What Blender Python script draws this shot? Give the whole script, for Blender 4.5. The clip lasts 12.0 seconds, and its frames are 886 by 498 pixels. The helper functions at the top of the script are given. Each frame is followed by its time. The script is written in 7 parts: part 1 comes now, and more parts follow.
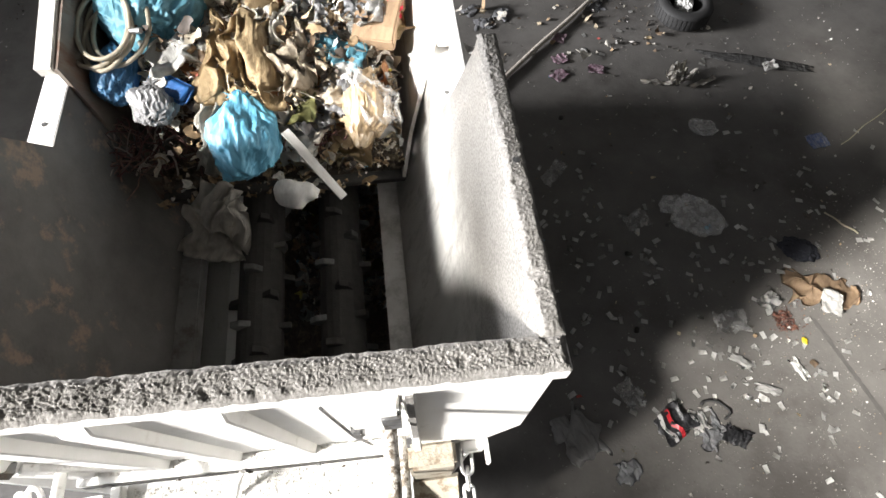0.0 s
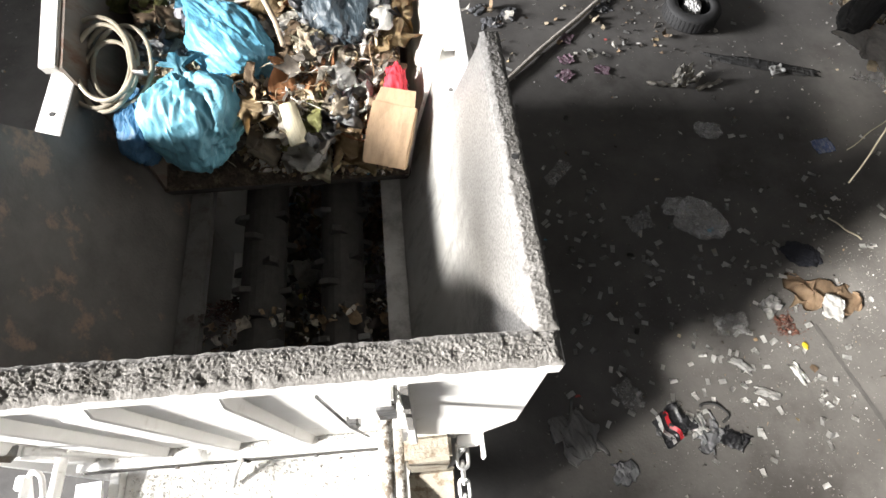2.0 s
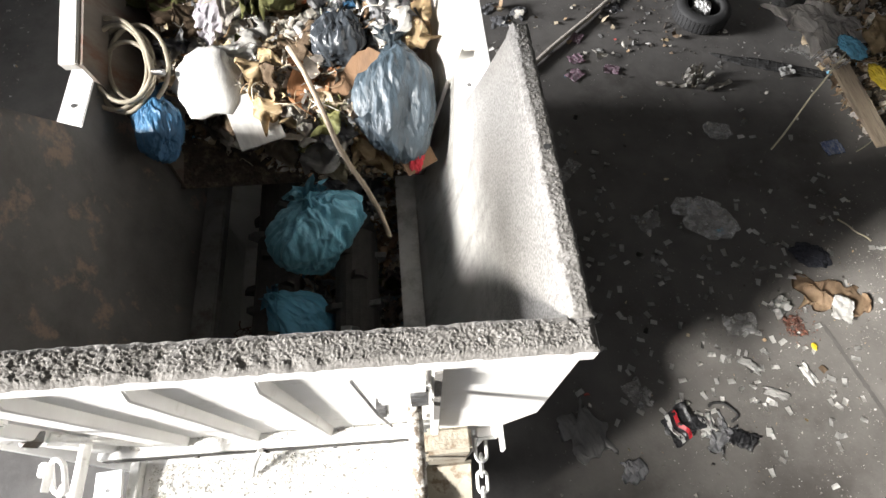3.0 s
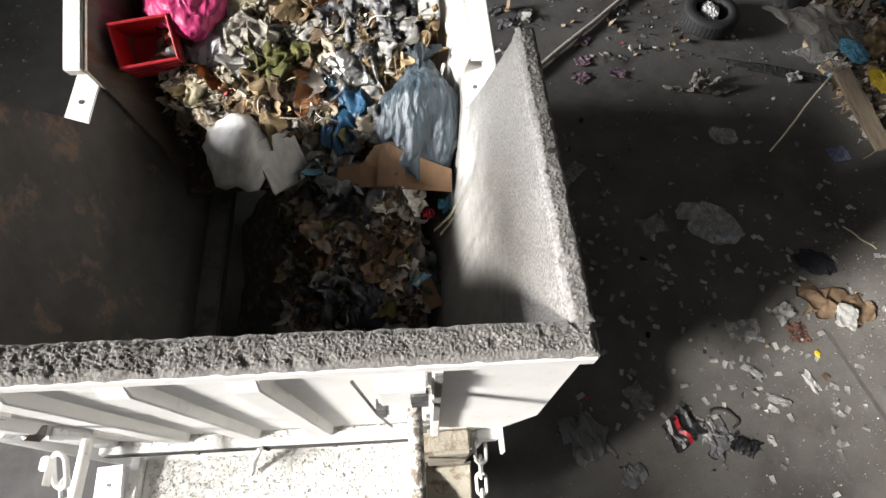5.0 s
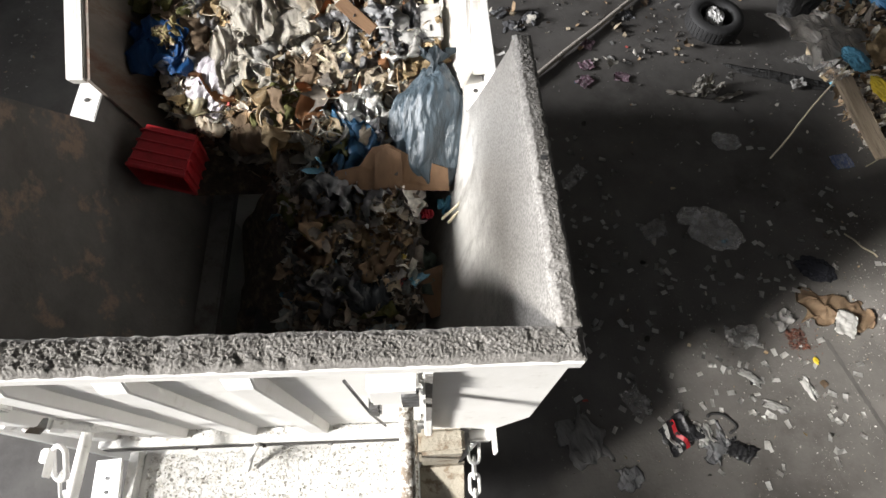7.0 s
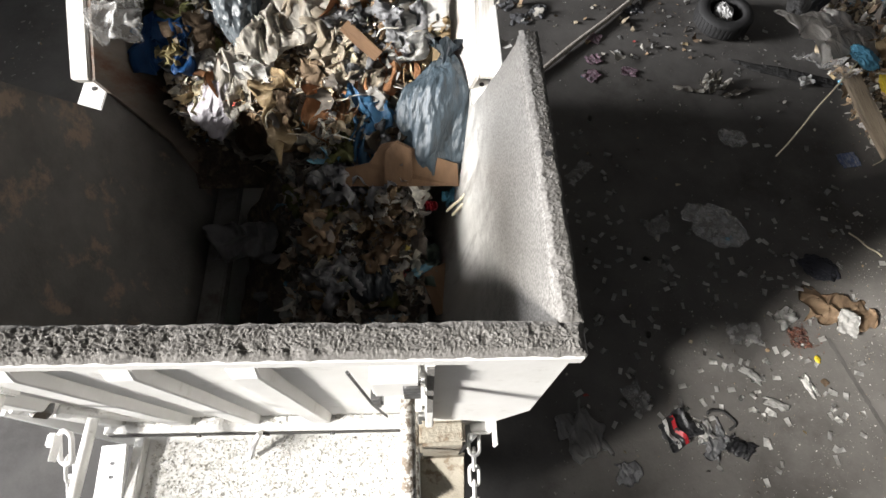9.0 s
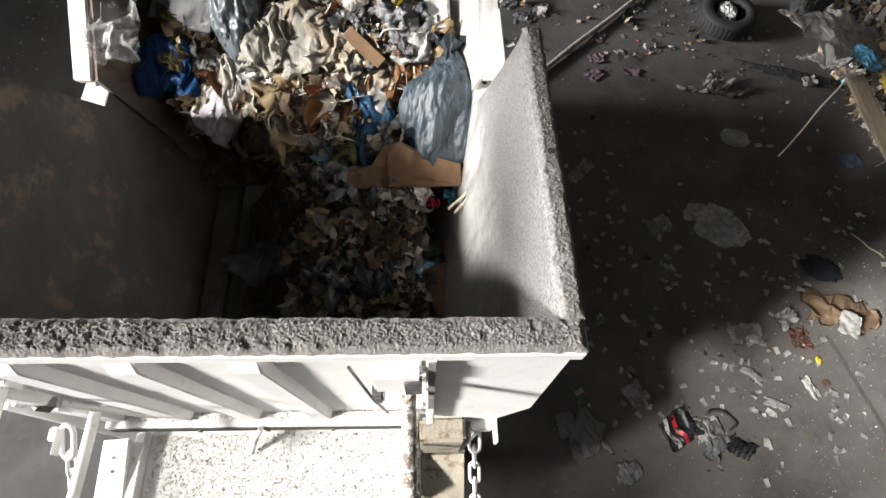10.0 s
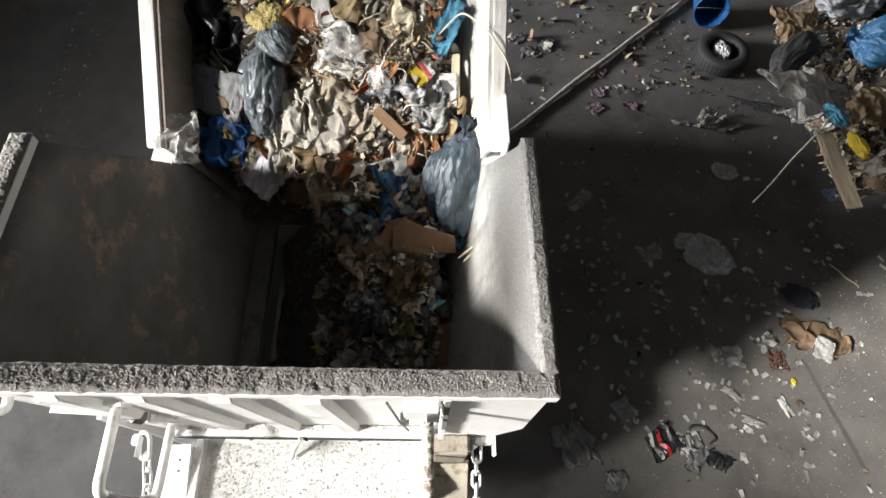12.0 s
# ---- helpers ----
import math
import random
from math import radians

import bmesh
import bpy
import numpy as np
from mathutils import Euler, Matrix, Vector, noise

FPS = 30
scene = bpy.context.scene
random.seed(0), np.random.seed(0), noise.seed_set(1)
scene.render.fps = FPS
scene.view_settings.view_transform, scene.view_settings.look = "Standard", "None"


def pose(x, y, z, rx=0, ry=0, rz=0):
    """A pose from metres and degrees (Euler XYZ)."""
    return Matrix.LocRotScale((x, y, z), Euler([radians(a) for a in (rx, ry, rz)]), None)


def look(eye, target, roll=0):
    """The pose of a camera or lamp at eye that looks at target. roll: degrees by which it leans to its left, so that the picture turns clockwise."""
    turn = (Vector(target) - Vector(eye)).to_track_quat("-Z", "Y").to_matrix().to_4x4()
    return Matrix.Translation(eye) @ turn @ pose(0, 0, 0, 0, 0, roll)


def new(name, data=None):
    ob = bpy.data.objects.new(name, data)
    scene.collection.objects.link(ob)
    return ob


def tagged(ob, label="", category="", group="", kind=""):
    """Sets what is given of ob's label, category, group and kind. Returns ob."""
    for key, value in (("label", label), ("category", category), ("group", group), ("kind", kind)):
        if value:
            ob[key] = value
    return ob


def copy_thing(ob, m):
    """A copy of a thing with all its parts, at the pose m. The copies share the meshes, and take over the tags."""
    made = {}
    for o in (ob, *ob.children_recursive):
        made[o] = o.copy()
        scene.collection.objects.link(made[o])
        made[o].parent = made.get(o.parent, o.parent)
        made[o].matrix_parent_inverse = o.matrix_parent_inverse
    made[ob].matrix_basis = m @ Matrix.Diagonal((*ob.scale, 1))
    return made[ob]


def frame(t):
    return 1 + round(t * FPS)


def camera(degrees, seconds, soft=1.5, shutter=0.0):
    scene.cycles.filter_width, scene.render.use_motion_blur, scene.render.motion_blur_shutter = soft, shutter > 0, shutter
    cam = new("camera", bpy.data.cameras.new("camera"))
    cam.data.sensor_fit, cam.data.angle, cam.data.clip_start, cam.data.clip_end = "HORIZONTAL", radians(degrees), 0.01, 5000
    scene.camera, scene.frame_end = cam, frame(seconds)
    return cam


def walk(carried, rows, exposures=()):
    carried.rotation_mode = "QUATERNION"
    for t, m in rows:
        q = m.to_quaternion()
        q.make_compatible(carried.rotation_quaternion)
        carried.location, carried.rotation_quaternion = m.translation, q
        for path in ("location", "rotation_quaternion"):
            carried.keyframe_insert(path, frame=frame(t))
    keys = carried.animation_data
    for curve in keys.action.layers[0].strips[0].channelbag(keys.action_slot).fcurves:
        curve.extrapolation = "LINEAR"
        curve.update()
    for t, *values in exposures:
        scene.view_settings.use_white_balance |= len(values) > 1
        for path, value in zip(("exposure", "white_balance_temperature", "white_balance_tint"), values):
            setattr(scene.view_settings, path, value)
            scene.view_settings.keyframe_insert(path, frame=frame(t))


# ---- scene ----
cam = camera(77.5, 12.0)

PATH = [
    (0, (-0.311, -0.25, 4.614), (-0.171, 0.656, 2.837), 2.1),
    (0.5, (-0.308, -0.254, 4.618), (-0.172, 0.652, 2.84), 2.2),
    (1, (-0.301, -0.259, 4.622), (-0.168, 0.647, 2.844), 2.3),
    (1.5, (-0.296, -0.264, 4.623), (-0.167, 0.64, 2.844), 2.5),
    (2, (-0.299, -0.269, 4.624), (-0.173, 0.635, 2.844), 2.5),
    (2.5, (-0.337, -0.282, 4.621), (-0.213, 0.623, 2.841), 2.6),
    (3, (-0.374, -0.292, 4.619), (-0.254, 0.614, 2.84), 2.7),
    (5, (-0.371, -0.291, 4.624), (-0.264, 0.618, 2.845), 2.9),
    (5.5, (-0.365, -0.291, 4.63), (-0.261, 0.619, 2.852), 2.9),
    (6, (-0.361, -0.292, 4.64), (-0.26, 0.617, 2.861), 3.0),
    (6.5, (-0.356, -0.295, 4.645), (-0.258, 0.616, 2.868), 3.0),
    (7, (-0.347, -0.297, 4.651), (-0.253, 0.613, 2.872), 3.1),
    (9, (-0.348, -0.298, 4.663), (-0.267, 0.588, 2.871), 3.4),
    (9.5, (-0.348, -0.298, 4.666), (-0.27, 0.584, 2.873), 3.5),
    (10, (-0.35, -0.305, 4.663), (-0.274, 0.577, 2.87), 3.5),
    (10.5, (-0.364, -0.309, 4.738), (-0.291, 0.573, 2.944), 3.5),
    (11, (-0.376, -0.314, 4.857), (-0.306, 0.57, 3.064), 3.5),
    (11.5, (-0.393, -0.321, 5.038), (-0.325, 0.564, 3.246), 3.5),
    (12, (-0.397, -0.321, 5.171), (-0.34, 0.566, 3.379), 3.6),
]
EXPOSE = [(0, 1.84), (2.5, 1.84), (3.2, 1.68), (4.8, 1.23), (7, 1.22), (12, 1.19)]
walk(cam, [(t, look(eye, target, roll)) for t, eye, target, roll in PATH], EXPOSE)

# ---------------------------------------------------------------- light
SUN_AZ = math.atan2(0.415, 1.0)          # way the sunlight travels over the ground, from +x towards +y
SUN_EL = radians(33)
world = bpy.data.worlds.new("world")
scene.world = world
world.use_nodes = True
wn = world.node_tree.nodes
sky = wn.new("ShaderNodeTexSky")
sky.sky_type, sky.sun_disc = "NISHITA", False
sky.sun_elevation, sky.sun_rotation = SUN_EL, radians(247.5)
wn["Background"].inputs["Strength"].default_value = 0.14
world.node_tree.links.new(sky.outputs["Color"], wn["Background"].inputs["Color"])
sun = new("sun", bpy.data.lights.new("sun", "SUN"))
sun.data.energy, sun.data.angle, sun.data.color = 5.0, radians(7.0), (1.0, 0.97, 0.93)
ray_way = Vector((math.cos(SUN_AZ) * math.cos(SUN_EL), math.sin(SUN_AZ) * math.cos(SUN_EL), -math.sin(SUN_EL)))
sun.matrix_basis = Matrix.Translation((-8, -4, 9)) @ ray_way.to_track_quat("-Z", "Y").to_matrix().to_4x4()


# ---------------------------------------------------------------- materials
def material(name, colors, rough=0.6, metal=0.0, scale=6.0, detail=8.0, bump=0.3, bump_scale=None, spots=None, spot_scale=2.0,
             spot_range=(0.5, 0.65), by_object=0.0, coat=0.0, stretch=(1, 1, 1), bump_dist=0.01, creases=0.0, crease_scale=5.0):
    """Base colour from a noise ramp, large spots of a second colour with ragged edges, and fine relief."""
    m = bpy.data.materials.new(name)
    m.use_nodes = True
    n, l = m.node_tree.nodes, m.node_tree.links
    b = n["Principled BSDF"]
    tc = n.new("ShaderNodeTexCoord")
    mp = n.new("ShaderNodeMapping")
    mp.inputs["Scale"].default_value = stretch
    l.new(tc.outputs["Object"], mp.inputs["Vector"])
    n1 = n.new("ShaderNodeTexNoise")
    n1.inputs["Scale"].default_value, n1.inputs["Detail"].default_value = scale, detail
    n1.inputs["Roughness"].default_value = 0.65
    l.new(mp.outputs["Vector"], n1.inputs["Vector"])
    cr = n.new("ShaderNodeValToRGB")
    cr.color_ramp.elements[0].position, cr.color_ramp.elements[1].position = 0.3, 0.72
    while len(cr.color_ramp.elements) < len(colors):
        cr.color_ramp.elements.new(0.3 + 0.42 * len(cr.color_ramp.elements) / len(colors))
    for e, c in zip(cr.color_ramp.elements, colors):
        e.color = (*c, 1)
    l.new(n1.outputs["Fac"], cr.inputs["Fac"])
    out = cr.outputs["Color"]
    if spots:
        n2 = n.new("ShaderNodeTexNoise")
        n2.inputs["Scale"].default_value, n2.inputs["Detail"].default_value = spot_scale, 10
        n2.inputs["Roughness"].default_value = 0.7
        l.new(mp.outputs["Vector"], n2.inputs["Vector"])
        r2 = n.new("ShaderNodeMapRange")
        r2.inputs["From Min"].default_value, r2.inputs["From Max"].default_value = spot_range
        l.new(n2.outputs["Fac"], r2.inputs["Value"])
        mx = n.new("ShaderNodeMix")
        mx.data_type = "RGBA"
        l.new(r2.outputs["Result"], mx.inputs["Factor"])
        l.new(out, mx.inputs["A"])
        mx.inputs["B"].default_value = (*spots, 1)
        out = mx.outputs["Result"]
    if by_object:
        oi = n.new("ShaderNodeObjectInfo")
        hs = n.new("ShaderNodeHueSaturation")
        r3 = n.new("ShaderNodeMapRange")
        r3.inputs["To Min"].default_value, r3.inputs["To Max"].default_value = 1 - by_object, 1 + by_object
        l.new(oi.outputs["Random"], r3.inputs["Value"])
        l.new(r3.outputs["Result"], hs.inputs["Value"])
        l.new(out, hs.inputs["Color"])
        out = hs.outputs["Color"]
    l.new(out, b.inputs["Base Color"])
    rr = n.new("ShaderNodeMapRange")
    rr.inputs["To Min"].default_value, rr.inputs["To Max"].default_value = max(rough - 0.12, 0.05), min(rough + 0.15, 1)
    l.new(n1.outputs["Fac"], rr.inputs["Value"])
    l.new(rr.outputs["Result"], b.inputs["Roughness"])
    b.inputs["Metallic"].default_value = metal
    b.inputs["Coat Weight"].default_value = coat
    if bump:
        n3 = n.new("ShaderNodeTexNoise")
        n3.inputs["Scale"].default_value, n3.inputs["Detail"].default_value = bump_scale or scale * 6, 6
        l.new(mp.outputs["Vector"], n3.inputs["Vector"])
        bp = n.new("ShaderNodeBump")
        bp.inputs["Strength"].default_value, bp.inputs["Distance"].default_value = bump, bump_dist
        l.new(n3.outputs["Fac"], bp.inputs["Height"])
        if creases:
            n4 = n.new("ShaderNodeTexNoise")
            n4.noise_type = "RIDGED_MULTIFRACTAL"
            n4.inputs["Scale"].default_value, n4.inputs["Detail"].default_value = crease_scale, 5
            n4.inputs["Distortion"].default_value = 0.6
            l.new(mp.outputs["Vector"], n4.inputs["Vector"])
            b4 = n.new("ShaderNodeBump")
            b4.inputs["Strength"].default_value, b4.inputs["Distance"].default_value = 1.0, creases
            l.new(n4.outputs["Fac"], b4.inputs["Height"])
            l.new(b4.outputs["Normal"], bp.inputs["Normal"])
        l.new(bp.outputs["Normal"], b.inputs["Normal"])
    return m


def island_material(name, stops, rough=0.75, noise_scale=40):
    """Each loose piece of a joined mesh takes one of the colours."""
    m = bpy.data.materials.new(name)
    m.use_nodes = True
    n, l = m.node_tree.nodes, m.node_tree.links
    b = n["Principled BSDF"]
    g = n.new("ShaderNodeNewGeometry")
    cr = n.new("ShaderNodeValToRGB")
    cr.color_ramp.interpolation = "CONSTANT"
    for i, (p, c) in enumerate(stops):
        e = cr.color_ramp.elements[i] if i < 2 else cr.color_ramp.elements.new(p)
        e.position, e.color = p, (*c, 1)
    l.new(g.outputs["Random Per Island"], cr.inputs["Fac"])
    tc, n1 = n.new("ShaderNodeTexCoord"), n.new("ShaderNodeTexNoise")
    n1.inputs["Scale"].default_value, n1.inputs["Detail"].default_value = noise_scale, 6
    l.new(tc.outputs["Object"], n1.inputs["Vector"])
    r = n.new("ShaderNodeMapRange")
    r.inputs["From Min"].default_value, r.inputs["From Max"].default_value = 0.3, 0.7
    r.inputs["To Min"].default_value, r.inputs["To Max"].default_value = 0.55, 1.25
    l.new(n1.outputs["Fac"], r.inputs["Value"])
    hs = n.new("ShaderNodeHueSaturation")
    l.new(r.outputs["Result"], hs.inputs["Value"])
    l.new(cr.outputs["Color"], hs.inputs["Color"])
    l.new(hs.outputs["Color"], b.inputs["Base Color"])
    b.inputs["Roughness"].default_value = rough
    bp = n.new("ShaderNodeBump")
    bp.inputs["Strength"].default_value, bp.inputs["Distance"].default_value = 0.4, 0.004
    l.new(n1.outputs["Fac"], bp.inputs["Height"])
    l.new(bp.outputs["Normal"], b.inputs["Normal"])
    return m


WHITE = material("white_paint", [(0.76, 0.75, 0.72), (0.86, 0.85, 0.83)], 0.5, scale=5, spots=(0.42, 0.39, 0.33), spot_scale=4, spot_range=(0.58, 0.8), bump=0.12)
WHITE_DUSTY = material("dusty_white_paint", [(0.66, 0.65, 0.62), (0.82, 0.81, 0.79)], 0.8, scale=9, spots=(0.34, 0.31, 0.27), spot_scale=22, spot_range=(0.56, 0.72), bump=0.4, bump_scale=160, bump_dist=0.003)
GALV = material("scuffed_white_lining", [(0.46, 0.45, 0.43), (0.68, 0.67, 0.65)], 0.42, metal=0.15, scale=4, spots=(0.27, 0.255, 0.235), spot_scale=7, spot_range=(0.46, 0.7), bump=0.25, bump_scale=110, bump_dist=0.002, stretch=(1, 1, 0.75))


def dust_shade_lining():
    """Scuffed pale lining; its upper part, under the rim, greys with dust and painted-in shade."""
    m = material("dust_and_shade_lining", [(0.38, 0.37, 0.348), (0.58, 0.57, 0.545)], 0.40, metal=0.25, scale=4, spots=(0.20, 0.19, 0.172), spot_scale=9, spot_range=(0.5, 0.72), bump=0.35, bump_scale=150, bump_dist=0.003, stretch=(1, 1, 0.28))
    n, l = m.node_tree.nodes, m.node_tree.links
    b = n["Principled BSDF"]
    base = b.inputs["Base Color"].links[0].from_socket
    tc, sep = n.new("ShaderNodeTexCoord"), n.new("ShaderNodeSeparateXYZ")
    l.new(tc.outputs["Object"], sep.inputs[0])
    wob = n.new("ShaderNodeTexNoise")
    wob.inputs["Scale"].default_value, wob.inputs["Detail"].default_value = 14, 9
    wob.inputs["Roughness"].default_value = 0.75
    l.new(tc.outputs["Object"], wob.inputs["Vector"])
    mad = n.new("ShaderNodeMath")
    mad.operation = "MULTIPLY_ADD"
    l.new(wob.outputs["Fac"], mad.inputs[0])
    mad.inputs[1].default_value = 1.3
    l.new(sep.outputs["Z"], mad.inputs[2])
    # blend by height: dust, plus the upper plate's shade put into the colour
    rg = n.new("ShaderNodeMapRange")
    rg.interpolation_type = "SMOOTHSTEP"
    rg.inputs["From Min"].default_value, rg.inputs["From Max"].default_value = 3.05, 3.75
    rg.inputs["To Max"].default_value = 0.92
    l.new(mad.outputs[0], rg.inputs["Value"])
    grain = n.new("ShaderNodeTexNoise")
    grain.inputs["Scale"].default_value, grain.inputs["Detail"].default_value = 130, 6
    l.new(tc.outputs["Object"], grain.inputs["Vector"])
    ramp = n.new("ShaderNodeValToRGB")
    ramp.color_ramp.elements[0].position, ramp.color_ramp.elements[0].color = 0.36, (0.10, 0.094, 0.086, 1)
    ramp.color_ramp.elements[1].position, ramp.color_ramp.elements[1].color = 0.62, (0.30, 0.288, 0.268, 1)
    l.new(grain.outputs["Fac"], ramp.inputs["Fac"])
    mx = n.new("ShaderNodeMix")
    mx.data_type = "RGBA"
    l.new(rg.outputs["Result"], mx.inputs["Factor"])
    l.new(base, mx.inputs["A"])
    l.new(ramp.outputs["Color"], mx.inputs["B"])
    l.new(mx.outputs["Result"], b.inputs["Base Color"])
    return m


LINING = dust_shade_lining()
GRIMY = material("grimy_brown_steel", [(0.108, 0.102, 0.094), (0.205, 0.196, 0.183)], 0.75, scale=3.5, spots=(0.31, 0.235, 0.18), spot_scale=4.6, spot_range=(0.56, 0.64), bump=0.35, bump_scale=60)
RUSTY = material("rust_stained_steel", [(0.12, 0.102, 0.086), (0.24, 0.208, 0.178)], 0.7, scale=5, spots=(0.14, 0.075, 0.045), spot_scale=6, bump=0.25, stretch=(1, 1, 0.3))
SHADED_BED = material("shaded_worn_bed_plate", [(0.13, 0.126, 0.12), (0.22, 0.214, 0.205)], 0.7, scale=6, spots=(0.10, 0.085, 0.07), spot_scale=9, bump=0.3)
BEAM = material("streaked_cream_paint", [(0.56, 0.54, 0.50), (0.74, 0.72, 0.69)], 0.65, scale=7, spots=(0.36, 0.31, 0.25), spot_scale=9, spot_range=(0.5, 0.7), stretch=(3.0, 0.35, 1.0), bump=0.2)
SPECKLED = material("dirt_speckled_white_paint", [(0.50, 0.48, 0.43), (0.72, 0.70, 0.66)], 0.8, scale=16, spots=(0.16, 0.13, 0.10), spot_scale=38, spot_range=(0.47, 0.56), bump=0.5, bump_scale=120)
CAKED = material("dirt_caked_cream_paint", [(0.23, 0.205, 0.16), (0.38, 0.35, 0.285)], 0.85, scale=7, spots=(0.17, 0.13, 0.09), spot_scale=14, spot_range=(0.5, 0.6), bump=0.5, bump_scale=90)
STEEL = material("worn_steel", [(0.10, 0.10, 0.10), (0.24, 0.24, 0.24)], 0.42, metal=0.8, scale=20, spots=(0.10, 0.08, 0.06), spot_scale=12)
# dark for the chamber's shade, kept matt and slightly pale to suggest haze
DARK_STEEL = material("dark_shade_steel", [(0.045, 0.043, 0.04), (0.085, 0.08, 0.073)], 0.75, metal=0.1, scale=20)
GLINT_STEEL = material("glint_tooth_steel", [(0.13, 0.13, 0.125), (0.26, 0.26, 0.25)], 0.5, metal=0.6, scale=30)
DUST = material("grey_dust", [(0.13, 0.122, 0.112), (0.32, 0.307, 0.288)], 0.95, scale=110, spots=(0.12, 0.11, 0.10), spot_scale=60, spot_range=(0.60, 0.74), bump=1.0, bump_scale=500, bump_dist=0.003)
FLOOR = material("trodden_concrete", [(0.086, 0.080, 0.073), (0.158, 0.148, 0.136)], 0.85, scale=1.9, detail=14, spots=(0.072, 0.065, 0.058), spot_scale=0.6, spot_range=(0.52, 0.66), bump=0.35, bump_scale=45, bump_dist=0.006)
HALL = material("unseen_hall_grey", [(0.07, 0.07, 0.068), (0.11, 0.11, 0.107)], 0.7, scale=1)


# ---------------------------------------------------------------- building helpers
def part(name, bm, mat, parent=None, label="", smooth=False):
    me = bpy.data.meshes.new(name)
    bm.normal_update()
    bm.to_mesh(me)
    bm.free()
    if smooth:
        for p in me.polygons:
            p.use_smooth = True
    if mat:
        me.materials.append(mat)
    ob = new(name, me)
    if parent:
        ob.parent = parent
    if label:
        ob["label"] = label
    return ob


def slab(bm, corners, thick, bevel=0.0):
    """A sheet with the given outline and thickness, grown against its normal."""
    vs = [bm.verts.new(c) for c in corners]
    f = bm.faces.new(vs)
    f.normal_update()
    shift = -f.normal * thick
    lo = [bm.verts.new(v.co + shift) for v in vs]
    bm.faces.new(lo[::-1])
    k = len(vs)
    for i in range(k):
        bm.faces.new((vs[i], lo[i], lo[(i + 1) % k], vs[(i + 1) % k]))
    bmesh.ops.recalc_face_normals(bm, faces=bm.faces)
    if bevel:
        bmesh.ops.bevel(bm, geom=[e for e in bm.edges], offset=bevel, segments=1, affect="EDGES")


def block(bm, x0, x1, y0, y1, z0, z1, bevel=0.0):
    made = bmesh.ops.create_cube(bm, size=1.0, matrix=Matrix.LocRotScale(((x0 + x1) / 2, (y0 + y1) / 2, (z0 + z1) / 2), None, (x1 - x0, y1 - y0, z1 - z0)))
    if bevel:
        es = {e for v in made["verts"] for e in v.link_edges}
        bmesh.ops.bevel(bm, geom=list(es), offset=bevel, segments=2, affect="EDGES")


def tube(bm, pts, radius, sides=10, closed=False):
    """A round bar along the points."""
    pts = [Vector(p) for p in pts]
    rings = []
    k = len(pts)
    for i, p in enumerate(pts):
        a = pts[(i - 1) % k] if closed or i else p
        b = pts[(i + 1) % k] if closed or i < k - 1 else p
        q = (b - a).to_track_quat("Z", "Y")
        rings.append([bm.verts.new(p + q @ Vector((radius * math.cos(2 * math.pi * j / sides), radius * math.sin(2 * math.pi * j / sides), 0))) for j in range(sides)])
    for i in range(k if closed else k - 1):
        r, s = rings[i], rings[(i + 1) % k]
        for j in range(sides):
            bm.faces.new((r[j], r[(j + 1) % sides], s[(j + 1) % sides], s[j]))
    if not closed:
        bm.faces.new(rings[0][::-1])
        bm.faces.new(rings[-1])


def rod(bm, a, b, radius, sides=12):
    tube(bm, [a, b], radius, sides)


def arc(c, r, a0, a1, n, axes=((1, 0, 0), (0, 1, 0))):
    u, v = Vector(axes[0]), Vector(axes[1])
    return [Vector(c) + u * (r * math.cos(a0 + (a1 - a0) * i / n)) + v * (r * math.sin(a0 + (a1 - a0) * i / n)) for i in range(n + 1)]


def empty(name, m=None):
    ob = new(name)
    ob.empty_display_size = 0.1
    if m:
        ob.matrix_basis = m
    return ob


# ---------------------------------------------------------------- ground and hall
bm = bmesh.new()
bmesh.ops.create_grid(bm, x_segments=140, y_segments=140, size=7.0)
for v in bm.verts:
    v.co += Vector((1.0, 3.0, 0))
    v.co.z = 0.012 * noise.noise(v.co * 0.9) + 0.006 * noise.noise(v.co * 4) - 0.012
ret = bmesh.ops.extrude_edge_only(bm, edges=[e for e in bm.edges if e.is_boundary])
for v in ret["geom"]:
    if isinstance(v, bmesh.types.BMVert):
        v.co.x = 1 + (v.co.x - 1) * 40
        v.co.y = 3 + (v.co.y - 3) * 40
        v.co.z = -0.02
ground = tagged(part("ground", bm, FLOOR, smooth=True), "dusty dark grey trodden concrete yard floor", "floor", kind="structure")

RH = 3.54          # height of the hopper's rim
XL, XR = -1.88, 0.0
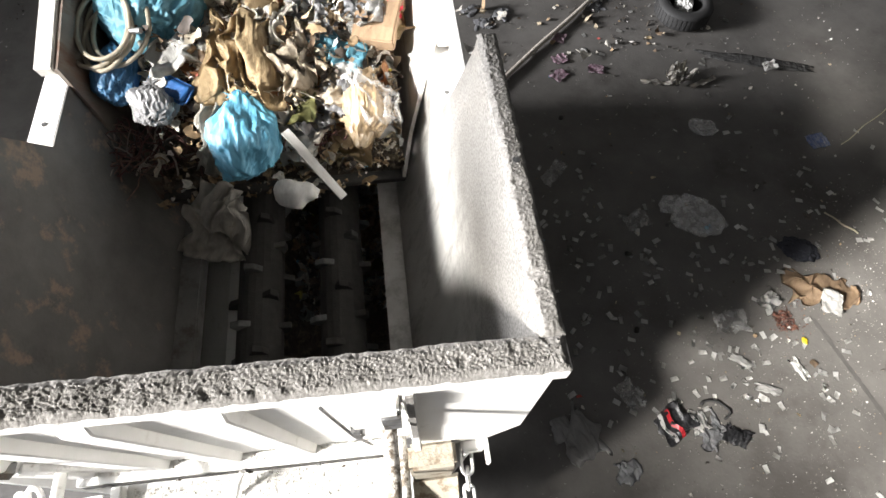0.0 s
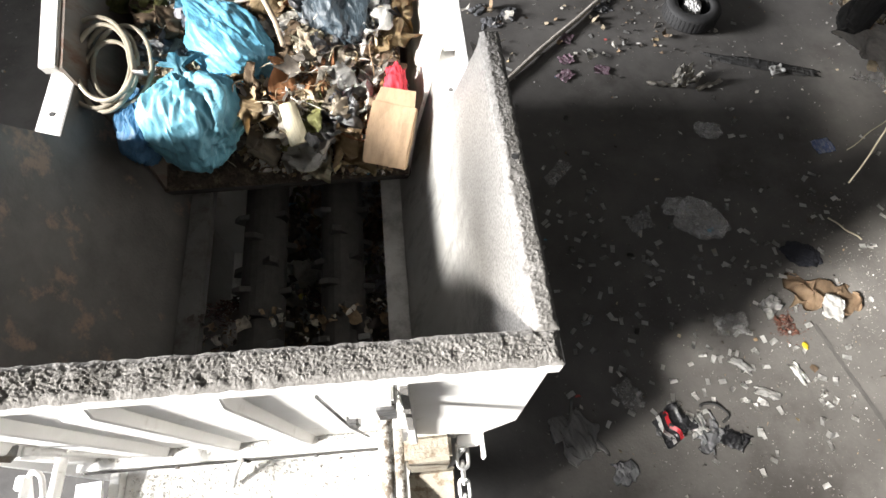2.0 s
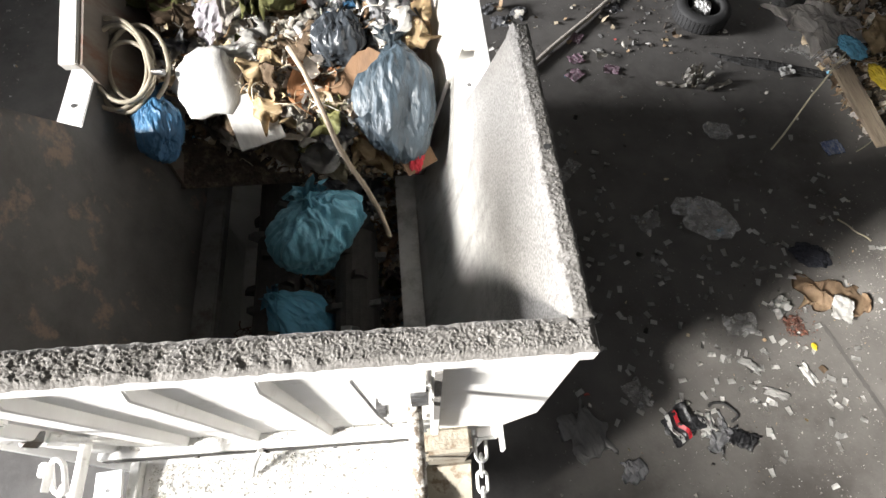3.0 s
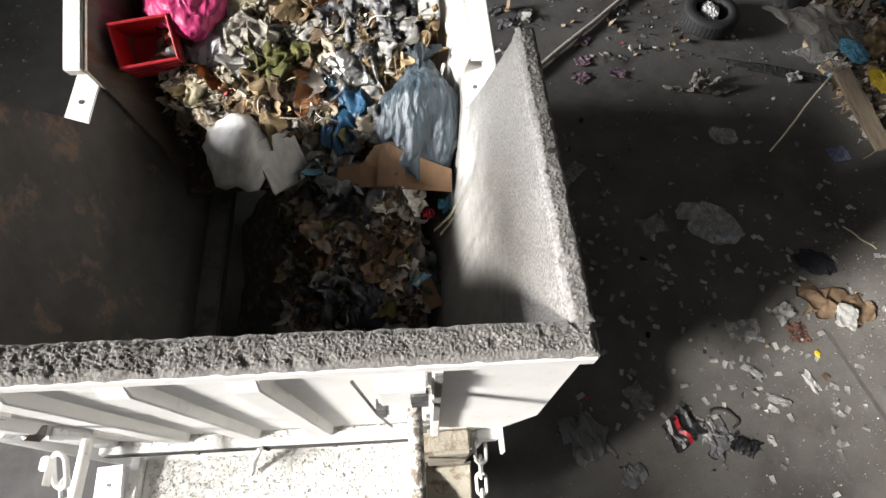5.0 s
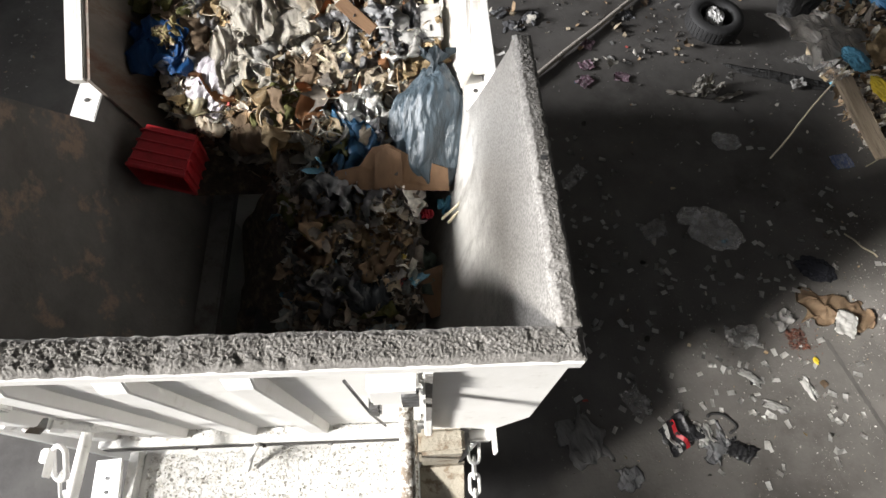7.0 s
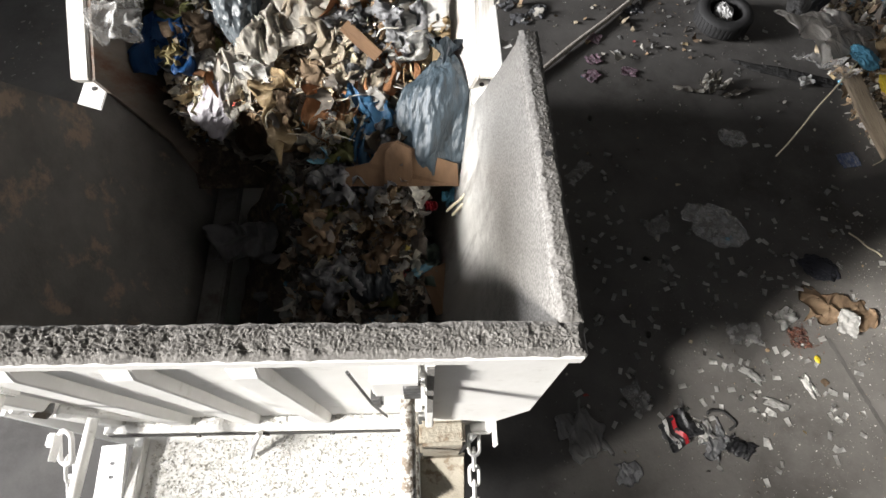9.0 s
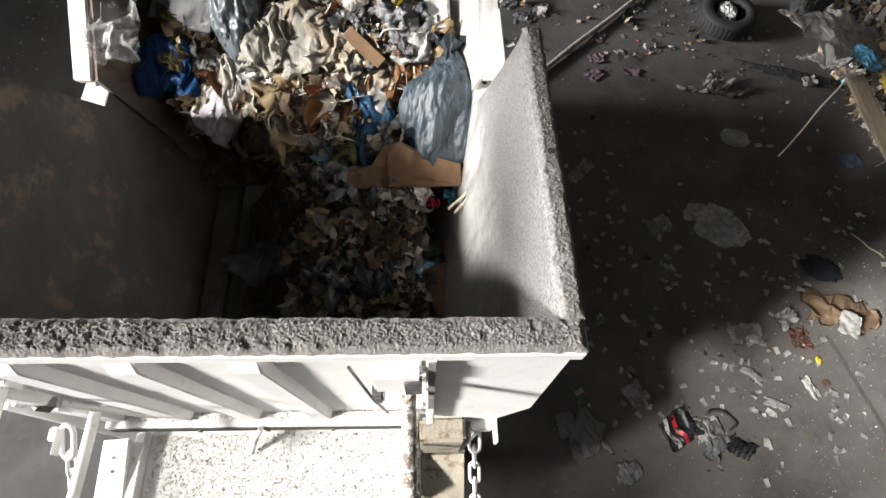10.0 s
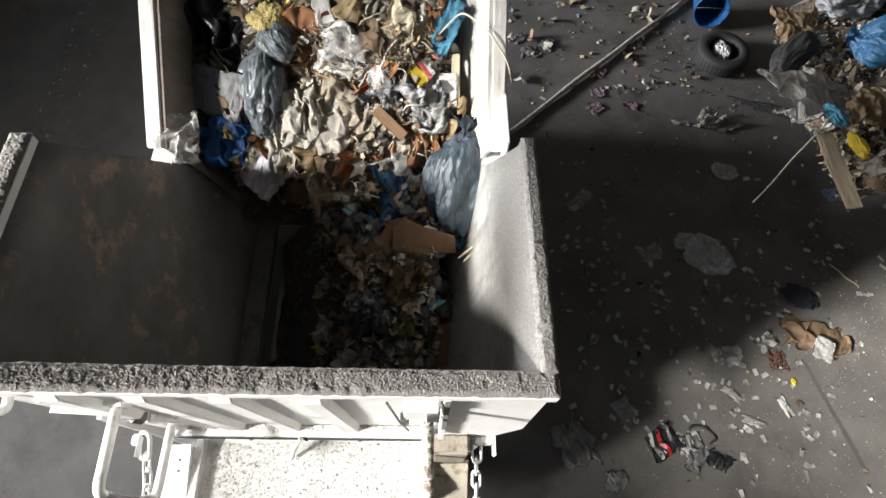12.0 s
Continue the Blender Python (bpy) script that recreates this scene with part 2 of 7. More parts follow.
# ---------------------------------------------------------------- unseen hall added round the machine to shape its light
def hall():
    def wall(name, boxes, label="unseen grey enclosing wall added to limit the light"):
        b = bmesh.new()
        for box in boxes:
            block(b, *box)
        tagged(part(name, b, HALL), label, "wall", kind="structure")

    wall("wall_east", [(11.0, 11.3, -14, 14.3, 0, 9)])
    wall("wall_north", [(-24.3, 11.0, 14.0, 14.3, 0, 9)])
    wall("wall_south", [(-24.3, 11.0, -14.3, -14.0, 0, 9)])
    # high west opening for the fill lamp; the added roof's gap places the sunlight
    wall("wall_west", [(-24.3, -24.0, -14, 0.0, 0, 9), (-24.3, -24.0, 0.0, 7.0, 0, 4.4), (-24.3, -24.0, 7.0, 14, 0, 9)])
    # roof edges set where sunlight should stop on the machine and floor
    b = bmesh.new()
    slab(b, [(-9.0, -2.85, 9.3), (11.3, -2.85, 9.3), (11.3, -1.3, 9.3), (-8.45, -1.3, 9.3)], 0.3)
    block(b, -7.0, 11.3, -14.3, -2.85, 9.0, 9.3)
    block(b, -24.3, 11.3, -1.3, 14.3, 9.0, 9.3)
    slab(b, [(-24.3, -14.3, 9.3), (-10.4, -14.3, 9.3), (-10.4, -5.4, 9.3), (-11.5, -4.8, 9.3), (-11.5, -1.3, 9.3), (-24.3, -1.3, 9.3)], 0.3)
    tagged(part("ceiling", b, HALL), "unseen grey roof added to shape the sunlight", "ceiling", kind="structure")
    # added fill lamp outside the view, soft light from the west
    west_lamp = new("west_fill_light", bpy.data.lights.new("west_fill_light", "AREA"))
    west_lamp.data.shape, west_lamp.data.size, west_lamp.data.size_y, west_lamp.data.energy, west_lamp.data.color = "RECTANGLE", 6.8, 4.4, 6600, (0.97, 0.97, 1.0)
    west_lamp.matrix_basis = look((-23.9, 3.5, 6.7), (0, 3.5, 0.4))
    # added low wall, out of view, that shades the floor left of the machine
    wall("shade_wall", [(-6.5, -6.2, 2.5, 11.0, 0, 1.6)], "unseen low grey wall added to shade the floor")


hall()


# ---------------------------------------------------------------- shredder
def front_y(x, z):
    """Where the outer face of the front wall lies: it stands askew and leans in towards its foot."""
    return 0.030 - 0.016 * x + 0.058 * (RH - z)


def shredder():
    top = empty("waste_shredder", pose(0, 0, 0))
    tagged(top, "white painted waste shredder with a dust-caked feed hopper", "shredder")
    # outer front wall: leans in a little towards its foot, drawn in at both lower ends
    b = bmesh.new()
    slab(b, [(x, front_y(x, z), z) for x, z in ((-0.33, RH - 0.02), (XL, RH - 0.02), (XL, 2.82), (-1.82, 2.70), (-1.68, 2.54), (-1.56, 2.36), (-0.33, 2.36))][::-1], -0.03)
    part("front_wall", b, WHITE, top)
    b = bmesh.new()
    slab(b, [(XR, 0.030, RH - 0.02), (-0.328, 0.034, RH - 0.02), (-0.328, 0.040, 2.40), (-0.10, 0.038, 2.44), (XR + 0.018, 0.034, 2.72)][::-1], -0.03, 0.004)
    part("end_panel", b, WHITE, top)
    b = bmesh.new()
    slab(b, [(XR, front_y(0, RH) - 0.032, RH - 0.004), (XL - 0.02, front_y(XL, RH) - 0.032, RH - 0.004), (XL - 0.02, front_y(XL, RH) + 0.044, RH - 0.004), (XR, front_y(0, RH) + 0.044, RH - 0.004)][::-1], 0.05, 0.008)
    part("front_rim", b, WHITE, top)
    b = bmesh.new()
    block(b, XL - 0.02, XL + 0.06, 0.112, 0.945, RH - 0.05, RH - 0.004, 0.006)
    part("side_rim", b, WHITE, top)
    # side walls: upright plate with a slanted rear edge, then a plate drawn in to the shaft bed
    for s in (0, 1):
        def X(x):
            return x if s == 0 else XL - x
        # sheet rolled over at the rim, upright with a slanted rear edge, then bending inwards to the shaft bed
        b = bmesh.new()
        if s == 0:
            prof = [(0.0, RH - 0.06), (0.0, RH - 0.01), (-0.006, RH - 0.002), (-0.014, RH), (-0.032, RH), (-0.042, RH - 0.003), (-0.050, RH - 0.010), (-0.055, RH - 0.022), (-0.058, RH - 0.05)]
        else:
            prof = [(-0.045, RH - 0.05)]
        prof += [(-0.062, 3.35), (-0.067, 3.2), (-0.073, 3.05), (-0.080, 2.9), (-0.089, 2.77), (-0.098, 2.66), (-0.108, 2.58), (-0.128, 2.46), (-0.160, 2.30), (-0.215, 2.10), (-0.275, 1.92), (-0.315, 1.80)]
        grid = []
        for x, z in prof:
            z0 = min(z, RH - 0.05)
            end = 0.945 + (RH - 0.05 - max(z0, 2.65)) * 0.583
            start = max(front_y(X(x), z) + 0.036, 0.076 if s == 0 else 0.11)
            ys = [start + (end - start) * i / 8 for i in range(9)]
            grid.append([b.verts.new((X(x), y, z)) for y in ys] + ([b.verts.new((X(x), 1.9, z))] if z < 2.7 else []))
        for p, q in zip(grid, grid[1:]):
            for j in range(min(len(p), len(q)) - 1):
                b.faces.new((p[j], p[j + 1], q[j + 1], q[j]))
        bmesh.ops.recalc_face_normals(b, faces=b.faces[:])
        bmesh.ops.solidify(b, geom=b.faces[:], thickness=0.008)
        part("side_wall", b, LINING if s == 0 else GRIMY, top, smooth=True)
        b = bmesh.new()
        block(b, min(X(-0.10), X(0.02)), max(X(-0.10), X(0.02)), 1.44, 2.05, 2.60, 2.66, 0.006)
        part("top_flange", b, WHITE, top)
        for yy in (1.56,):
            b = bmesh.new()
            rod(b, (X(-0.04), yy, 2.655), (X(-0.04), yy, 2.664), 0.012)
            part("bolt_hole", b, STEEL, top)
        b = bmesh.new()
        block(b, min(X(-0.31), X(-0.435)), max(X(-0.31), X(-0.435)), 0.20, 1.9, 1.70, 1.79, 0.01)
        # left bed plate toned darker, its shade put into the colour
        part("shaft_bed", b, GALV if s == 0 else SHADED_BED, top)
    # inner face of the front wall and the body under the hopper
    b = bmesh.new()
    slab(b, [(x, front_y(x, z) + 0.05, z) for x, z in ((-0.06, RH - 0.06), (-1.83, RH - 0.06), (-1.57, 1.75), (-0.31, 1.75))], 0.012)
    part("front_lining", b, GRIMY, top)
    b = bmesh.new()
    block(b, -1.75, -0.13, 0.10, 2.3, 0.42, 0.5, 0.01)
    part("chassis", b, WHITE, top)
    b = bmesh.new()
    slab(b, [(-0.02, 0.1, 2.60), (-0.02, 1.95, 2.60), (-0.13, 1.95, 0.5), (-0.13, 0.1, 0.5)][::-1], 0.02)
    part("outer_skin", b, WHITE, top)
    b = bmesh.new()
    slab(b, [(-1.86, 0.1, 2.60), (-1.86, 1.95, 2.60), (-1.75, 1.95, 0.5), (-1.75, 0.1, 0.5)], 0.02)
    part("outer_skin", b, WHITE, top)
    b = bmesh.new()
    slab(b, [(-1.86, 1.96, 2.0), (-0.02, 1.96, 2.0), (-0.13, 1.96, 0.5), (-1.75, 1.96, 0.5)], 0.02)
    part("rear_panel", b, WHITE, top)
    b = bmesh.new()
    slab(b, [(-1.58, 0.15, 2.34), (-0.30, 0.15, 2.34), (-0.13, 0.15, 0.5), (-1.75, 0.15, 0.5)], 0.02)
    part("front_panel", b, WHITE, top)
    # unseen body added to stop sun passing under the hopper's tail
    b = bmesh.new()
    block(b, -1.75, -0.13, 1.99, 3.9, 0.5, 1.86, 0.02)
    part("rear_sun_block", b, WHITE, top)
    # plate added to keep a stray sun spot off the floor
    b = bmesh.new()
    block(b, 0.004, 0.02, 1.40, 2.05, 2.55, 2.92, 0.004)
    part("side_sun_block", b, WHITE, top)
    for x in (-1.5, -0.4):
        for y in (0.25, 2.0):
            b = bmesh.new()
            block(b, x - 0.12, x + 0.12, y - 0.1, y + 0.1, 0.0, 0.46, 0.01)
            part("foot", b, STEEL, top)
    # hidden block under the platform, added to widen the shadow on the floor
    b = bmesh.new()
    block(b, -1.50, -0.36, -0.40, 0.088, 0.5, 1.66, 0.02)
    part("floor_shade_block", b, WHITE, top)
    # stiffening ribs on the front wall: folded channels that stand on a ledge
    for x in (-0.762, -1.045, -1.315, -1.585):
        b = bmesh.new()
        zt, zb, d = RH - 0.10, 2.352, 0.036
        ring = [[(x + u, front_y(x, z) - v, z) for u, v in ((-0.042, 0.0), (-0.034, e), (0.034, e), (0.042, 0.0))] for z, e in ((zt, 0.004), (zt - 0.07, d), (zb, d))]
        vs = [[b.verts.new(p) for p in r] for r in ring]
        for p, q in zip(vs, vs[1:]):
            for k in range(3):
                b.faces.new((p[k], p[k + 1], q[k + 1], q[k]))
        b.faces.new(vs[0][::-1])
        b.faces.new(vs[-1])
        bmesh.ops.recalc_face_normals(b, faces=b.faces[:])
        bmesh.ops.bevel(b, geom=b.edges[:], offset=0.004, segments=1, affect="EDGES")
        part("rib", b, WHITE, top)
    b = bmesh.new()
    slab(b, [(-1.62, front_y(-1.62, 2.35) - 0.062, 2.35), (-0.40, front_y(-0.40, 2.35) - 0.062, 2.35), (-0.40, front_y(-0.40, 2.35) - 0.002, 2.35), (-1.62, front_y(-1.62, 2.35) - 0.002, 2.35)], 0.05, 0.004)
    part("lower_rail", b, WHITE_DUSTY, top)
    b = bmesh.new()
    slab(b, [(-1.60, front_y(-1.60, 2.35) - 0.066, 2.346), (-1.60, front_y(-1.60, 2.35) - 0.066, 2.305), (-0.42, front_y(-0.42, 2.35) - 0.066, 2.305), (-0.42, front_y(-0.42, 2.35) - 0.066, 2.346)], -0.003)
    part("rail_edge_strip", b, DARK_STEEL, top, "dark strip along the front edge of the ledge")
    # service platform below the wall
    b = bmesh.new()
    block(b, -1.50, -0.42, -0.24, 0.075, 2.16, 2.20, 0.004)
    part("platform", b, WHITE_DUSTY, top, "white platform covered with crumbs of debris")
    for x in (-1.54, -0.42):
        b = bmesh.new()
        block(b, x, x + 0.04, -0.24, 0.06, 2.10, 2.25, 0.004)
        part("platform_side", b, WHITE_DUSTY, top)
    return top


shredder_ob = shredder()


# ---------------------------------------------------------------- tipping feed hopper
PIVOT = (0.0, 1.64, 1.89)


def feed_hopper():
    top = empty("tipping_feed_hopper", pose(*PIVOT, 12))
    tagged(top, "white tipping feed hopper trough with rust-stained inner side", "hopper")
    for s in (0, 1):
        def X(x):
            return x if s == 0 else XL - x
        b = bmesh.new()
        outer, inner = (0.014, -0.06) if s == 0 else (0.002, -0.08)
        block(b, min(X(outer), X(inner)), max(X(outer), X(inner)), 0.335, 2.2, 0.755, 0.815, 0.006)
        part("side_beam", b, BEAM, top)
        b = bmesh.new()
        pts = [(X(inner - 0.002), 0.335, 0.80), (X(inner - 0.002), 2.2, 0.80), (X(-0.26), 2.2, 0.12), (X(-0.26), -0.05, 0.12), (X(-0.20), 0.12, 0.33)]
        slab(b, pts, 0.02 if s else -0.02)
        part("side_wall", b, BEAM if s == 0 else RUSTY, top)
    # trough floor coloured dark, in place of the shade that hides it
    b = bmesh.new()
    block(b, -1.64, -0.24, -0.05, 2.2, 0.06, 0.12, 0.004)
    part("trough_floor", b, DARK_STEEL, top)
    b = bmesh.new()
    block(b, -1.84, -0.03, 2.2, 2.24, 0.05, 0.9, 0.004)
    part("back_wall", b, WHITE, top)
    return top


hopper = feed_hopper()
TIP = [(0, 12.0), (1.5, 14.8), (3, 18.0), (5, 22.0), (7, 26.2), (9, 30.3), (10, 32.0), (11, 33.2), (12, 34.0)]


def tip_at(t):
    return float(np.interp(t, [a for a, _ in TIP], [b for _, b in TIP]))


# ---------------------------------------------------------------- shafts
def shaft(x):
    top = empty("shredding_shaft", pose(x, 0.0, 1.58))
    tagged(top, "dark worn steel shredding shaft, some hooked teeth coloured as glints", "shaft", group="shredding shafts")
    b = bmesh.new()
    rod(b, (0, 0.22, 0), (0, 1.9, 0), 0.13, 20)
    part("drum", b, DARK_STEEL, top)
    k = 0
    for i in range(9):
        for j in range(3):
            a = 2 * math.pi * (j / 3 + i * 0.13) + x
            y = 0.27 + i * 0.165
            u, w = Vector((math.cos(a), 0, math.sin(a))), Vector((-math.sin(a), 0, math.cos(a)))
            b = bmesh.new()
            c = Vector((0, y, 0))
            pts = [c + u * 0.10 - w * 0.06, c + u * 0.10 + w * 0.06, c + u * 0.185 + w * 0.045, c + u * 0.17 - w * 0.01]
            slab(b, [p - Vector((0, 0.02, 0)) for p in pts], 0.036, 0.003)
            # a few teeth take a brighter steel, coloured in place of glints
            part("tooth", b, GLINT_STEEL if (i + j) % 4 == 0 else DARK_STEEL, top)
    return top


shafts = [shaft(-1.17), shaft(-0.70)]


# ---------------------------------------------------------------- dust, handles, chains and fittings of the shredder
def dust_strip(name, x0, x1, y0, y1, z, seed, lumps=0.012, nx=160, ny=14, label="", skew=0.0):
    """A caked layer of dust with a lumpy top and ragged edges."""
    grains = random.Random(int(seed))
    b = bmesh.new()
    rows = []
    for i in range(nx + 1):
        row = []
        for j in range(ny + 1):
            u, v = i / nx, j / ny
            p = Vector((x0 + (x1 - x0) * u, y0 + (y1 - y0) * v, 0))
            q = p * 1.0 + Vector((seed, 0, 0))
            edge = min(min(u, 1 - u) * (x1 - x0), min(v, 1 - v) * (y1 - y0)) * 2 / min(x1 - x0, y1 - y0)
            h = 0.004 + lumps * (1.0 + 1.5 * (1 - u) ** 2 if x1 - x0 > 1 else 1.0) * (0.55 + 0.28 * noise.noise(q * 13) + (0.04 + 0.20 * (1 - u) if skew else 0.08) * noise.noise(q * 75) + 0.22 * noise.noise(q * 230) + grains.uniform(-0.20, 0.20) - 1.2 * max(0.0, noise.noise(q * 30 + Vector((9, 1, 2))) - 0.32))
            h = max(h, 0.002) * min(1, edge * 2.2 + 0.12)
            swell = 0.010 * (1 - u) * (v - 0.35) if skew else 0.0
            p += Vector((0.004 * noise.noise(q * 40), 0.004 * noise.noise(q * 37 + Vector((5, 5, 5))) + skew * p.x + swell + (0.006 * (v - 0.4) * noise.noise(q * 21) if skew else 0.0), z + h))
            row.append(b.verts.new(p))
        rows.append(row)
    for i in range(nx):
        for j in range(ny):
            b.faces.new((rows[i][j], rows[i + 1][j], rows[i + 1][j + 1], rows[i][j + 1]))
    ob = part(name, b, DUST, smooth=True)
    return tagged(ob, label or "lumpy grey dust caked on the hopper rim", "dust", kind="stuff")


dust_strip("dust_layer", XL - 0.02, XR - 0.004, 0.001, 0.079, RH - 0.005, 1.0, 0.015, 800, 34, skew=-0.016)
dust_strip("dust_layer", XR - 0.055, XR - 0.001, 0.074, 0.945, RH - 0.003, 7.0, 0.011, 18, 300)
dust_strip("dust_layer", XL - 0.018, XL + 0.062, 0.11, 0.945, RH - 0.005, 3.0, 0.022, 22, 260)


def rounded(pts, r, n=5):
    """The points of a line with its inner corners rounded."""
    pts = [Vector(p) for p in pts]
    out = [pts[0]]
    for a, c, d in zip(pts, pts[1:], pts[2:]):
        u, w = (a - c).normalized(), (d - c).normalized()
        for i in range(n + 1):
            t = i / n
            out.append((1 - t) ** 2 * (c + u * r) + 2 * t * (1 - t) * c + t * t * (c + w * r))
    out.append(pts[-1])
    return out


def grab_handle(x, zt, zb, out, mat):
    b = bmesh.new()
    tube(b, rounded([(x, front_y(x, zt), zt), (x, out, zt - 0.01), (x, out, zb + 0.01), (x, front_y(x, zb), zb)], 0.05), 0.019, 12)
    h = part("grab_handle", b, mat, shredder_ob, smooth=True)
    for z in (zt, zb):
        b = bmesh.new()
        y = front_y(x, z)
        block(b, x - 0.035, x + 0.035, y - 0.02, y + 0.01, z - 0.04, z + 0.04, 0.004)
        part("mount", b, WHITE, h)


grab_handle(-1.515, 3.10, 2.62, -0.23, WHITE_DUSTY)
grab_handle(-0.39, 3.22, 2.52, -0.235, SPECKLED)


def link_mesh():
    b = bmesh.new()
    pts = arc((0, 0.024, 0), 0.019, 0, math.pi, 7) + arc((0, -0.024, 0), 0.019, math.pi, 2 * math.pi, 7)
    tube(b, pts, 0.0068, 8, closed=True)
    me = bpy.data.meshes.new("chain_link")
    b.to_mesh(me)
    b.free()
    for p in me.polygons:
        p.use_smooth = True
    me.materials.append(WHITE_DUSTY)
    return me


LINK = link_mesh()


def chain(x, a, e, n, big):
    top = empty("safety_chain", pose(0, 0, 0))
    tagged(top, "dusty white steel link chain hanging from a bracket", "chain", group="platform chains")
    a, e = Vector(a), Vector(e)
    q = (e - a).to_track_quat("Y", "Z")
    for i in range(n):
        t = (i + 0.5) / n
        o = new("chain_link", LINK)
        o.parent = top
        sag = Vector((0, 0, -0.05 * math.sin(math.pi * t)))
        k = big if i == 0 else 1.0
        o.matrix_basis = Matrix.LocRotScale(a.lerp(e, t) + sag, q @ Euler((0, radians(90 * (i % 2) + 12), 0)).to_quaternion(), (k, (e - a).length / n / 0.066 * (1.25 if i == 0 else 1), k))
    return top


chain(-0.16, (-0.155, 0.01, 2.40), (-0.15, -0.34, 2.22), 6, 1.1)
chain(-1.73, (-1.715, 0.045, 2.44), (-1.74, -0.30, 2.22), 5, 1.5)
for x, z in ((-0.14, 2.46), (-1.72, 2.50)):
    b = bmesh.new()
    w = 0.36 if x < -1 else 1.0
    block(b, x - 0.035 * w, x + 0.05 * w, 0.0, 0.05, z - 0.04 * w, z + 0.03 * w, 0.006)
    lug = part("chain_bracket", b, WHITE, shredder_ob)
    b = bmesh.new()
    block(b, x + 0.052 * w, x + 0.064 * w, -0.05, 0.04, z - 0.03, z + 0.05 * w, 0.003)
    part("lug_plate", b, WHITE, lug)

# upright post, hinge, latch rod and timber wedge at the wall's foot
b = bmesh.new()
block(b, -0.345, -0.318, 0.004, 0.05, 2.62, RH - 0.055, 0.004)
part("wall_post", b, WHITE, shredder_ob)
b = bmesh.new()
block(b, -0.340, -0.323, -0.001, 0.003, 2.95, RH - 0.06)
part("post_groove", b, DUST, shredder_ob)
b = bmesh.new()
block(b, -0.47, -0.355, -0.02, 0.03, 3.30, 3.44, 0.006)
hinge = part("hinge_block", b, WHITE, shredder_ob)
for i in range(4):
    b = bmesh.new()
    rod(b, (-0.395, -0.022, 3.31 + 0.03 * i), (-0.355, -0.022, 3.31 + 0.03 * i), 0.008)
    part("spring_coil", b, STEEL, hinge)
b = bmesh.new()
tube(b, [(-0.52, 0.012, 3.42), (-0.49, 0.0, 3.1), (-0.47, 0.02, 2.78)], 0.0042, 8)
part("latch_rod", b, STEEL, shredder_ob)
b = bmesh.new()
block(b, -0.488, -0.458, -0.012, 0.03, 3.11, 3.19, 0.006)
part("latch", b, STEEL, shredder_ob)
b = bmesh.new()
block(b, -0.37, -0.20, -0.05, 0.04, 2.20, 2.56, 0.012)
part("frame_block", b, CAKED, shredder_ob, "cream steel block caked with brown dirt")
b = bmesh.new()
slab(b, [(-0.37, -0.06, 2.20), (-0.19, -0.06, 2.24), (-0.19, -0.30, 2.06), (-0.37, -0.30, 1.98)][::-1], 0.03)
part("frame_gusset", b, CAKED, shredder_ob)
b = bmesh.new()
slab(b, [(-1.545, 0.03, 2.30), (-1.545, -0.24, 2.24), (-1.70, -0.22, 2.16), (-1.66, 0.03, 2.26)][::-1], 0.012)
part("side_gusset", b, WHITE, shredder_ob)
for y, z in ((-0.04, 2.30), (-0.09, 2.29)):
    b = bmesh.new()
    rod(b, (-1.59, y, z - 0.02), (-1.59, y, z - 0.008), 0.007)
    part("bolt", b, STEEL, shredder_ob)
b = bmesh.new()
tube(b, rounded([(-1.00, 0.045, 2.36), (-1.03, 0.02, 2.31), (-1.07, -0.03, 2.22)], 0.02), 0.011, 8)
part("hook", b, WHITE_DUSTY, shredder_ob)
for x in (-0.98, -0.72, -1.25):
    b = bmesh.new()
    y = front_y(x, 2.35) - 0.066
    rod(b, (x, y - 0.010, 2.327), (x, y, 2.327), 0.010, 6)
    part("rail_bolt", b, STEEL, shredder_ob)
# pipe run with a union along the wall's lower edge, and a hook at its end
b = bmesh.new()
tube(b, rounded([(x, front_y(x, z) - 0.02, z) for x, z in ((-1.80, 3.02), (-1.62, 2.90), (-1.46, 2.56), (-1.40, 2.40))], 0.05), 0.013, 10)
part("pipe", b, WHITE_DUSTY, shredder_ob, smooth=True)
for x, z, r in ((-1.60, 2.875, 0.024), (-1.57, 2.82, 0.030), (-1.54, 2.755, 0.022)):
    b = bmesh.new()
    y = front_y(x, z) - 0.022
    rod(b, (x - 0.012, y, z + 0.02), (x + 0.012, y, z - 0.02), r, 6)
    part("pipe_union", b, STEEL if r > 0.025 else WHITE_DUSTY, shredder_ob)
b = bmesh.new()
y = front_y(-1.80, 3.2)
tube(b, rounded([(-1.80, y, 3.38), (-1.80, y - 0.05, 3.36), (-1.80, y - 0.075, 3.30), (-1.80, y - 0.05, 3.24), (-1.80, y - 0.01, 3.25)], 0.02), 0.016, 10)
part("hook_eye", b, WHITE_DUSTY, shredder_ob, smooth=True)
for x, z in ((-1.78, 3.12), (-1.72, 3.02), (-1.64, 3.16)):
    b = bmesh.new()
    rod(b, (x, front_y(x, z) + 0.002, z), (x, front_y(x, z) - 0.012, z), 0.014, 6)
    part("bolt", b, WHITE_DUSTY, shredder_ob)
b = bmesh.new()
rod(b, (-0.026, 0.51, RH + 0.0085), (-0.026, 0.51, RH + 0.0105), 0.009)
part("bolt_hole", b, STEEL, shredder_ob)


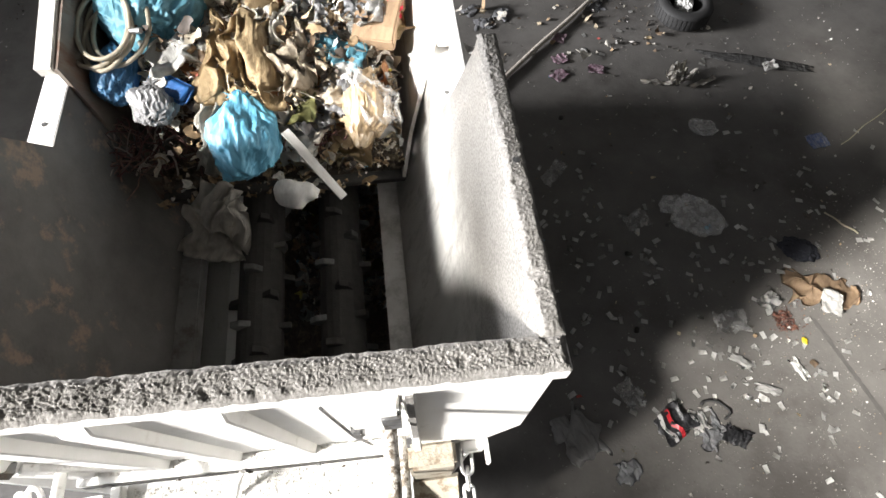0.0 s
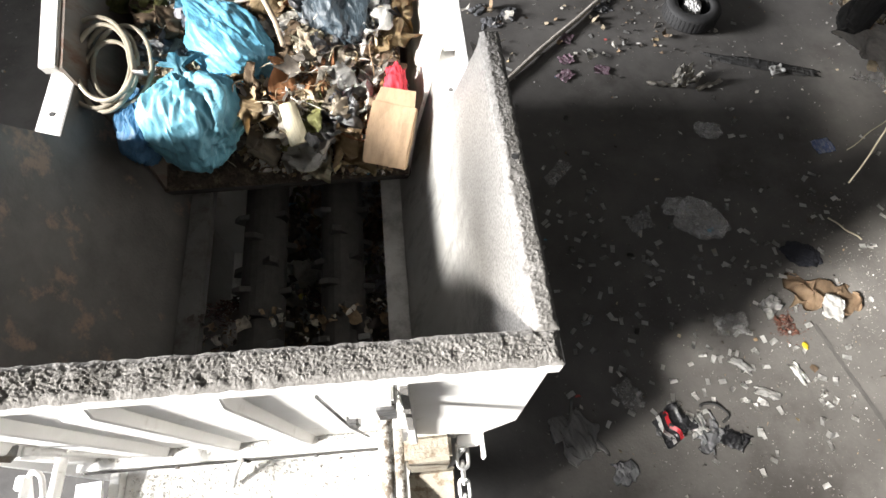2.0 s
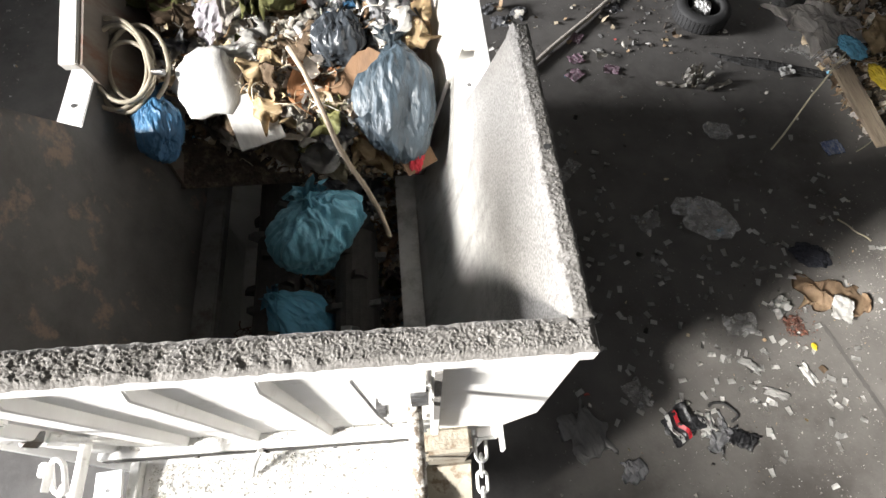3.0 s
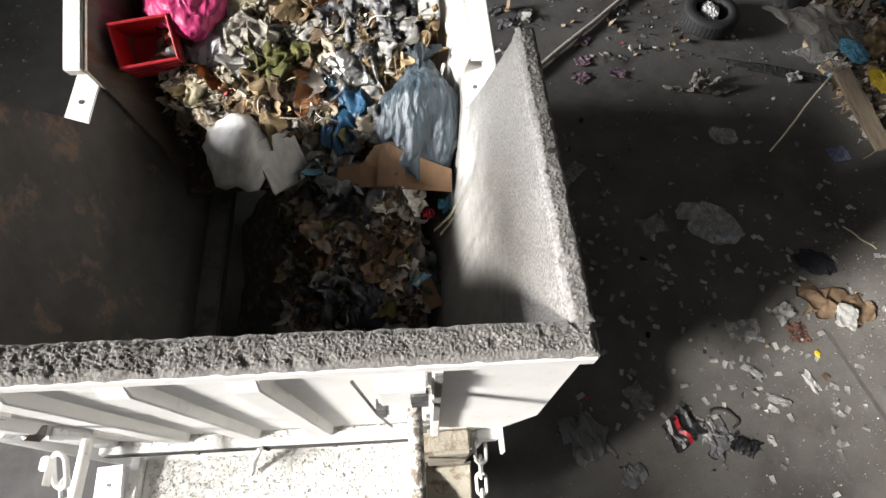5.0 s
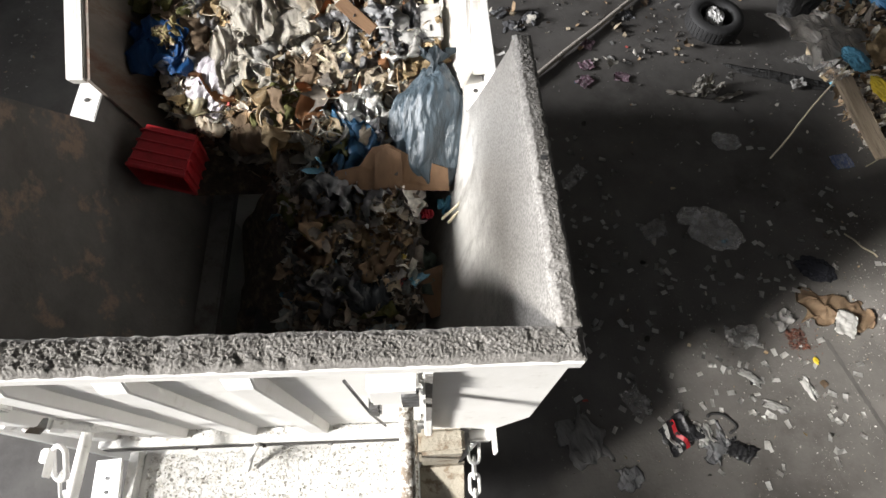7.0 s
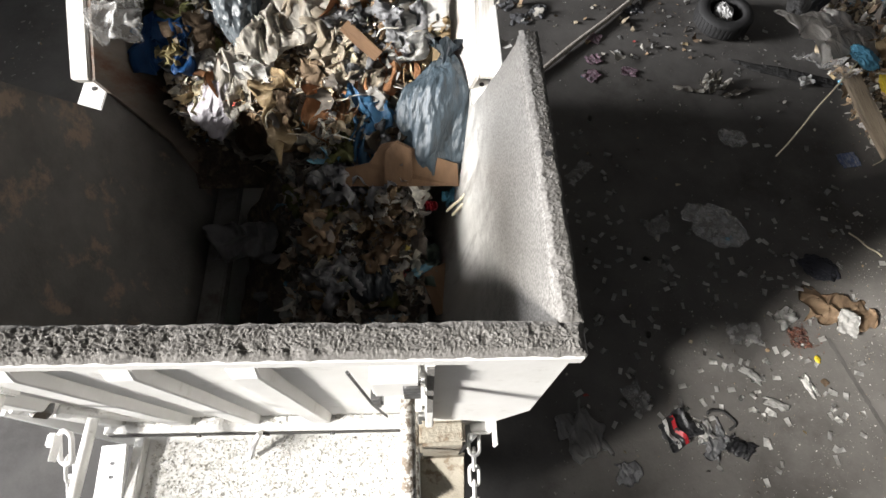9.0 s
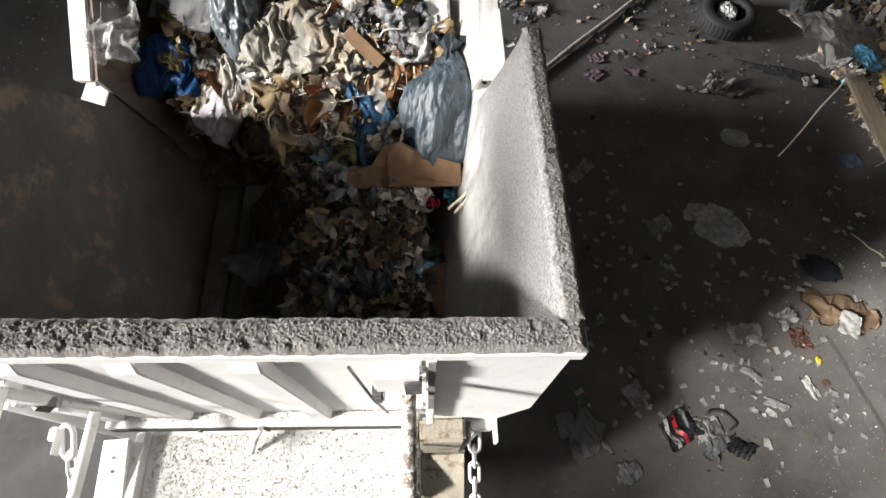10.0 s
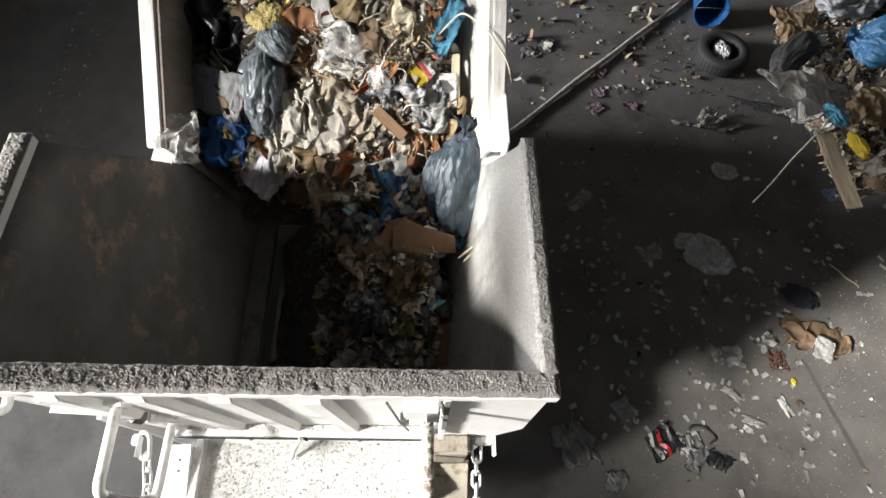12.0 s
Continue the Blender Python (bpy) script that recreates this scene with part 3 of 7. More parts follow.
def scatter(name, n, x0, x1, y0, y1, zf, smin, smax, mat, seed, label, category, tilt=0.9, cells=2, bend=0.5, low=-9.0):
    """Loose bent flakes over a surface, joined in one mesh."""
    rng = np.random.default_rng(seed)
    g = np.linspace(-1, 1, cells + 1)
    gx, gy = (a.ravel() for a in np.meshgrid(g, g))
    k = len(gx)
    px, py = rng.uniform(x0, x1, n), rng.uniform(y0, y1, n)
    ok = np.array([zf(a, c) > low for a, c in zip(px, py)])
    px, py = px[ok], py[ok]
    n = len(px)
    size = smin * (smax / smin) ** (rng.random(n) ** 2.2)
    asp = rng.uniform(0.16, 1.0, n)
    if cells > 2:
        # corners drawn in, an outline that swells and narrows, two crossing folds and a little crumple
        far, ang = np.hypot(gx, gy), np.arctan2(gy, gx)
        draw = 1 - 0.16 * far[None] ** 2 * rng.uniform(0.2, 1.0, (n, 1)) + 0.16 * far[None] * np.sin(ang[None] * rng.integers(2, 5, (n, 1)) + rng.uniform(0, 6.283, (n, 1)))
        fold = np.zeros((n, k))
        for q in range(3):
            th, fr, ph = rng.uniform(0, 3.1416, (n, 1)), rng.uniform(1.6, 4.2, (n, 1)), rng.uniform(0, 6.283, (n, 1))
            fold += (0.5 - np.abs(np.sin((gx[None] * np.cos(th) + gy[None] * np.sin(th)) * fr * 0.8 + ph))) * (0.32, 0.22, 0.15)[q]
        fold += rng.normal(0, 0.06, (n, k))
        loc = np.stack([gx[None] * draw * size[:, None], gy[None] * draw * (size * asp)[:, None], fold * bend * size[:, None]], -1)
        loc += rng.normal(0, 0.045, loc.shape) * size[:, None, None]
    else:
        loc = np.stack([gx[None] * size[:, None], gy[None] * (size * asp)[:, None], rng.normal(0, 1, (n, k)) * bend * size[:, None] * 0.5], -1)
        loc += rng.normal(0, 0.12, loc.shape) * size[:, None, None]
    curl = rng.normal(0, 0.5, (n, 1)) * bend
    loc[..., 2] += curl * (loc[..., 0] ** 2) / size[:, None] + rng.normal(0, 0.35, (n, 1)) * bend * loc[..., 0] * loc[..., 1] / size[:, None]
    yaw, pit, rol = rng.uniform(0, 6.283, n), rng.normal(0, tilt, n), rng.normal(0, tilt, n)
    cy, sy, cp, sp, cr, sr = np.cos(yaw), np.sin(yaw), np.cos(pit), np.sin(pit), np.cos(rol), np.sin(rol)
    R = np.stack([np.stack([cy * cp, cy * sp * sr - sy * cr, cy * sp * cr + sy * sr], -1), np.stack([sy * cp, sy * sp * sr + cy * cr, sy * sp * cr - cy * sr], -1), np.stack([-sp, cp * sr, cp * cr], -1)], 1)
    co = np.einsum("nij,nkj->nki", R, loc)
    pz = np.array([zf(a, c) for a, c in zip(px, py)]) + size * 0.25 + rng.uniform(0, 0.6, n) * size
    co += np.stack([px, py, pz], -1)[:, None]
    faces = []
    for i in range(cells):
        for j in range(cells):
            q = i * (cells + 1) + j
            faces.append((q, q + 1, q + cells + 2, q + cells + 1))
    faces = (np.array(faces)[None] + (np.arange(n) * k)[:, None, None]).reshape(-1, 4)
    me = bpy.data.meshes.new(name)
    me.from_pydata(co.reshape(-1, 3).tolist(), [], faces.tolist())
    me.materials.append(mat)
    if cells > 2:
        me.polygons.foreach_set("use_smooth", [True] * len(me.polygons))
    ob = new(name, me)
    return tagged(ob, label, category, kind="stuff")


CRUMBS = island_material("debris_crumbs", [(0, (0.74, 0.72, 0.67)), (0.4, (0.62, 0.59, 0.53)), (0.75, (0.80, 0.79, 0.76)), (0.97, (0.22, 0.19, 0.16))])
scatter("platform_crumbs", 5200, -1.48, -0.44, -0.23, 0.05, lambda x, y: 2.199, 0.002, 0.006, CRUMBS, 5, "pale crumbs of debris strewn over the platform", "debris", 0.3)

scatter("ledge_crumbs", 500, -1.60, -0.42, 0.085, 0.135, lambda x, y: 2.35, 0.002, 0.007, CRUMBS, 6, "pale crumbs of debris lying on the wall's ledge", "debris", 0.3)

# ---------------------------------------------------------------- refuse
def film(name, c, rough=0.45, spots=None, bump=0.42, bscale=42.0):
    d = tuple(v * 0.55 for v in c)
    return material(name, [d, c], rough, scale=9, spots=spots or tuple(v * 0.45 for v in c), spot_scale=9, spot_range=(0.56, 0.76), bump=bump, bump_scale=bscale, bump_dist=0.008, stretch=(2.0, 0.7, 2.0), creases=0.026 if bump > 0.4 else 0.0, crease_scale=7.5)


GREY_FILM = film("grey_blue_film", (0.046, 0.067, 0.084), 0.45, bump=0.9, bscale=36)
TURQ_FILM = film("turquoise_film", (0.16, 0.42, 0.54))
SKY_FILM = film("light_blue_film", (0.15, 0.46, 0.66))
BLUE_FILM = film("blue_film", (0.02, 0.11, 0.33))
MIDBLUE_FILM = film("mid_blue_film", (0.06, 0.19, 0.36))
PINK_FILM = film("pink_film", (0.62, 0.05, 0.20))
RED_PLASTIC = film("red_plastic", (0.55, 0.03, 0.04), 0.4, bump=0.15)
RED_CLOTH = film("red_cloth", (0.60, 0.03, 0.05), 0.8)
DARK_FILM = film("dark_grey_film", (0.045, 0.052, 0.06), 0.22)
WHITE_FILM = film("white_film", (0.76, 0.75, 0.72), 0.4, spots=(0.5, 0.48, 0.44))
RUST_PAPER = film("orange_brown_paper", (0.42, 0.20, 0.09), 0.8)
OLIVE = film("wilted_green", (0.20, 0.20, 0.07), 0.8, spots=(0.34, 0.28, 0.10))
SLATE_FILM = film("slate_film", (0.12, 0.14, 0.155), 0.33)
PALE_FILM = film("pale_grey_film", (0.34, 0.34, 0.35))
GREY_WHITE_FILM = film("grey_white_film", (0.52, 0.51, 0.49), 0.6)
WHITE_FOAM = film("white_foam", (0.78, 0.77, 0.74), 0.8, spots=(0.45, 0.42, 0.36), bump=0.3, bscale=60)
WHITE_CLOTH = film("white_cloth", (0.70, 0.66, 0.59), 0.85, spots=(0.40, 0.32, 0.22))
BEIGE = film("beige_cloth", (0.60, 0.52, 0.41), 0.85, spots=(0.30, 0.21, 0.13))
MUD = film("soiled_cloth", (0.24, 0.17, 0.11), 0.9, spots=(0.09, 0.07, 0.05))
TAN = film("tan_paper", (0.50, 0.37, 0.21), 0.85, spots=(0.62, 0.52, 0.38))
CARD = film("cardboard", (0.40, 0.275, 0.17), 0.85, spots=(0.25, 0.165, 0.10), bump=0.3, bscale=30)
DARK_CARD = film("dark_cardboard", (0.215, 0.125, 0.068), 0.85, spots=(0.12, 0.072, 0.042), bump=0.3, bscale=30)
CREAM = film("cream_board", (0.68, 0.62, 0.45), 0.7, bump=0.1)
YELLOW = film("yellow_foam", (0.52, 0.42, 0.17), 0.9, spots=(0.34, 0.26, 0.11), bump=0.9, bscale=70)
HOSE = film("cream_hose_rubber", (0.44, 0.39, 0.30), 0.6, bump=0.1)
WOOD = material("weathered_wood", [(0.22, 0.17, 0.12), (0.38, 0.31, 0.23)], 0.8, scale=5, spots=(0.14, 0.11, 0.08), spot_scale=8, stretch=(6, 0.5, 6), bump=0.4)
PALE_WOOD = material("bleached_wood", [(0.36, 0.32, 0.27), (0.54, 0.50, 0.44)], 0.85, scale=5, spots=(0.24, 0.20, 0.16), spot_scale=9, stretch=(6, 0.6, 6), bump=0.4)
WHITE_PLASTIC = film("white_plastic", (0.78, 0.77, 0.74), 0.4, bump=0.05)
BROWN_FILM = film("brown_clear_film", (0.45, 0.33, 0.20), 0.25)
BLACK = film("black_rubber", (0.035, 0.034, 0.033), 0.75, bump=0.3, bscale=60)
SILVER = material("crumpled_foil", [(0.55, 0.55, 0.54), (0.75, 0.75, 0.74)], 0.3, metal=0.85, scale=9, bump=0.6, bump_scale=40, creases=0.02, crease_scale=8)
YELLOW_PLASTIC = film("yellow_plastic", (0.75, 0.55, 0.03), 0.5)
clear = bpy.data.materials.new("clear_film")
clear.use_nodes = True
cn, cl = clear.node_tree.nodes, clear.node_tree.links
cb = cn["Principled BSDF"]
cb.inputs["Base Color"].default_value, cb.inputs["Roughness"].default_value = (0.75, 0.74, 0.72, 1), 0.25
tr, mxs, nz, rg = cn.new("ShaderNodeBsdfTransparent"), cn.new("ShaderNodeMixShader"), cn.new("ShaderNodeTexNoise"), cn.new("ShaderNodeMapRange")
nz.inputs["Scale"].default_value, nz.inputs["Detail"].default_value = 18, 5
rg.inputs["From Min"].default_value, rg.inputs["From Max"].default_value = 0.35, 0.7
rg.inputs["To Min"].default_value, rg.inputs["To Max"].default_value = 0.12, 0.5
ctc = cn.new("ShaderNodeTexCoord")
cl.new(ctc.outputs["Object"], nz.inputs["Vector"])
cl.new(nz.outputs["Fac"], rg.inputs["Value"])
cl.new(rg.outputs["Result"], mxs.inputs["Fac"])
cl.new(tr.outputs["BSDF"], mxs.inputs[1])
cl.new(cb.outputs["BSDF"], mxs.inputs[2])
cl.new(mxs.outputs["Shader"], cn["Material Output"].inputs["Surface"])
CLEAR = clear


def ridged(p, octaves=4):
    s, a, f = 0.0, 1.0, 1.0
    for _ in range(octaves):
        s += a * (0.5 - abs(noise.noise(p * f)))
        a, f = a * 0.55, f * 2.1
    return s


def bag(name, size, mat, label, seed, pleats=11, category="bag", sub=4, crush=0.22, tail=True):
    """A filled plastic bag, gathered in pleats to a knot at its +y end."""
    top = empty(name)
    tagged(top, label, category)
    b = bmesh.new()
    bmesh.ops.create_icosphere(b, subdivisions=sub + 2, radius=1.0)
    off = Vector((seed * 3.1, seed * 1.7, seed))
    for v in b.verts:
        d = v.co.normalized()
        g = (d.y + 1) / 2
        phi = math.atan2(d.z, d.x)
        # slack film: broad dents, sharp creases, and streaks that run to the neck
        r = 1 + 0.30 * noise.noise(d * 1.1 + off) + crush * 0.9 * (ridged(Vector((d.x * 1.5, d.y * 0.8, d.z * 1.5)) + off, 2) - 0.3)
        bent = Vector((noise.noise(d * 2.2 + off), noise.noise(d * 2.2 - off), noise.noise(d * 2.2 + off * 3))) * 0.22
        st = Vector(((d.x + bent.x) * pleats * 0.36, d.y * 0.55 + bent.y * 0.9, (d.z + bent.z) * pleats * 0.36)) + off
        r += (0.075 + 0.075 * g) * (0.28 - abs(noise.noise(st))) * 1.5 + 0.075 * (0.25 - abs(noise.noise(st * 2.2))) + 0.03 * (0.25 - abs(noise.noise(st * 4.6)))
        neck = 1 - 0.5 * max(0, g - 0.7) / 0.3
        v.co = Vector((d.x * r * neck * size[0] / 1.9, d.y * r * size[1] / 1.95, max(d.z * r * neck, -0.6) * size[2] / 1.9))
    part("bag_body", b, mat, top, smooth=True)
    if tail:
        b = bmesh.new()
        n = 26
        ring0, ring1, ring2 = [], [], []
        y0 = size[1] * 0.40
        for i in range(n):
            a = 2 * math.pi * i / n
            w = 1 + 0.35 * math.sin(a * 7 + seed) + 0.25 * noise.noise(Vector((a * 2, seed, 0)))
            ring0.append(b.verts.new((0.10 * size[0] * math.cos(a) * w, y0, 0.12 * size[2] * math.sin(a) * w)))
            ring1.append(b.verts.new((0.06 * size[0] * math.cos(a), y0 + 0.10 * size[1], 0.07 * size[2] * math.sin(a))))
            ring2.append(b.verts.new((0.22 * size[0] * math.cos(a) * w, y0 + (0.2 + 0.04 * math.sin(a * 5)) * size[1], 0.14 * size[2] * math.sin(a) * w)))
        for i in range(n):
            j = (i + 1) % n
            b.faces.new((ring0[i], ring0[j], ring1[j], ring1[i]))
            b.faces.new((ring1[i], ring1[j], ring2[j], ring2[i]))
        bmesh.ops.solidify(b, geom=b.faces[:], thickness=0.003)
        part("knot", b, mat, top, smooth=True)
    return top


def rag(name, size, mat, label, seed, category="rag", freq=1.9, amp=0.6, sub=5):
    """Cloth or paper crushed into deep folds."""
    b = bmesh.new()
    bmesh.ops.create_icosphere(b, subdivisions=sub, radius=1.0)
    off = Vector((seed * 2.3, seed, seed * 1.3))
    for v in b.verts:
        d = v.co.normalized()
        w = d + 0.35 * Vector((noise.noise(d * 1.4 + off), noise.noise(d * 1.4 - off), noise.noise(d * 1.4 + off * 2)))
        r = 0.85 + min(amp, 0.6) * 0.75 * (ridged(Vector((w.x * freq * 1.5, w.y * freq * 0.8, w.z * freq * 1.5)) + off, 3) - 0.35) + 0.35 * noise.noise(d * 1.5 + off)
        v.co = Vector((d.x * r * size[0] / 1.6, d.y * r * size[1] / 1.6, max(d.z * r, -0.5) * size[2] / 1.6))
    return tagged(part(name, b, mat, smooth=True), label, category)


def sheet(name, w, h, mat, label, seed, category="sheet", amp=0.03, n=20, thick=0.003, ragged=0.12, crease=0.0, hole=False, freq=5.0):
    """A crumpled sheet with an uneven outline."""
    b = bmesh.new()
    off = Vector((seed * 1.9, seed * 0.7, seed))
    g = []
    for i in range(n + 1):
        row = []
        for j in range(n + 1):
            u, v = i / n * 2 - 1, j / n * 2 - 1
            e = max(abs(u), abs(v))
            p = Vector((u * w / 2, v * h / 2, 0))
            s = 1 + ragged * e * noise.noise(Vector((u, v, 0)) * 1.6 + off) * 1.6
            z = amp * (ridged(p * freq / max(w, h, 0.2) * 0.6 + off) - 0.3) * 1.8 + amp * noise.noise(p * 4 / max(w, h) + off) + crease * abs(u)
            row.append(b.verts.new((p.x * s, p.y * s, z)))
        g.append(row)
    for i in range(n):
        for j in range(n):
            if hole and ((i - n * 0.66) ** 2 * 0.5 + (j - n * 0.42) ** 2 * 2.2) < (n * 0.08) ** 2:
                continue
            b.faces.new((g[i][j], g[i + 1][j], g[i + 1][j + 1], g[i][j + 1]))
    bmesh.ops.solidify(b, geom=b.faces[:], thickness=thick)
    return tagged(part(name, b, mat, smooth=True), label, category)


def cloth(name, w, h, mat, label, seed, category="cloth", n=30, amp=0.22, thick=0.003):
    """A limp sheet gathered into deep folds that lean over one another."""
    b = bmesh.new()
    off = Vector((seed * 1.37, seed * 0.71, seed * 0.9))
    size = (w + h) / 2
    g = []
    for i in range(n + 1):
        row = []
        for j in range(n + 1):
            u, v = i / n * 2 - 1, j / n * 2 - 1
            e = max(abs(u), abs(v))
            p = Vector((u, v, 0))
            s = 1 + 0.45 * e * noise.noise(p * 1.3 + off)
            wq = p + 0.5 * Vector((noise.noise(p * 0.9 + off), noise.noise(p * 0.9 - off), 0))
            fold = 0.32 - abs(noise.noise(Vector((wq.x * 2.6, wq.y * 0.9, 0)) + off))
            fine = 0.25 - abs(noise.noise(Vector((wq.x * 4.5, wq.y * 3.2, 3)) + off))
            tiny = noise.noise(Vector((wq.x * 11, wq.y * 9, 7)) + off)
            z = size * amp * (1.7 * fold + 0.4 * fine + 0.08 * tiny + 0.7 * noise.noise(p * 0.8 + off)) - size * 0.10 * e * e
            lean = Vector((noise.noise(wq * 2.1 + off * 2), noise.noise(wq * 2.1 - off * 2), 0)) * size * 0.17
            row.append(b.verts.new(Vector((u * w / 2 * s, v * h / 2 * s, z)) + lean))
        g.append(row)
    for i in range(n):
        for j in range(n):
            b.faces.new((g[i][j], g[i + 1][j], g[i + 1][j + 1], g[i][j + 1]))
    bmesh.ops.solidify(b, geom=b.faces[:], thickness=thick)
    return tagged(part(name, b, mat, smooth=True), label, category)


def bucket(name, r, h, mat, label):
    top = empty(name)
    tagged(top, label, "bucket")
    b = bmesh.new()
    n = 32
    prof = [(0.74, -0.5), (0.78, -0.5), (1.0, 0.5), (0.965, 0.5), (0.745, -0.46), (0.0, -0.46)]
    rings = [[b.verts.new((p * r * math.cos(2 * math.pi * i / n), p * r * math.sin(2 * math.pi * i / n), z * h)) for i in range(n)] for p, z in prof[1:5]]
    for a, c in zip(rings, rings[1:]):
        for i in range(n):
            b.faces.new((a[i], a[(i + 1) % n], c[(i + 1) % n], c[i]))
    b.faces.new(rings[0][::-1])
    b.faces.new(rings[-1])
    part("bucket_body", b, mat, top, smooth=False)
    b = bmesh.new()
    tube(b, arc((0, 0, 0.48 * h), r * 1.02, 0, 2 * math.pi * 31 / 32, 31), 0.010, 8, closed=True)
    part("rim", b, mat, top, smooth=True)
    b = bmesh.new()
    tube(b, arc((0, 0, 0.42 * h), r * 1.04, 0, math.pi, 16, ((1, 0, 0), (0, 0.5, 0.85))), 0.004, 6)
    part("handle", b, STEEL, top)
    return top


def crate():
    top = empty("red_crate")
    tagged(top, "red plastic lattice crate, open and tipping over", "crate")
    w, d, h = 0.13, 0.10, 0.11
    b = bmesh.new()
    block(b, -w * 0.88, w * 0.88, -d * 0.88, d * 0.88, -h, -h + 0.006, 0.001)
    part("crate_base", b, RED_PLASTIC, top)
    for sx, sy in ((1, 0), (-1, 0), (0, 1), (0, -1)):
        b = bmesh.new()
        u = Vector((sy, sx, 0))
        n = Vector((sx, sy, 0))
        half = d if sx else w
        off = w if sx else d
        lo, hi = n * off * 0.9, n * off
        slab(b, [lo - u * half * 0.9 + Vector((0, 0, -h)), lo + u * half * 0.9 + Vector((0, 0, -h)), hi + u * half + Vector((0, 0, h)), hi - u * half + Vector((0, 0, h))], 0.006)
        side = part("crate_side", b, RED_PLASTIC, top)
        b = bmesh.new()
        for k in range(4):
            c = n * (off + 0.004) + Vector((0, 0, -h * 0.7 + k * h * 0.48))
            p = c - u * half * 0.95
            q = c + u * half * 0.95
            tube(b, [p, q], 0.006, 6)
        part("crate_rib", b, RED_PLASTIC, side)
    b = bmesh.new()
    tube(b, [(-w, -d, h), (w, -d, h), (w, d, h), (-w, d, h)], 0.011, 8, closed=True)
    part("crate_rim", b, RED_PLASTIC, top)
    return top


def bar(name, length, radius, mat, label, category="stick", bend=0.03, sides=8):
    b = bmesh.new()
    pts = [(bend * noise.noise(Vector((t * 3, length, 0))), (t - 0.5) * length, bend * noise.noise(Vector((t * 3, 7, 0)))) for t in np.linspace(0, 1, 9)]
    tube(b, pts, radius, sides)
    return tagged(part(name, b, mat, smooth=True), label, category)


def plank(name, w, l, t, mat, label, category="board"):
    b = bmesh.new()
    block(b, -w / 2, w / 2, -l / 2, l / 2, -t / 2, t / 2, min(t * 0.2, 0.003))
    bmesh.ops.subdivide_edges(b, edges=b.edges[:], cuts=3)
    for v in b.verts:
        v.co.z += 0.012 * noise.noise(v.co * 5)
        v.co.x += 0.006 * noise.noise(v.co * 12)
    return tagged(part(name, b, mat), label, category)


def hose_coil():
    top = empty("hose_coil")
    tagged(top, "coil of cream rubber hose", "hose")
    b = bmesh.new()
    pts = []
    for i in range(150):
        a = i / 150 * 2 * math.pi * 5
        r = 0.158 + 0.034 * math.sin(a * 0.37) + 0.028 * (i / 150)
        pts.append((r * 0.8 * math.cos(a) + 0.045 * math.sin(a * 0.21), r * 1.15 * math.sin(a) + 0.03 * math.sin(a * 0.33), 0.02 + 0.012 * (i // 30) + 0.01 * math.sin(a * 0.7)))
    tube(b, pts, 0.011, 8)
    part("hose", b, HOSE, top, smooth=True)
    b = bmesh.new()
    rod(b, pts[-1], (pts[-1][0] + 0.06, pts[-1][1] - 0.02, pts[-1][2] + 0.01), 0.014)
    part("coupling", b, STEEL, top)
    return top


def socket_box():
    top = empty("junction_box")
    tagged(top, "white plastic electrical box with a dark slot", "box")
    b = bmesh.new()
    block(b, -0.06, 0.06, -0.09, 0.09, -0.03, 0.03, 0.012)
    part("box_body", b, WHITE_PLASTIC, top)
    b = bmesh.new()
    block(b, -0.05, 0.05, -0.08, 0.05, 0.031, 0.037, 0.003)
    lid = part("lid", b, WHITE_PLASTIC, top)
    b = bmesh.new()
    block(b, -0.006, 0.006, -0.05, -0.02, 0.038, 0.041)
    part("slot", b, BLACK, lid)
    return top


def bottle():
    b = bmesh.new()
    n = 18
    prof = [(0.0, -0.13), (0.038, -0.13), (0.042, -0.12), (0.042, 0.05), (0.035, 0.08), (0.014, 0.11), (0.014, 0.13), (0, 0.13)]
    rings = [[b.verts.new((p * math.cos(2 * math.pi * i / n), z, 0.6 * p * math.sin(2 * math.pi * i / n))) for i in range(n)] for p, z in prof[1:-1]]
    for a, c in zip(rings, rings[1:]):
        for i in range(n):
            b.faces.new((a[i], a[(i + 1) % n], c[(i + 1) % n], c[i]))
    b.faces.new(rings[0])
    b.faces.new(rings[-1][::-1])
    return tagged(part("plastic_bottle", b, CLEAR, smooth=True), "squashed clear plastic bottle", "bottle")


def packet():
    top = empty("food_packet")
    tagged(top, "crumpled blue food packet with a white oval", "packet")
    b = bmesh.new()
    block(b, -0.13, 0.13, -0.055, 0.055, -0.02, 0.02, 0.015)
    bmesh.ops.subdivide_edges(b, edges=b.edges[:], cuts=4, use_grid_fill=True)
    for v in b.verts:
        v.co += Vector((0, 0, 0.012 * noise.noise(v.co * 16)))
    part("packet_body", b, BLUE_FILM, top, smooth=True)
    b = bmesh.new()
    bmesh.ops.create_cone(b, cap_ends=True, segments=24, radius1=0.036, radius2=0.034, depth=0.004, matrix=Matrix.Translation((-0.05, 0, 0.026)) @ Matrix.Diagonal((1.3, 0.9, 1, 1)))
    part("label_oval", b, WHITE_PLASTIC, top, "white oval label patch")
    return top


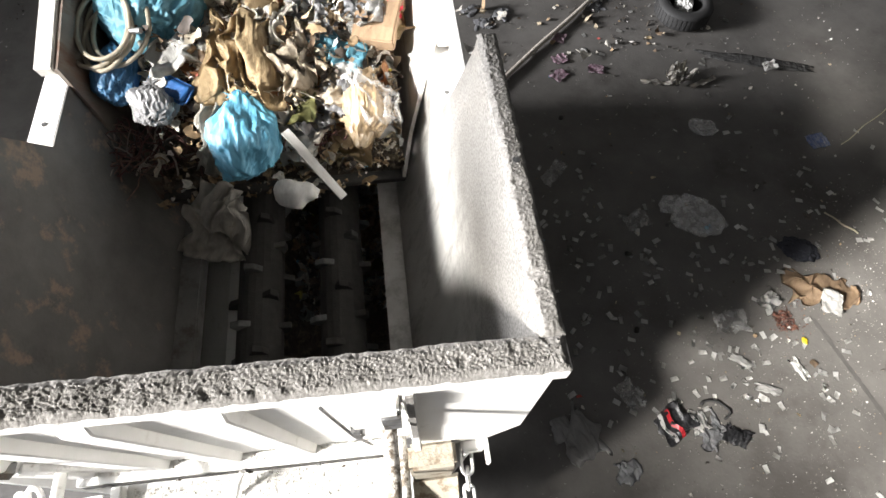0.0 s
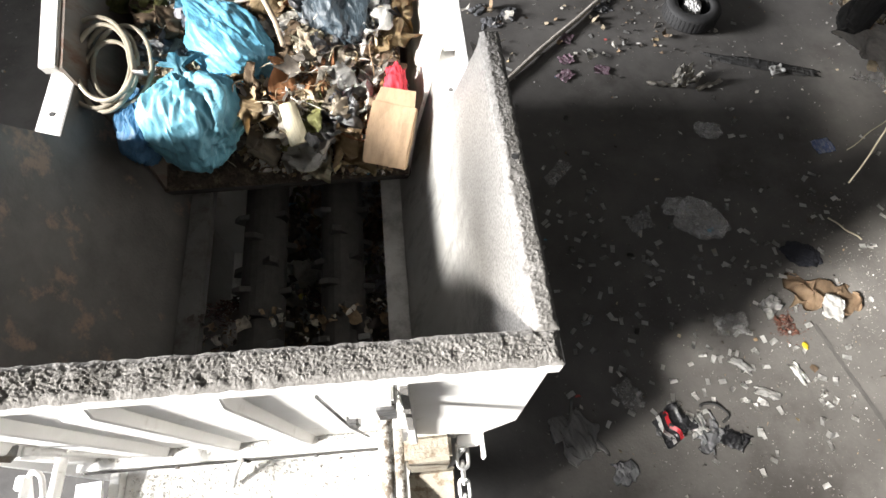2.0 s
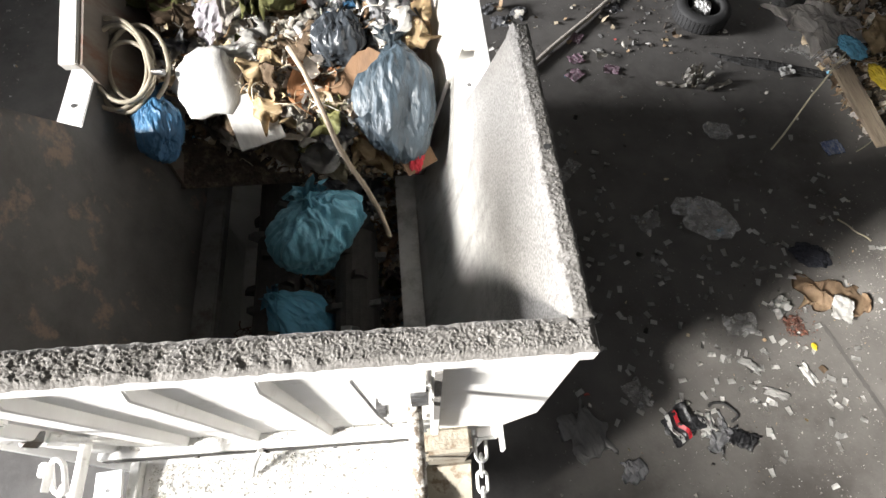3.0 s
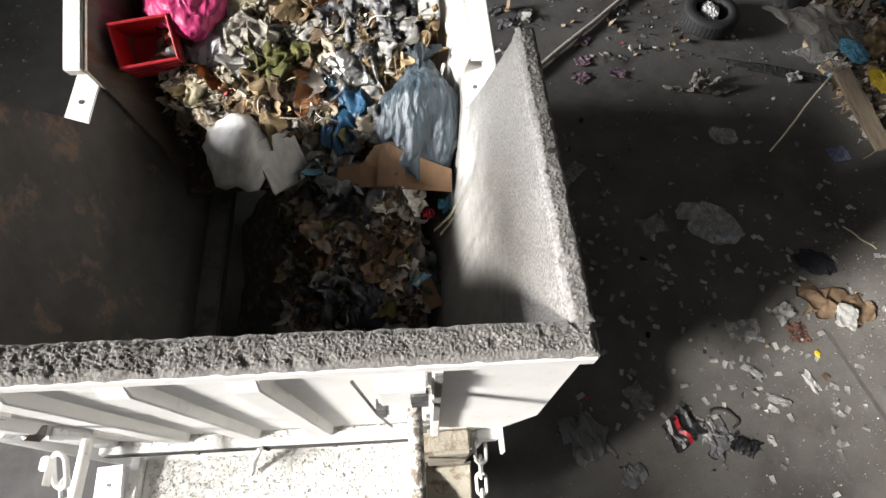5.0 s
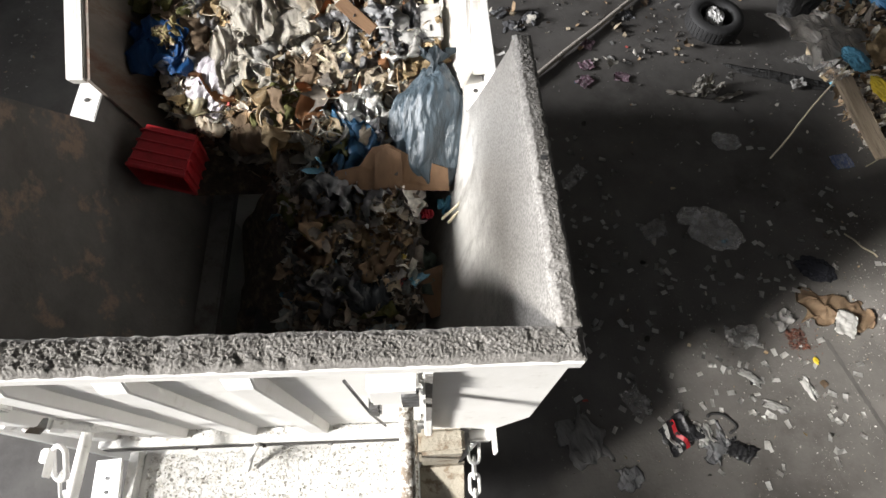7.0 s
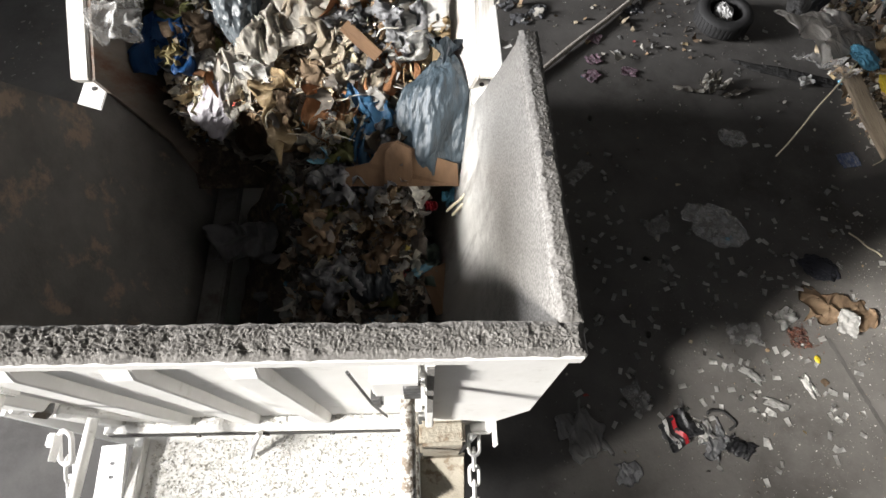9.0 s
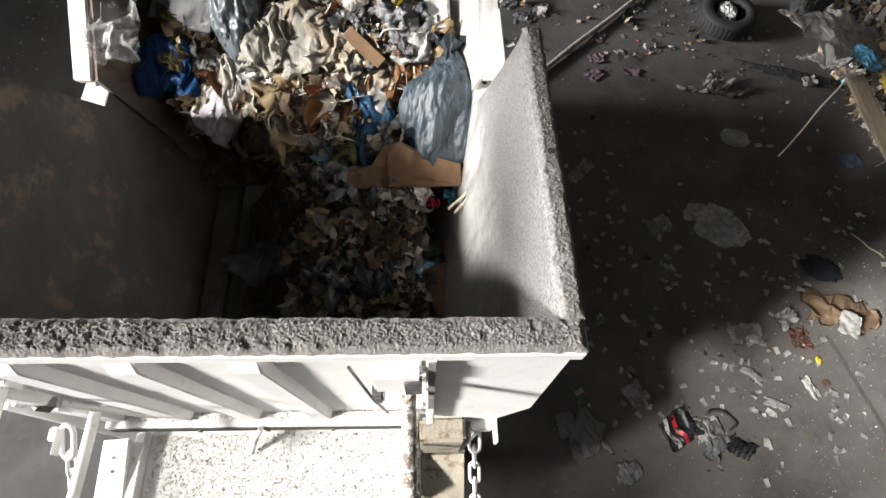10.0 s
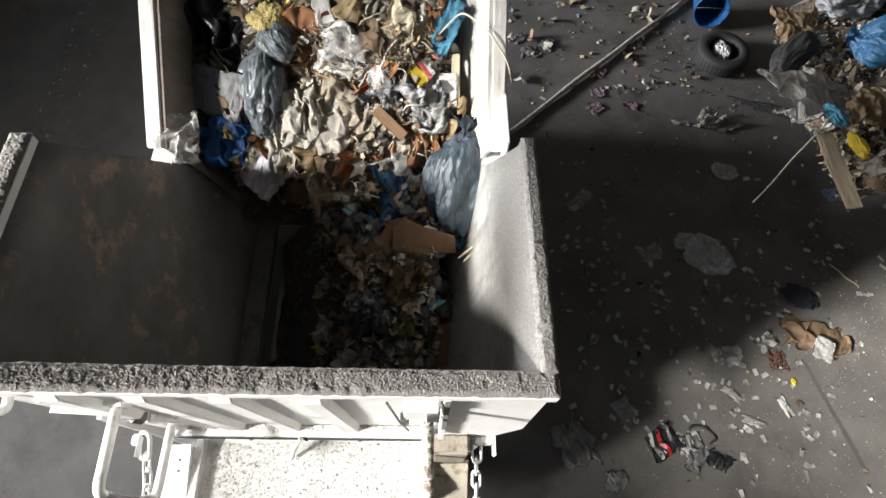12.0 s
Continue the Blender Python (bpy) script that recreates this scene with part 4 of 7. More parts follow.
def cardboard_tent():
    top = empty("folded_cardboard")
    tagged(top, "torn brown cardboard sheet folded along a crease", "cardboard")
    b = bmesh.new()
    slab(b, [(-0.30, -0.06, 0), (0.28, -0.05, 0.01), (0.27, 0.06, 0.02), (0.10, 0.11, 0.03), (-0.02, 0.17, 0.035), (-0.10, 0.15, 0.03), (-0.16, 0.06, 0.02), (-0.28, 0.03, 0.0)], 0.006)
    part("lower_flap", b, DARK_CARD, top)
    b = bmesh.new()
    slab(b, [(-0.09, -0.045, 0.016), (0.05, -0.04, 0.022), (0.045, 0.13, 0.055), (-0.03, 0.165, 0.06), (-0.08, 0.12, 0.05)], 0.006)
    part("upper_flap", b, DARK_CARD, top)
    return top


def carton():
    top = empty("cardboard_carton")
    tagged(top, "brown cardboard carton, crushed and dirty", "carton")
    b = bmesh.new()
    block(b, -0.11, 0.11, -0.15, 0.15, -0.04, 0.04, 0.006)
    bmesh.ops.subdivide_edges(b, edges=b.edges[:], cuts=3, use_grid_fill=True)
    for v in b.verts:
        v.co += Vector((0.012 * noise.noise(v.co * 7), 0, 0.02 * noise.noise(v.co * 6 + Vector((3, 0, 0)))))
    part("carton_body", b, CARD, top)
    b = bmesh.new()
    slab(b, [(-0.10, 0.13, 0.03), (0.10, 0.14, 0.03), (0.09, 0.23, 0.0), (-0.08, 0.22, 0.01)], 0.005)
    part("flap", b, CARD, top)
    return top


def tub():
    b = bmesh.new()
    bmesh.ops.create_cone(b, cap_ends=True, segments=24, radius1=0.042, radius2=0.05, depth=0.2, matrix=Matrix.Rotation(radians(90), 4, "X"))
    bmesh.ops.bevel(b, geom=b.edges[:], offset=0.004, segments=2, affect="EDGES")
    return tagged(part("plastic_tub", b, CREAM, smooth=False), "cream plastic tub lying on its side", "tub")


MOVERS = {
    "grey_bag": bag("refuse_bag", (0.36, 0.58, 0.26), GREY_FILM, "large grey-blue plastic refuse bag, full and wrinkled", 1, 9, crush=0.16),
    "turq_bag": bag("refuse_bag", (0.42, 0.46, 0.32), TURQ_FILM, "turquoise plastic refuse bag, full and crumpled", 2, 12),
    "sky_bag": bag("refuse_bag", (0.30, 0.54, 0.22), SKY_FILM, "light blue plastic bag, twisted and torn", 3, 9, crush=0.3),
    "white_foam": rag("foam_lump", (0.29, 0.32, 0.2), WHITE_FOAM, "lump of dirty white foam", 4, "foam", 1.2, 0.25, 3),
    "white_panel": plank("plastic_board", 0.22, 0.26, 0.014, WHITE_PLASTIC, "dirty white plastic board", "board"),
    "tan_cloth": cloth("crumpled_paper", 0.38, 0.54, TAN, "crumpled tan wrapping paper in deep folds", 5, "paper", 44),
    "carton": carton(),
    "red_cloth": rag("red_rag", (0.1, 0.22, 0.08), RED_CLOTH, "bright red crumpled cloth rag", 6, "rag", 2.0, 0.7),
    "hose": hose_coil(),
    "blue_bag_small": bag("knotted_bag", (0.2, 0.32, 0.16), MIDBLUE_FILM, "small blue plastic bag with pleated neck", 7, 15),
    "long_stick": bar("wooden_pole", 1.0, 0.013, WOOD, "long thin grey wooden pole", "pole"),
    "pink_bag": bag("refuse_bag", (0.36, 0.34, 0.26), PINK_FILM, "glossy pink plastic bag", 8, 9, crush=0.12),
    "red_bucket": crate(),
    "card_sheet": cardboard_tent(),
    "card_square": plank("cardboard_piece", 0.17, 0.24, 0.012, DARK_CARD, "square piece of brown cardboard", "cardboard"),
    "blue_bag_left": cloth("carrier_bag", 0.28, 0.27, BLUE_FILM, "bright blue carrier bag, nearly empty", 9, "bag", 40, 0.2),
    "white_cloth": cloth("dirty_cloth", 0.46, 0.34, WHITE_CLOTH, "dirty white cloth, bunched up", 10, "cloth", 44),
    "dark_bag": bag("refuse_bag", (0.25, 0.44, 0.22), SLATE_FILM, "shiny dark grey plastic sack", 11, 14, crush=0.32),
    "white_box": socket_box(),
    "cream_board": plank("cream_board", 0.045, 0.30, 0.02, CREAM, "narrow cream painted board", "board"),
    "yellow_sponge": rag("yellow_foam", (0.2, 0.18, 0.14), YELLOW, "crumbly dirty yellow foam lump", 12, "foam", 4.0, 0.35, 5),
    "blue_film": sheet("plastic_film", 0.14, 0.30, SKY_FILM, "bright blue plastic film, crumpled", 13, "film", 0.05),
    "blue_rag": cloth("blue_rag", 0.24, 0.3, MIDBLUE_FILM, "crumpled dark blue plastic rag", 14, "rag"),
    "grey_sheet": sheet("grey_sheet", 0.34, 0.26, PALE_FILM, "stiff dirty grey sheet with torn edge", 15, "sheet", 0.012, thick=0.006),
    "clear_bottle": bottle(),
    "clear_film": cloth("clear_film", 0.22, 0.27, CLEAR, "crumpled clear plastic film", 16, "film", 30, 0.3),
    "wood_strip": plank("white_strip", 0.045, 0.42, 0.012, WHITE_PLASTIC, "bent white plastic strip", "strip"),
    "white_rag": cloth("torn_foam_sheet", 0.32, 0.38, WHITE_CLOTH, "torn dirty white foam sheet", 17, "sheet"),
    "foam_block": rag("foam_block", (0.2, 0.13, 0.12), WHITE_FOAM, "broken yellowed foam block", 18, "foam", 0.9, 0.25, 3),
    "brown_clear_bag": bag("refuse_bag", (0.2, 0.34, 0.16), BROWN_FILM, "translucent brownish bag of scraps", 19, 10, crush=0.3),
    "blue_bag_front": bag("refuse_bag", (0.30, 0.36, 0.2), SKY_FILM, "light blue plastic bag with streaked folds", 20, 9, crush=0.3),
    "blue_packet": packet(),
    "pale_grey_bag": bag("knotted_bag", (0.2, 0.2, 0.16), PALE_FILM, "pale grey thin plastic bag with fine pleats", 21, 19),
    "teal_rag": cloth("teal_rag", 0.32, 0.2, TURQ_FILM, "torn teal plastic film bunched up", 22, "rag"),
    "white_tub": tub(),
    "loose_film": cloth("torn_film", 0.32, 0.20, PALE_FILM, "torn pale grey film tumbling into the chamber", 510, "film", 32, 0.24),
    "ash_bag": bag("refuse_bag", (0.24, 0.26, 0.18), DARK_FILM, "dark grey film bag, torn open", 23, 9, crush=0.35),
}

# mixed refuse: a lumpy bed under loose scraps, riding in the feed hopper and in the chamber
MIX = island_material("mixed_scraps", [(0, (0.66, 0.62, 0.54)), (0.16, (0.52, 0.43, 0.30)), (0.36, (0.36, 0.25, 0.15)), (0.47, (0.20, 0.14, 0.09)), (0.58, (0.10, 0.085, 0.07)), (0.68, (0.60, 0.57, 0.53)), (0.80, (0.30, 0.29, 0.27)), (0.87, (0.48, 0.37, 0.21)), (0.93, (0.16, 0.38, 0.52)), (0.955, (0.62, 0.50, 0.12)), (0.968, (0.55, 0.12, 0.10)), (0.976, (0.78, 0.77, 0.75))])
# darker copy of the scrap colours, standing in for shade inside the chamber
SHADED_MIX = island_material("shaded_scraps", [(0, (0.614, 0.585, 0.522)), (0.12, (0.339, 0.277, 0.216)), (0.3, (0.185, 0.154, 0.130)), (0.55, (0.107, 0.095, 0.086)), (0.75, (0.306, 0.323, 0.306)), (0.88, (0.431, 0.306, 0.200)), (0.95, (0.154, 0.339, 0.462)), (0.97, (0.620, 0.553, 0.154)), (0.98, (0.614, 0.154, 0.139)), (0.985, (0.620, 0.620, 0.620))], 0.6)
FINE = island_material("fine_refuse", [(0, (0.30, 0.21, 0.12)), (0.3, (0.16, 0.11, 0.07)), (0.55, (0.07, 0.055, 0.045)), (0.75, (0.50, 0.45, 0.36)), (0.9, (0.66, 0.63, 0.57))])
BED = material("refuse_bed", [(0.045, 0.037, 0.03), (0.13, 0.105, 0.08)], 0.95, scale=18, spots=(0.24, 0.19, 0.13), spot_scale=14, bump=1.0, bump_scale=50, bump_dist=0.03)


def feed_top(x, y):
    lump = 0.10 * noise.noise(Vector((x * 2.6, y * 2.6, 1.0))) + 0.05 * noise.noise(Vector((x * 7, y * 7, 4.0)))
    start = -0.14 + 0.24 * min(1.0, max(0.0, (-0.92 - x) / 0.45))
    edge = min(1.0, max(0.0, (y - start) / 0.24))
    rim = min(1.0, max(0.0, (x + 1.70) / 0.15), max(0.0, (-0.20 - x) / 0.12))
    return 0.14 + (0.36 + lump) * edge * (0.55 + 0.45 * rim)


def chamber_top(x, y):
    t = min(1.0, max(0.0, (y - 0.25) / 1.1))
    side = min(1.0, max(0.0, (x + 1.35 + 0.25 * (y - 0.9)) / 0.5))
    return 1.55 + side * (0.28 + 0.46 * t) + 0.07 * noise.noise(Vector((x * 4, y * 4, 8))) + 0.04 * noise.noise(Vector((x * 11, y * 11, 2)))


def bed(name, fn, x0, x1, y0, y1, floor_z, nx, ny, label):
    b = bmesh.new()
    g = [[b.verts.new((x0 + (x1 - x0) * i / nx, y0 + (y1 - y0) * j / ny, fn(x0 + (x1 - x0) * i / nx, y0 + (y1 - y0) * j / ny))) for j in range(ny + 1)] for i in range(nx + 1)]
    for i in range(nx):
        for j in range(ny):
            b.faces.new((g[i][j], g[i + 1][j], g[i + 1][j + 1], g[i][j + 1]))
    bd = [e for e in b.edges if e.is_boundary]
    r = bmesh.ops.extrude_edge_only(b, edges=bd)
    for v in r["geom"]:
        if isinstance(v, bmesh.types.BMVert):
            v.co.z = floor_z
    return tagged(part(name, b, BED, smooth=True), label, "refuse", kind="stuff")


feed_bed = bed("refuse_bed", feed_top, -1.62, -0.26, -0.10, 1.9, 0.125, 70, 90, "packed dark brown refuse filling the feed hopper")
feed_scraps = scatter("loose_scraps", 3600, -1.60, -0.27, -0.12, 1.7, feed_top, 0.012, 0.075, MIX, 31, "loose mixed scraps of paper, film, cloth and food waste", "refuse", 0.8, 5, 1.1, 0.2)
feed_fine = scatter("refuse_crumbs", 9000, -1.60, -0.27, -0.12, 1.7, lambda x, y: feed_top(x, y) + 0.012, 0.005, 0.020, FINE, 32, "fine brown crumbs and shreds of refuse", "refuse", 0.9, 1, 0.9, 0.2)
heap_crumbs = scatter("refuse_crumbs", 9000, -1.52, -0.29, -0.05, 1.6, lambda x, y: feed_top(x, y) + 0.04 + 0.05 * abs(noise.noise(Vector((x * 9, y * 9, 3)))), 0.003, 0.014, FINE, 33, "brown crumbs and shreds lying over the heap", "refuse", 0.9, 1, 0.9, 0.3)
cham_bed = bed("refuse_bed", chamber_top, -1.40, -0.33, 0.22, 1.42, 1.35, 50, 55, "packed dark refuse lying on the shredding shafts")
cham_scraps = scatter("loose_scraps", 1300, -1.08, -0.34, 0.45, 1.38, chamber_top, 0.014, 0.07, SHADED_MIX, 37, "mixed scraps in the chamber, coloured darker for its shade", "refuse", 0.8, 4, 1.2)
fall_scraps = scatter("falling_scraps", 700, -1.5, -0.45, -0.35, 0.45, lambda x, y: 0.42 + 0.45 * y + 0.1 * noise.noise(Vector((x * 3, y * 3, 0))), 0.010, 0.05, FINE, 41, "clump of mixed scraps sliding into the chamber", "refuse", 0.8, 3, 0.9)

heap_strips = scatter("loose_scraps", 900, -1.50, -0.30, -0.05, 1.5, lambda x, y: feed_top(x, y) + 0.06, 0.012, 0.05, MIX, 35, "small scraps of paper and film lying over the heap", "refuse", 0.7, 4, 1.2, 0.3)

# larger crumpled pieces that ride on the heap
LUMPS = []
lump_rng = random.Random(5)
kinds = [(WHITE_CLOTH, "crumpled_paper", "dirty off-white crumpled paper in the refuse", "paper"), (TAN, "crumpled_paper", "crumpled brown wrapping paper in the refuse", "paper"), (CARD, "cardboard_scrap", "torn brown cardboard scrap in the refuse", "cardboard"), (PALE_FILM, "crumpled_film", "crumpled grey plastic film in the refuse", "film"), (WHITE_FOAM, "foam_scrap", "dirty white foam scrap in the refuse", "foam"), (OLIVE, "plant_waste", "clump of wilted green plant waste in the refuse", "waste"), (BROWN_FILM, "food_scrap", "clump of brown food waste in the refuse", "waste"), (WOOD, "wood_scrap", "splintered wood scrap in the refuse", "wood")]
made_lumps = []
for k, (mt, nm, lb, ct) in enumerate(kinds):
    if nm in ("cardboard_scrap",):
        o = sheet(nm, 0.17, 0.12, mt, lb, 200 + k, ct, 0.03, 10, 0.005, 0.3)
    elif nm == "wood_scrap":
        o = plank(nm, 0.035, 0.28, 0.016, mt, lb, ct)
    elif nm == "crumpled_film":
        o = sheet(nm, 0.22, 0.18, mt, lb, 200 + k, ct, 0.07, 16, 0.003, 0.4)
    else:
        o = cloth(nm, 0.19, 0.15, mt, lb, 200 + 5 * k, ct, 18, 0.3)
    o["group"] = "crumpled pieces on the heap"
    made_lumps.append(o)
SCRAP_CLOTHS = [(CREAM, "creased_card", "creased cream-coloured card in the refuse", "card"), (WHITE_CLOTH, "dirty_cloth", "bunched dirty white cloth in the refuse", "cloth"), (WHITE_FILM, "crumpled_film", "crumpled white plastic film in the refuse", "film"), (TAN, "wrapping_paper", "folded tan wrapping paper in the refuse", "paper"), (BEIGE, "dirty_cloth", "bunched beige cloth in the refuse", "cloth"), (RUST_PAPER, "wrapping_paper", "torn orange-brown wrapping paper in the refuse", "paper"), (BEIGE, "wrapping_paper", "stained beige paper in the refuse", "paper"), (MUD, "soiled_cloth", "soiled brown cloth in the refuse", "cloth"), (WHITE_CLOTH, "crumpled_paper", "large crumpled white paper in the refuse", "paper")]
big_lumps = []
for k, (mt, nm, lb, ct) in enumerate(SCRAP_CLOTHS):
    o = cloth(nm, 0.26 + 0.04 * (k % 4), 0.19 + 0.03 * (k % 3), mt, lb, 300 + 7 * k, ct)
    o["group"] = "crumpled pieces on the heap"
    big_lumps.append(o)
for i in range(62):
    k = i % len(big_lumps)
    x, y = -1.48 + 1.14 * ((i * 0.618) % 1.0), -0.03 + 1.45 * i / 62 + lump_rng.uniform(-0.06, 0.06)
    if feed_top(x, y) < 0.3:
        x = -0.40 - 0.45 * lump_rng.random()
    m = pose(x, y, feed_top(x, y) + 0.055, lump_rng.uniform(-25, 25), lump_rng.uniform(-25, 25), lump_rng.uniform(0, 360))
    o = big_lumps[k] if i < len(big_lumps) else copy_thing(big_lumps[k], m)
    LUMPS.append((o, m))
for i in range(64):
    k = i % len(made_lumps)
    x, y = lump_rng.uniform(-1.5, -0.36), lump_rng.uniform(-0.02, 1.25)
    if feed_top(x, y) < 0.3:
        x = -0.40 - 0.45 * lump_rng.random()
    m = pose(x, y, feed_top(x, y) + 0.045, lump_rng.uniform(-30, 30), lump_rng.uniform(-30, 30), lump_rng.uniform(0, 360))
    o = made_lumps[k] if i < len(made_lumps) else copy_thing(made_lumps[k], m)
    LUMPS.append((o, m))
CHLUMPS = []
for i in range(16):
    k = (5, 6, 2, 3)[i % 4]
    x, y = lump_rng.uniform(-0.9, -0.42), lump_rng.uniform(0.55, 1.3)
    m = pose(x, y, chamber_top(x, y) + 0.04, lump_rng.uniform(-30, 30), lump_rng.uniform(-30, 30), lump_rng.uniform(0, 360))
    CHLUMPS.append((copy_thing(made_lumps[k], m), m))

for i in range(10):
    k = (1, 2, 3, 6, 0)[i % 5]
    x, y = lump_rng.uniform(-0.85, -0.42), lump_rng.uniform(0.8, 1.3)
    m = pose(x, y, chamber_top(x, y) + 0.05, lump_rng.uniform(-30, 30), lump_rng.uniform(-30, 30), lump_rng.uniform(0, 360))
    CHLUMPS.append((copy_thing(made_lumps[k], m), m))
for o, m in ((cloth("plant_waste", 0.20, 0.16, OLIVE, "yellowish green clump of wilted leaves", 501, "waste", 26, 0.32), pose(-0.93, 1.209, 2.2, 10, 0, 20)),
             (cloth("wet_paper", 0.26, 0.20, MUD, "soggy reddish brown paper in the chamber", 502, "paper", 34, 0.3), pose(-0.506, 1.078, 2.2, 8, 0, -15)),
             (cloth("green_film", 0.34, 0.20, film("dull_green_film", (0.12, 0.16, 0.13), 0.4), "dull green plastic film in the chamber", 503, "film", 34, 0.26), pose(-0.44, 0.894, 2.06, 8, 0, 5)),
             (cloth("blue_scrap", 0.09, 0.07, SKY_FILM, "small bright blue film scrap", 504, "film", 18, 0.3), pose(-0.185, 1.179, 2.24, 8, 0, 30)),
             (cloth("red_scrap", 0.06, 0.05, RED_CLOTH, "small bright red cloth scrap", 505, "rag", 16, 0.3), pose(-0.295, 1.129, 2.24, 8, 0, 0))):
    CHLUMPS.append((o, m))
cham_mixed = scatter("loose_scraps", 280, -0.85, -0.36, 0.75, 1.38, lambda x, y: chamber_top(x, y) + 0.02, 0.012, 0.06, MIX, 38, "pale and coloured scraps on the chamber heap", "refuse", 0.8, 4, 1.2)

# ---------------------------------------------------------------- single pieces that ride in the feed hopper
def drink_carton():
    top = empty("drink_carton")
    tagged(top, "crushed white drink carton with a light blue end", "carton")
    b = bmesh.new()
    block(b, -0.05, 0.05, -0.09, 0.05, -0.03, 0.03, 0.006)
    bmesh.ops.subdivide_edges(b, edges=b.edges[:], cuts=2, use_grid_fill=True)
    for v in b.verts:
        v.co += Vector((0.008 * noise.noise(v.co * 20), 0, 0.014 * noise.noise(v.co * 14)))
    part("carton_body", b, WHITE_PLASTIC, top)
    b = bmesh.new()
    slab(b, [(-0.05, 0.051, 0.03), (0.05, 0.051, 0.03), (0.045, 0.12, 0.012), (-0.04, 0.11, 0.016)][::-1], 0.02, 0.003)
    part("gable", b, SKY_FILM, top, "light blue folded gable")
    return top


def yellow_wrapper():
    top = empty("food_wrapper")
    tagged(top, "creased white and yellow food wrapper", "wrapper")
    for name, w, y0, y1, mt in (("wrapper_film", 0.055, -0.11, 0.11, WHITE_FILM), ("yellow_band", 0.056, -0.03, 0.06, YELLOW_PLASTIC), ("red_band", 0.056, 0.065, 0.085, RED_PLASTIC)):
        b = bmesh.new()
        lift = 0.0 if name == "wrapper_film" else 0.004
        g = [[b.verts.new((-w + 2 * w * i / 8, y0 + (y1 - y0) * j / 8, lift + 0.012 * noise.noise(Vector((i * 0.9 / 8, (y0 + (y1 - y0) * j / 8) * 14, 5))) + 0.012 * abs(i / 8 - 0.4))) for j in range(9)] for i in range(9)]
        for i in range(8):
            for j in range(8):
                b.faces.new((g[i][j], g[i + 1][j], g[i + 1][j + 1], g[i][j + 1]))
        bmesh.ops.solidify(b, geom=b.faces[:], thickness=0.002)
        part(name, b, mt, top, smooth=True)
    return top


def strings(name, n, x0, x1, y0, y1, zf, length, radius, mat, seed, label):
    """Loose bent threads, straws and wires, joined in one mesh."""
    rg = random.Random(seed)
    b = bmesh.new()
    for _ in range(n):
        x, y, a, turn = rg.uniform(x0, x1), rg.uniform(y0, y1), rg.uniform(0, 6.28), rg.gauss(0, 0.5)
        ln = length * rg.uniform(0.4, 1.3)
        pts, rise = [], rg.uniform(0, 0.05)
        for i in range(7):
            pts.append((x, y, zf(x, y) + 0.01 + rise * math.sin(i / 6 * 3.14) + rg.uniform(0, 0.008)))
            x, y, a = x + math.cos(a) * ln / 6, y + math.sin(a) * ln / 6, a + turn * 0.5 + rg.gauss(0, 0.25)
        tube(b, pts, radius * rg.uniform(0.6, 1.3), 5)
    return tagged(part(name, b, mat, smooth=True), label, "shreds", kind="stuff")


THREADS = island_material("thread_colours", [(0, (0.55, 0.48, 0.36)), (0.3, (0.30, 0.20, 0.11)), (0.55, (0.68, 0.65, 0.58)), (0.75, (0.10, 0.08, 0.07)), (0.9, (0.36, 0.26, 0.16))])
DARK_THREADS = island_material("dark_thread_colours", [(0, (0.12, 0.05, 0.045)), (0.35, (0.07, 0.06, 0.055)), (0.6, (0.22, 0.13, 0.10)), (0.85, (0.35, 0.30, 0.26))])
heap_threads = strings("loose_threads", 110, -1.30, -0.32, 0.0, 1.4, lambda x, y: feed_top(x, y) + 0.07, 0.16, 0.0028, THREADS, 44, "loose straws, threads and thin wires on the heap")
LILAC = film("lilac_white_film", (0.58, 0.55, 0.60), 0.4, spots=(0.34, 0.30, 0.42))

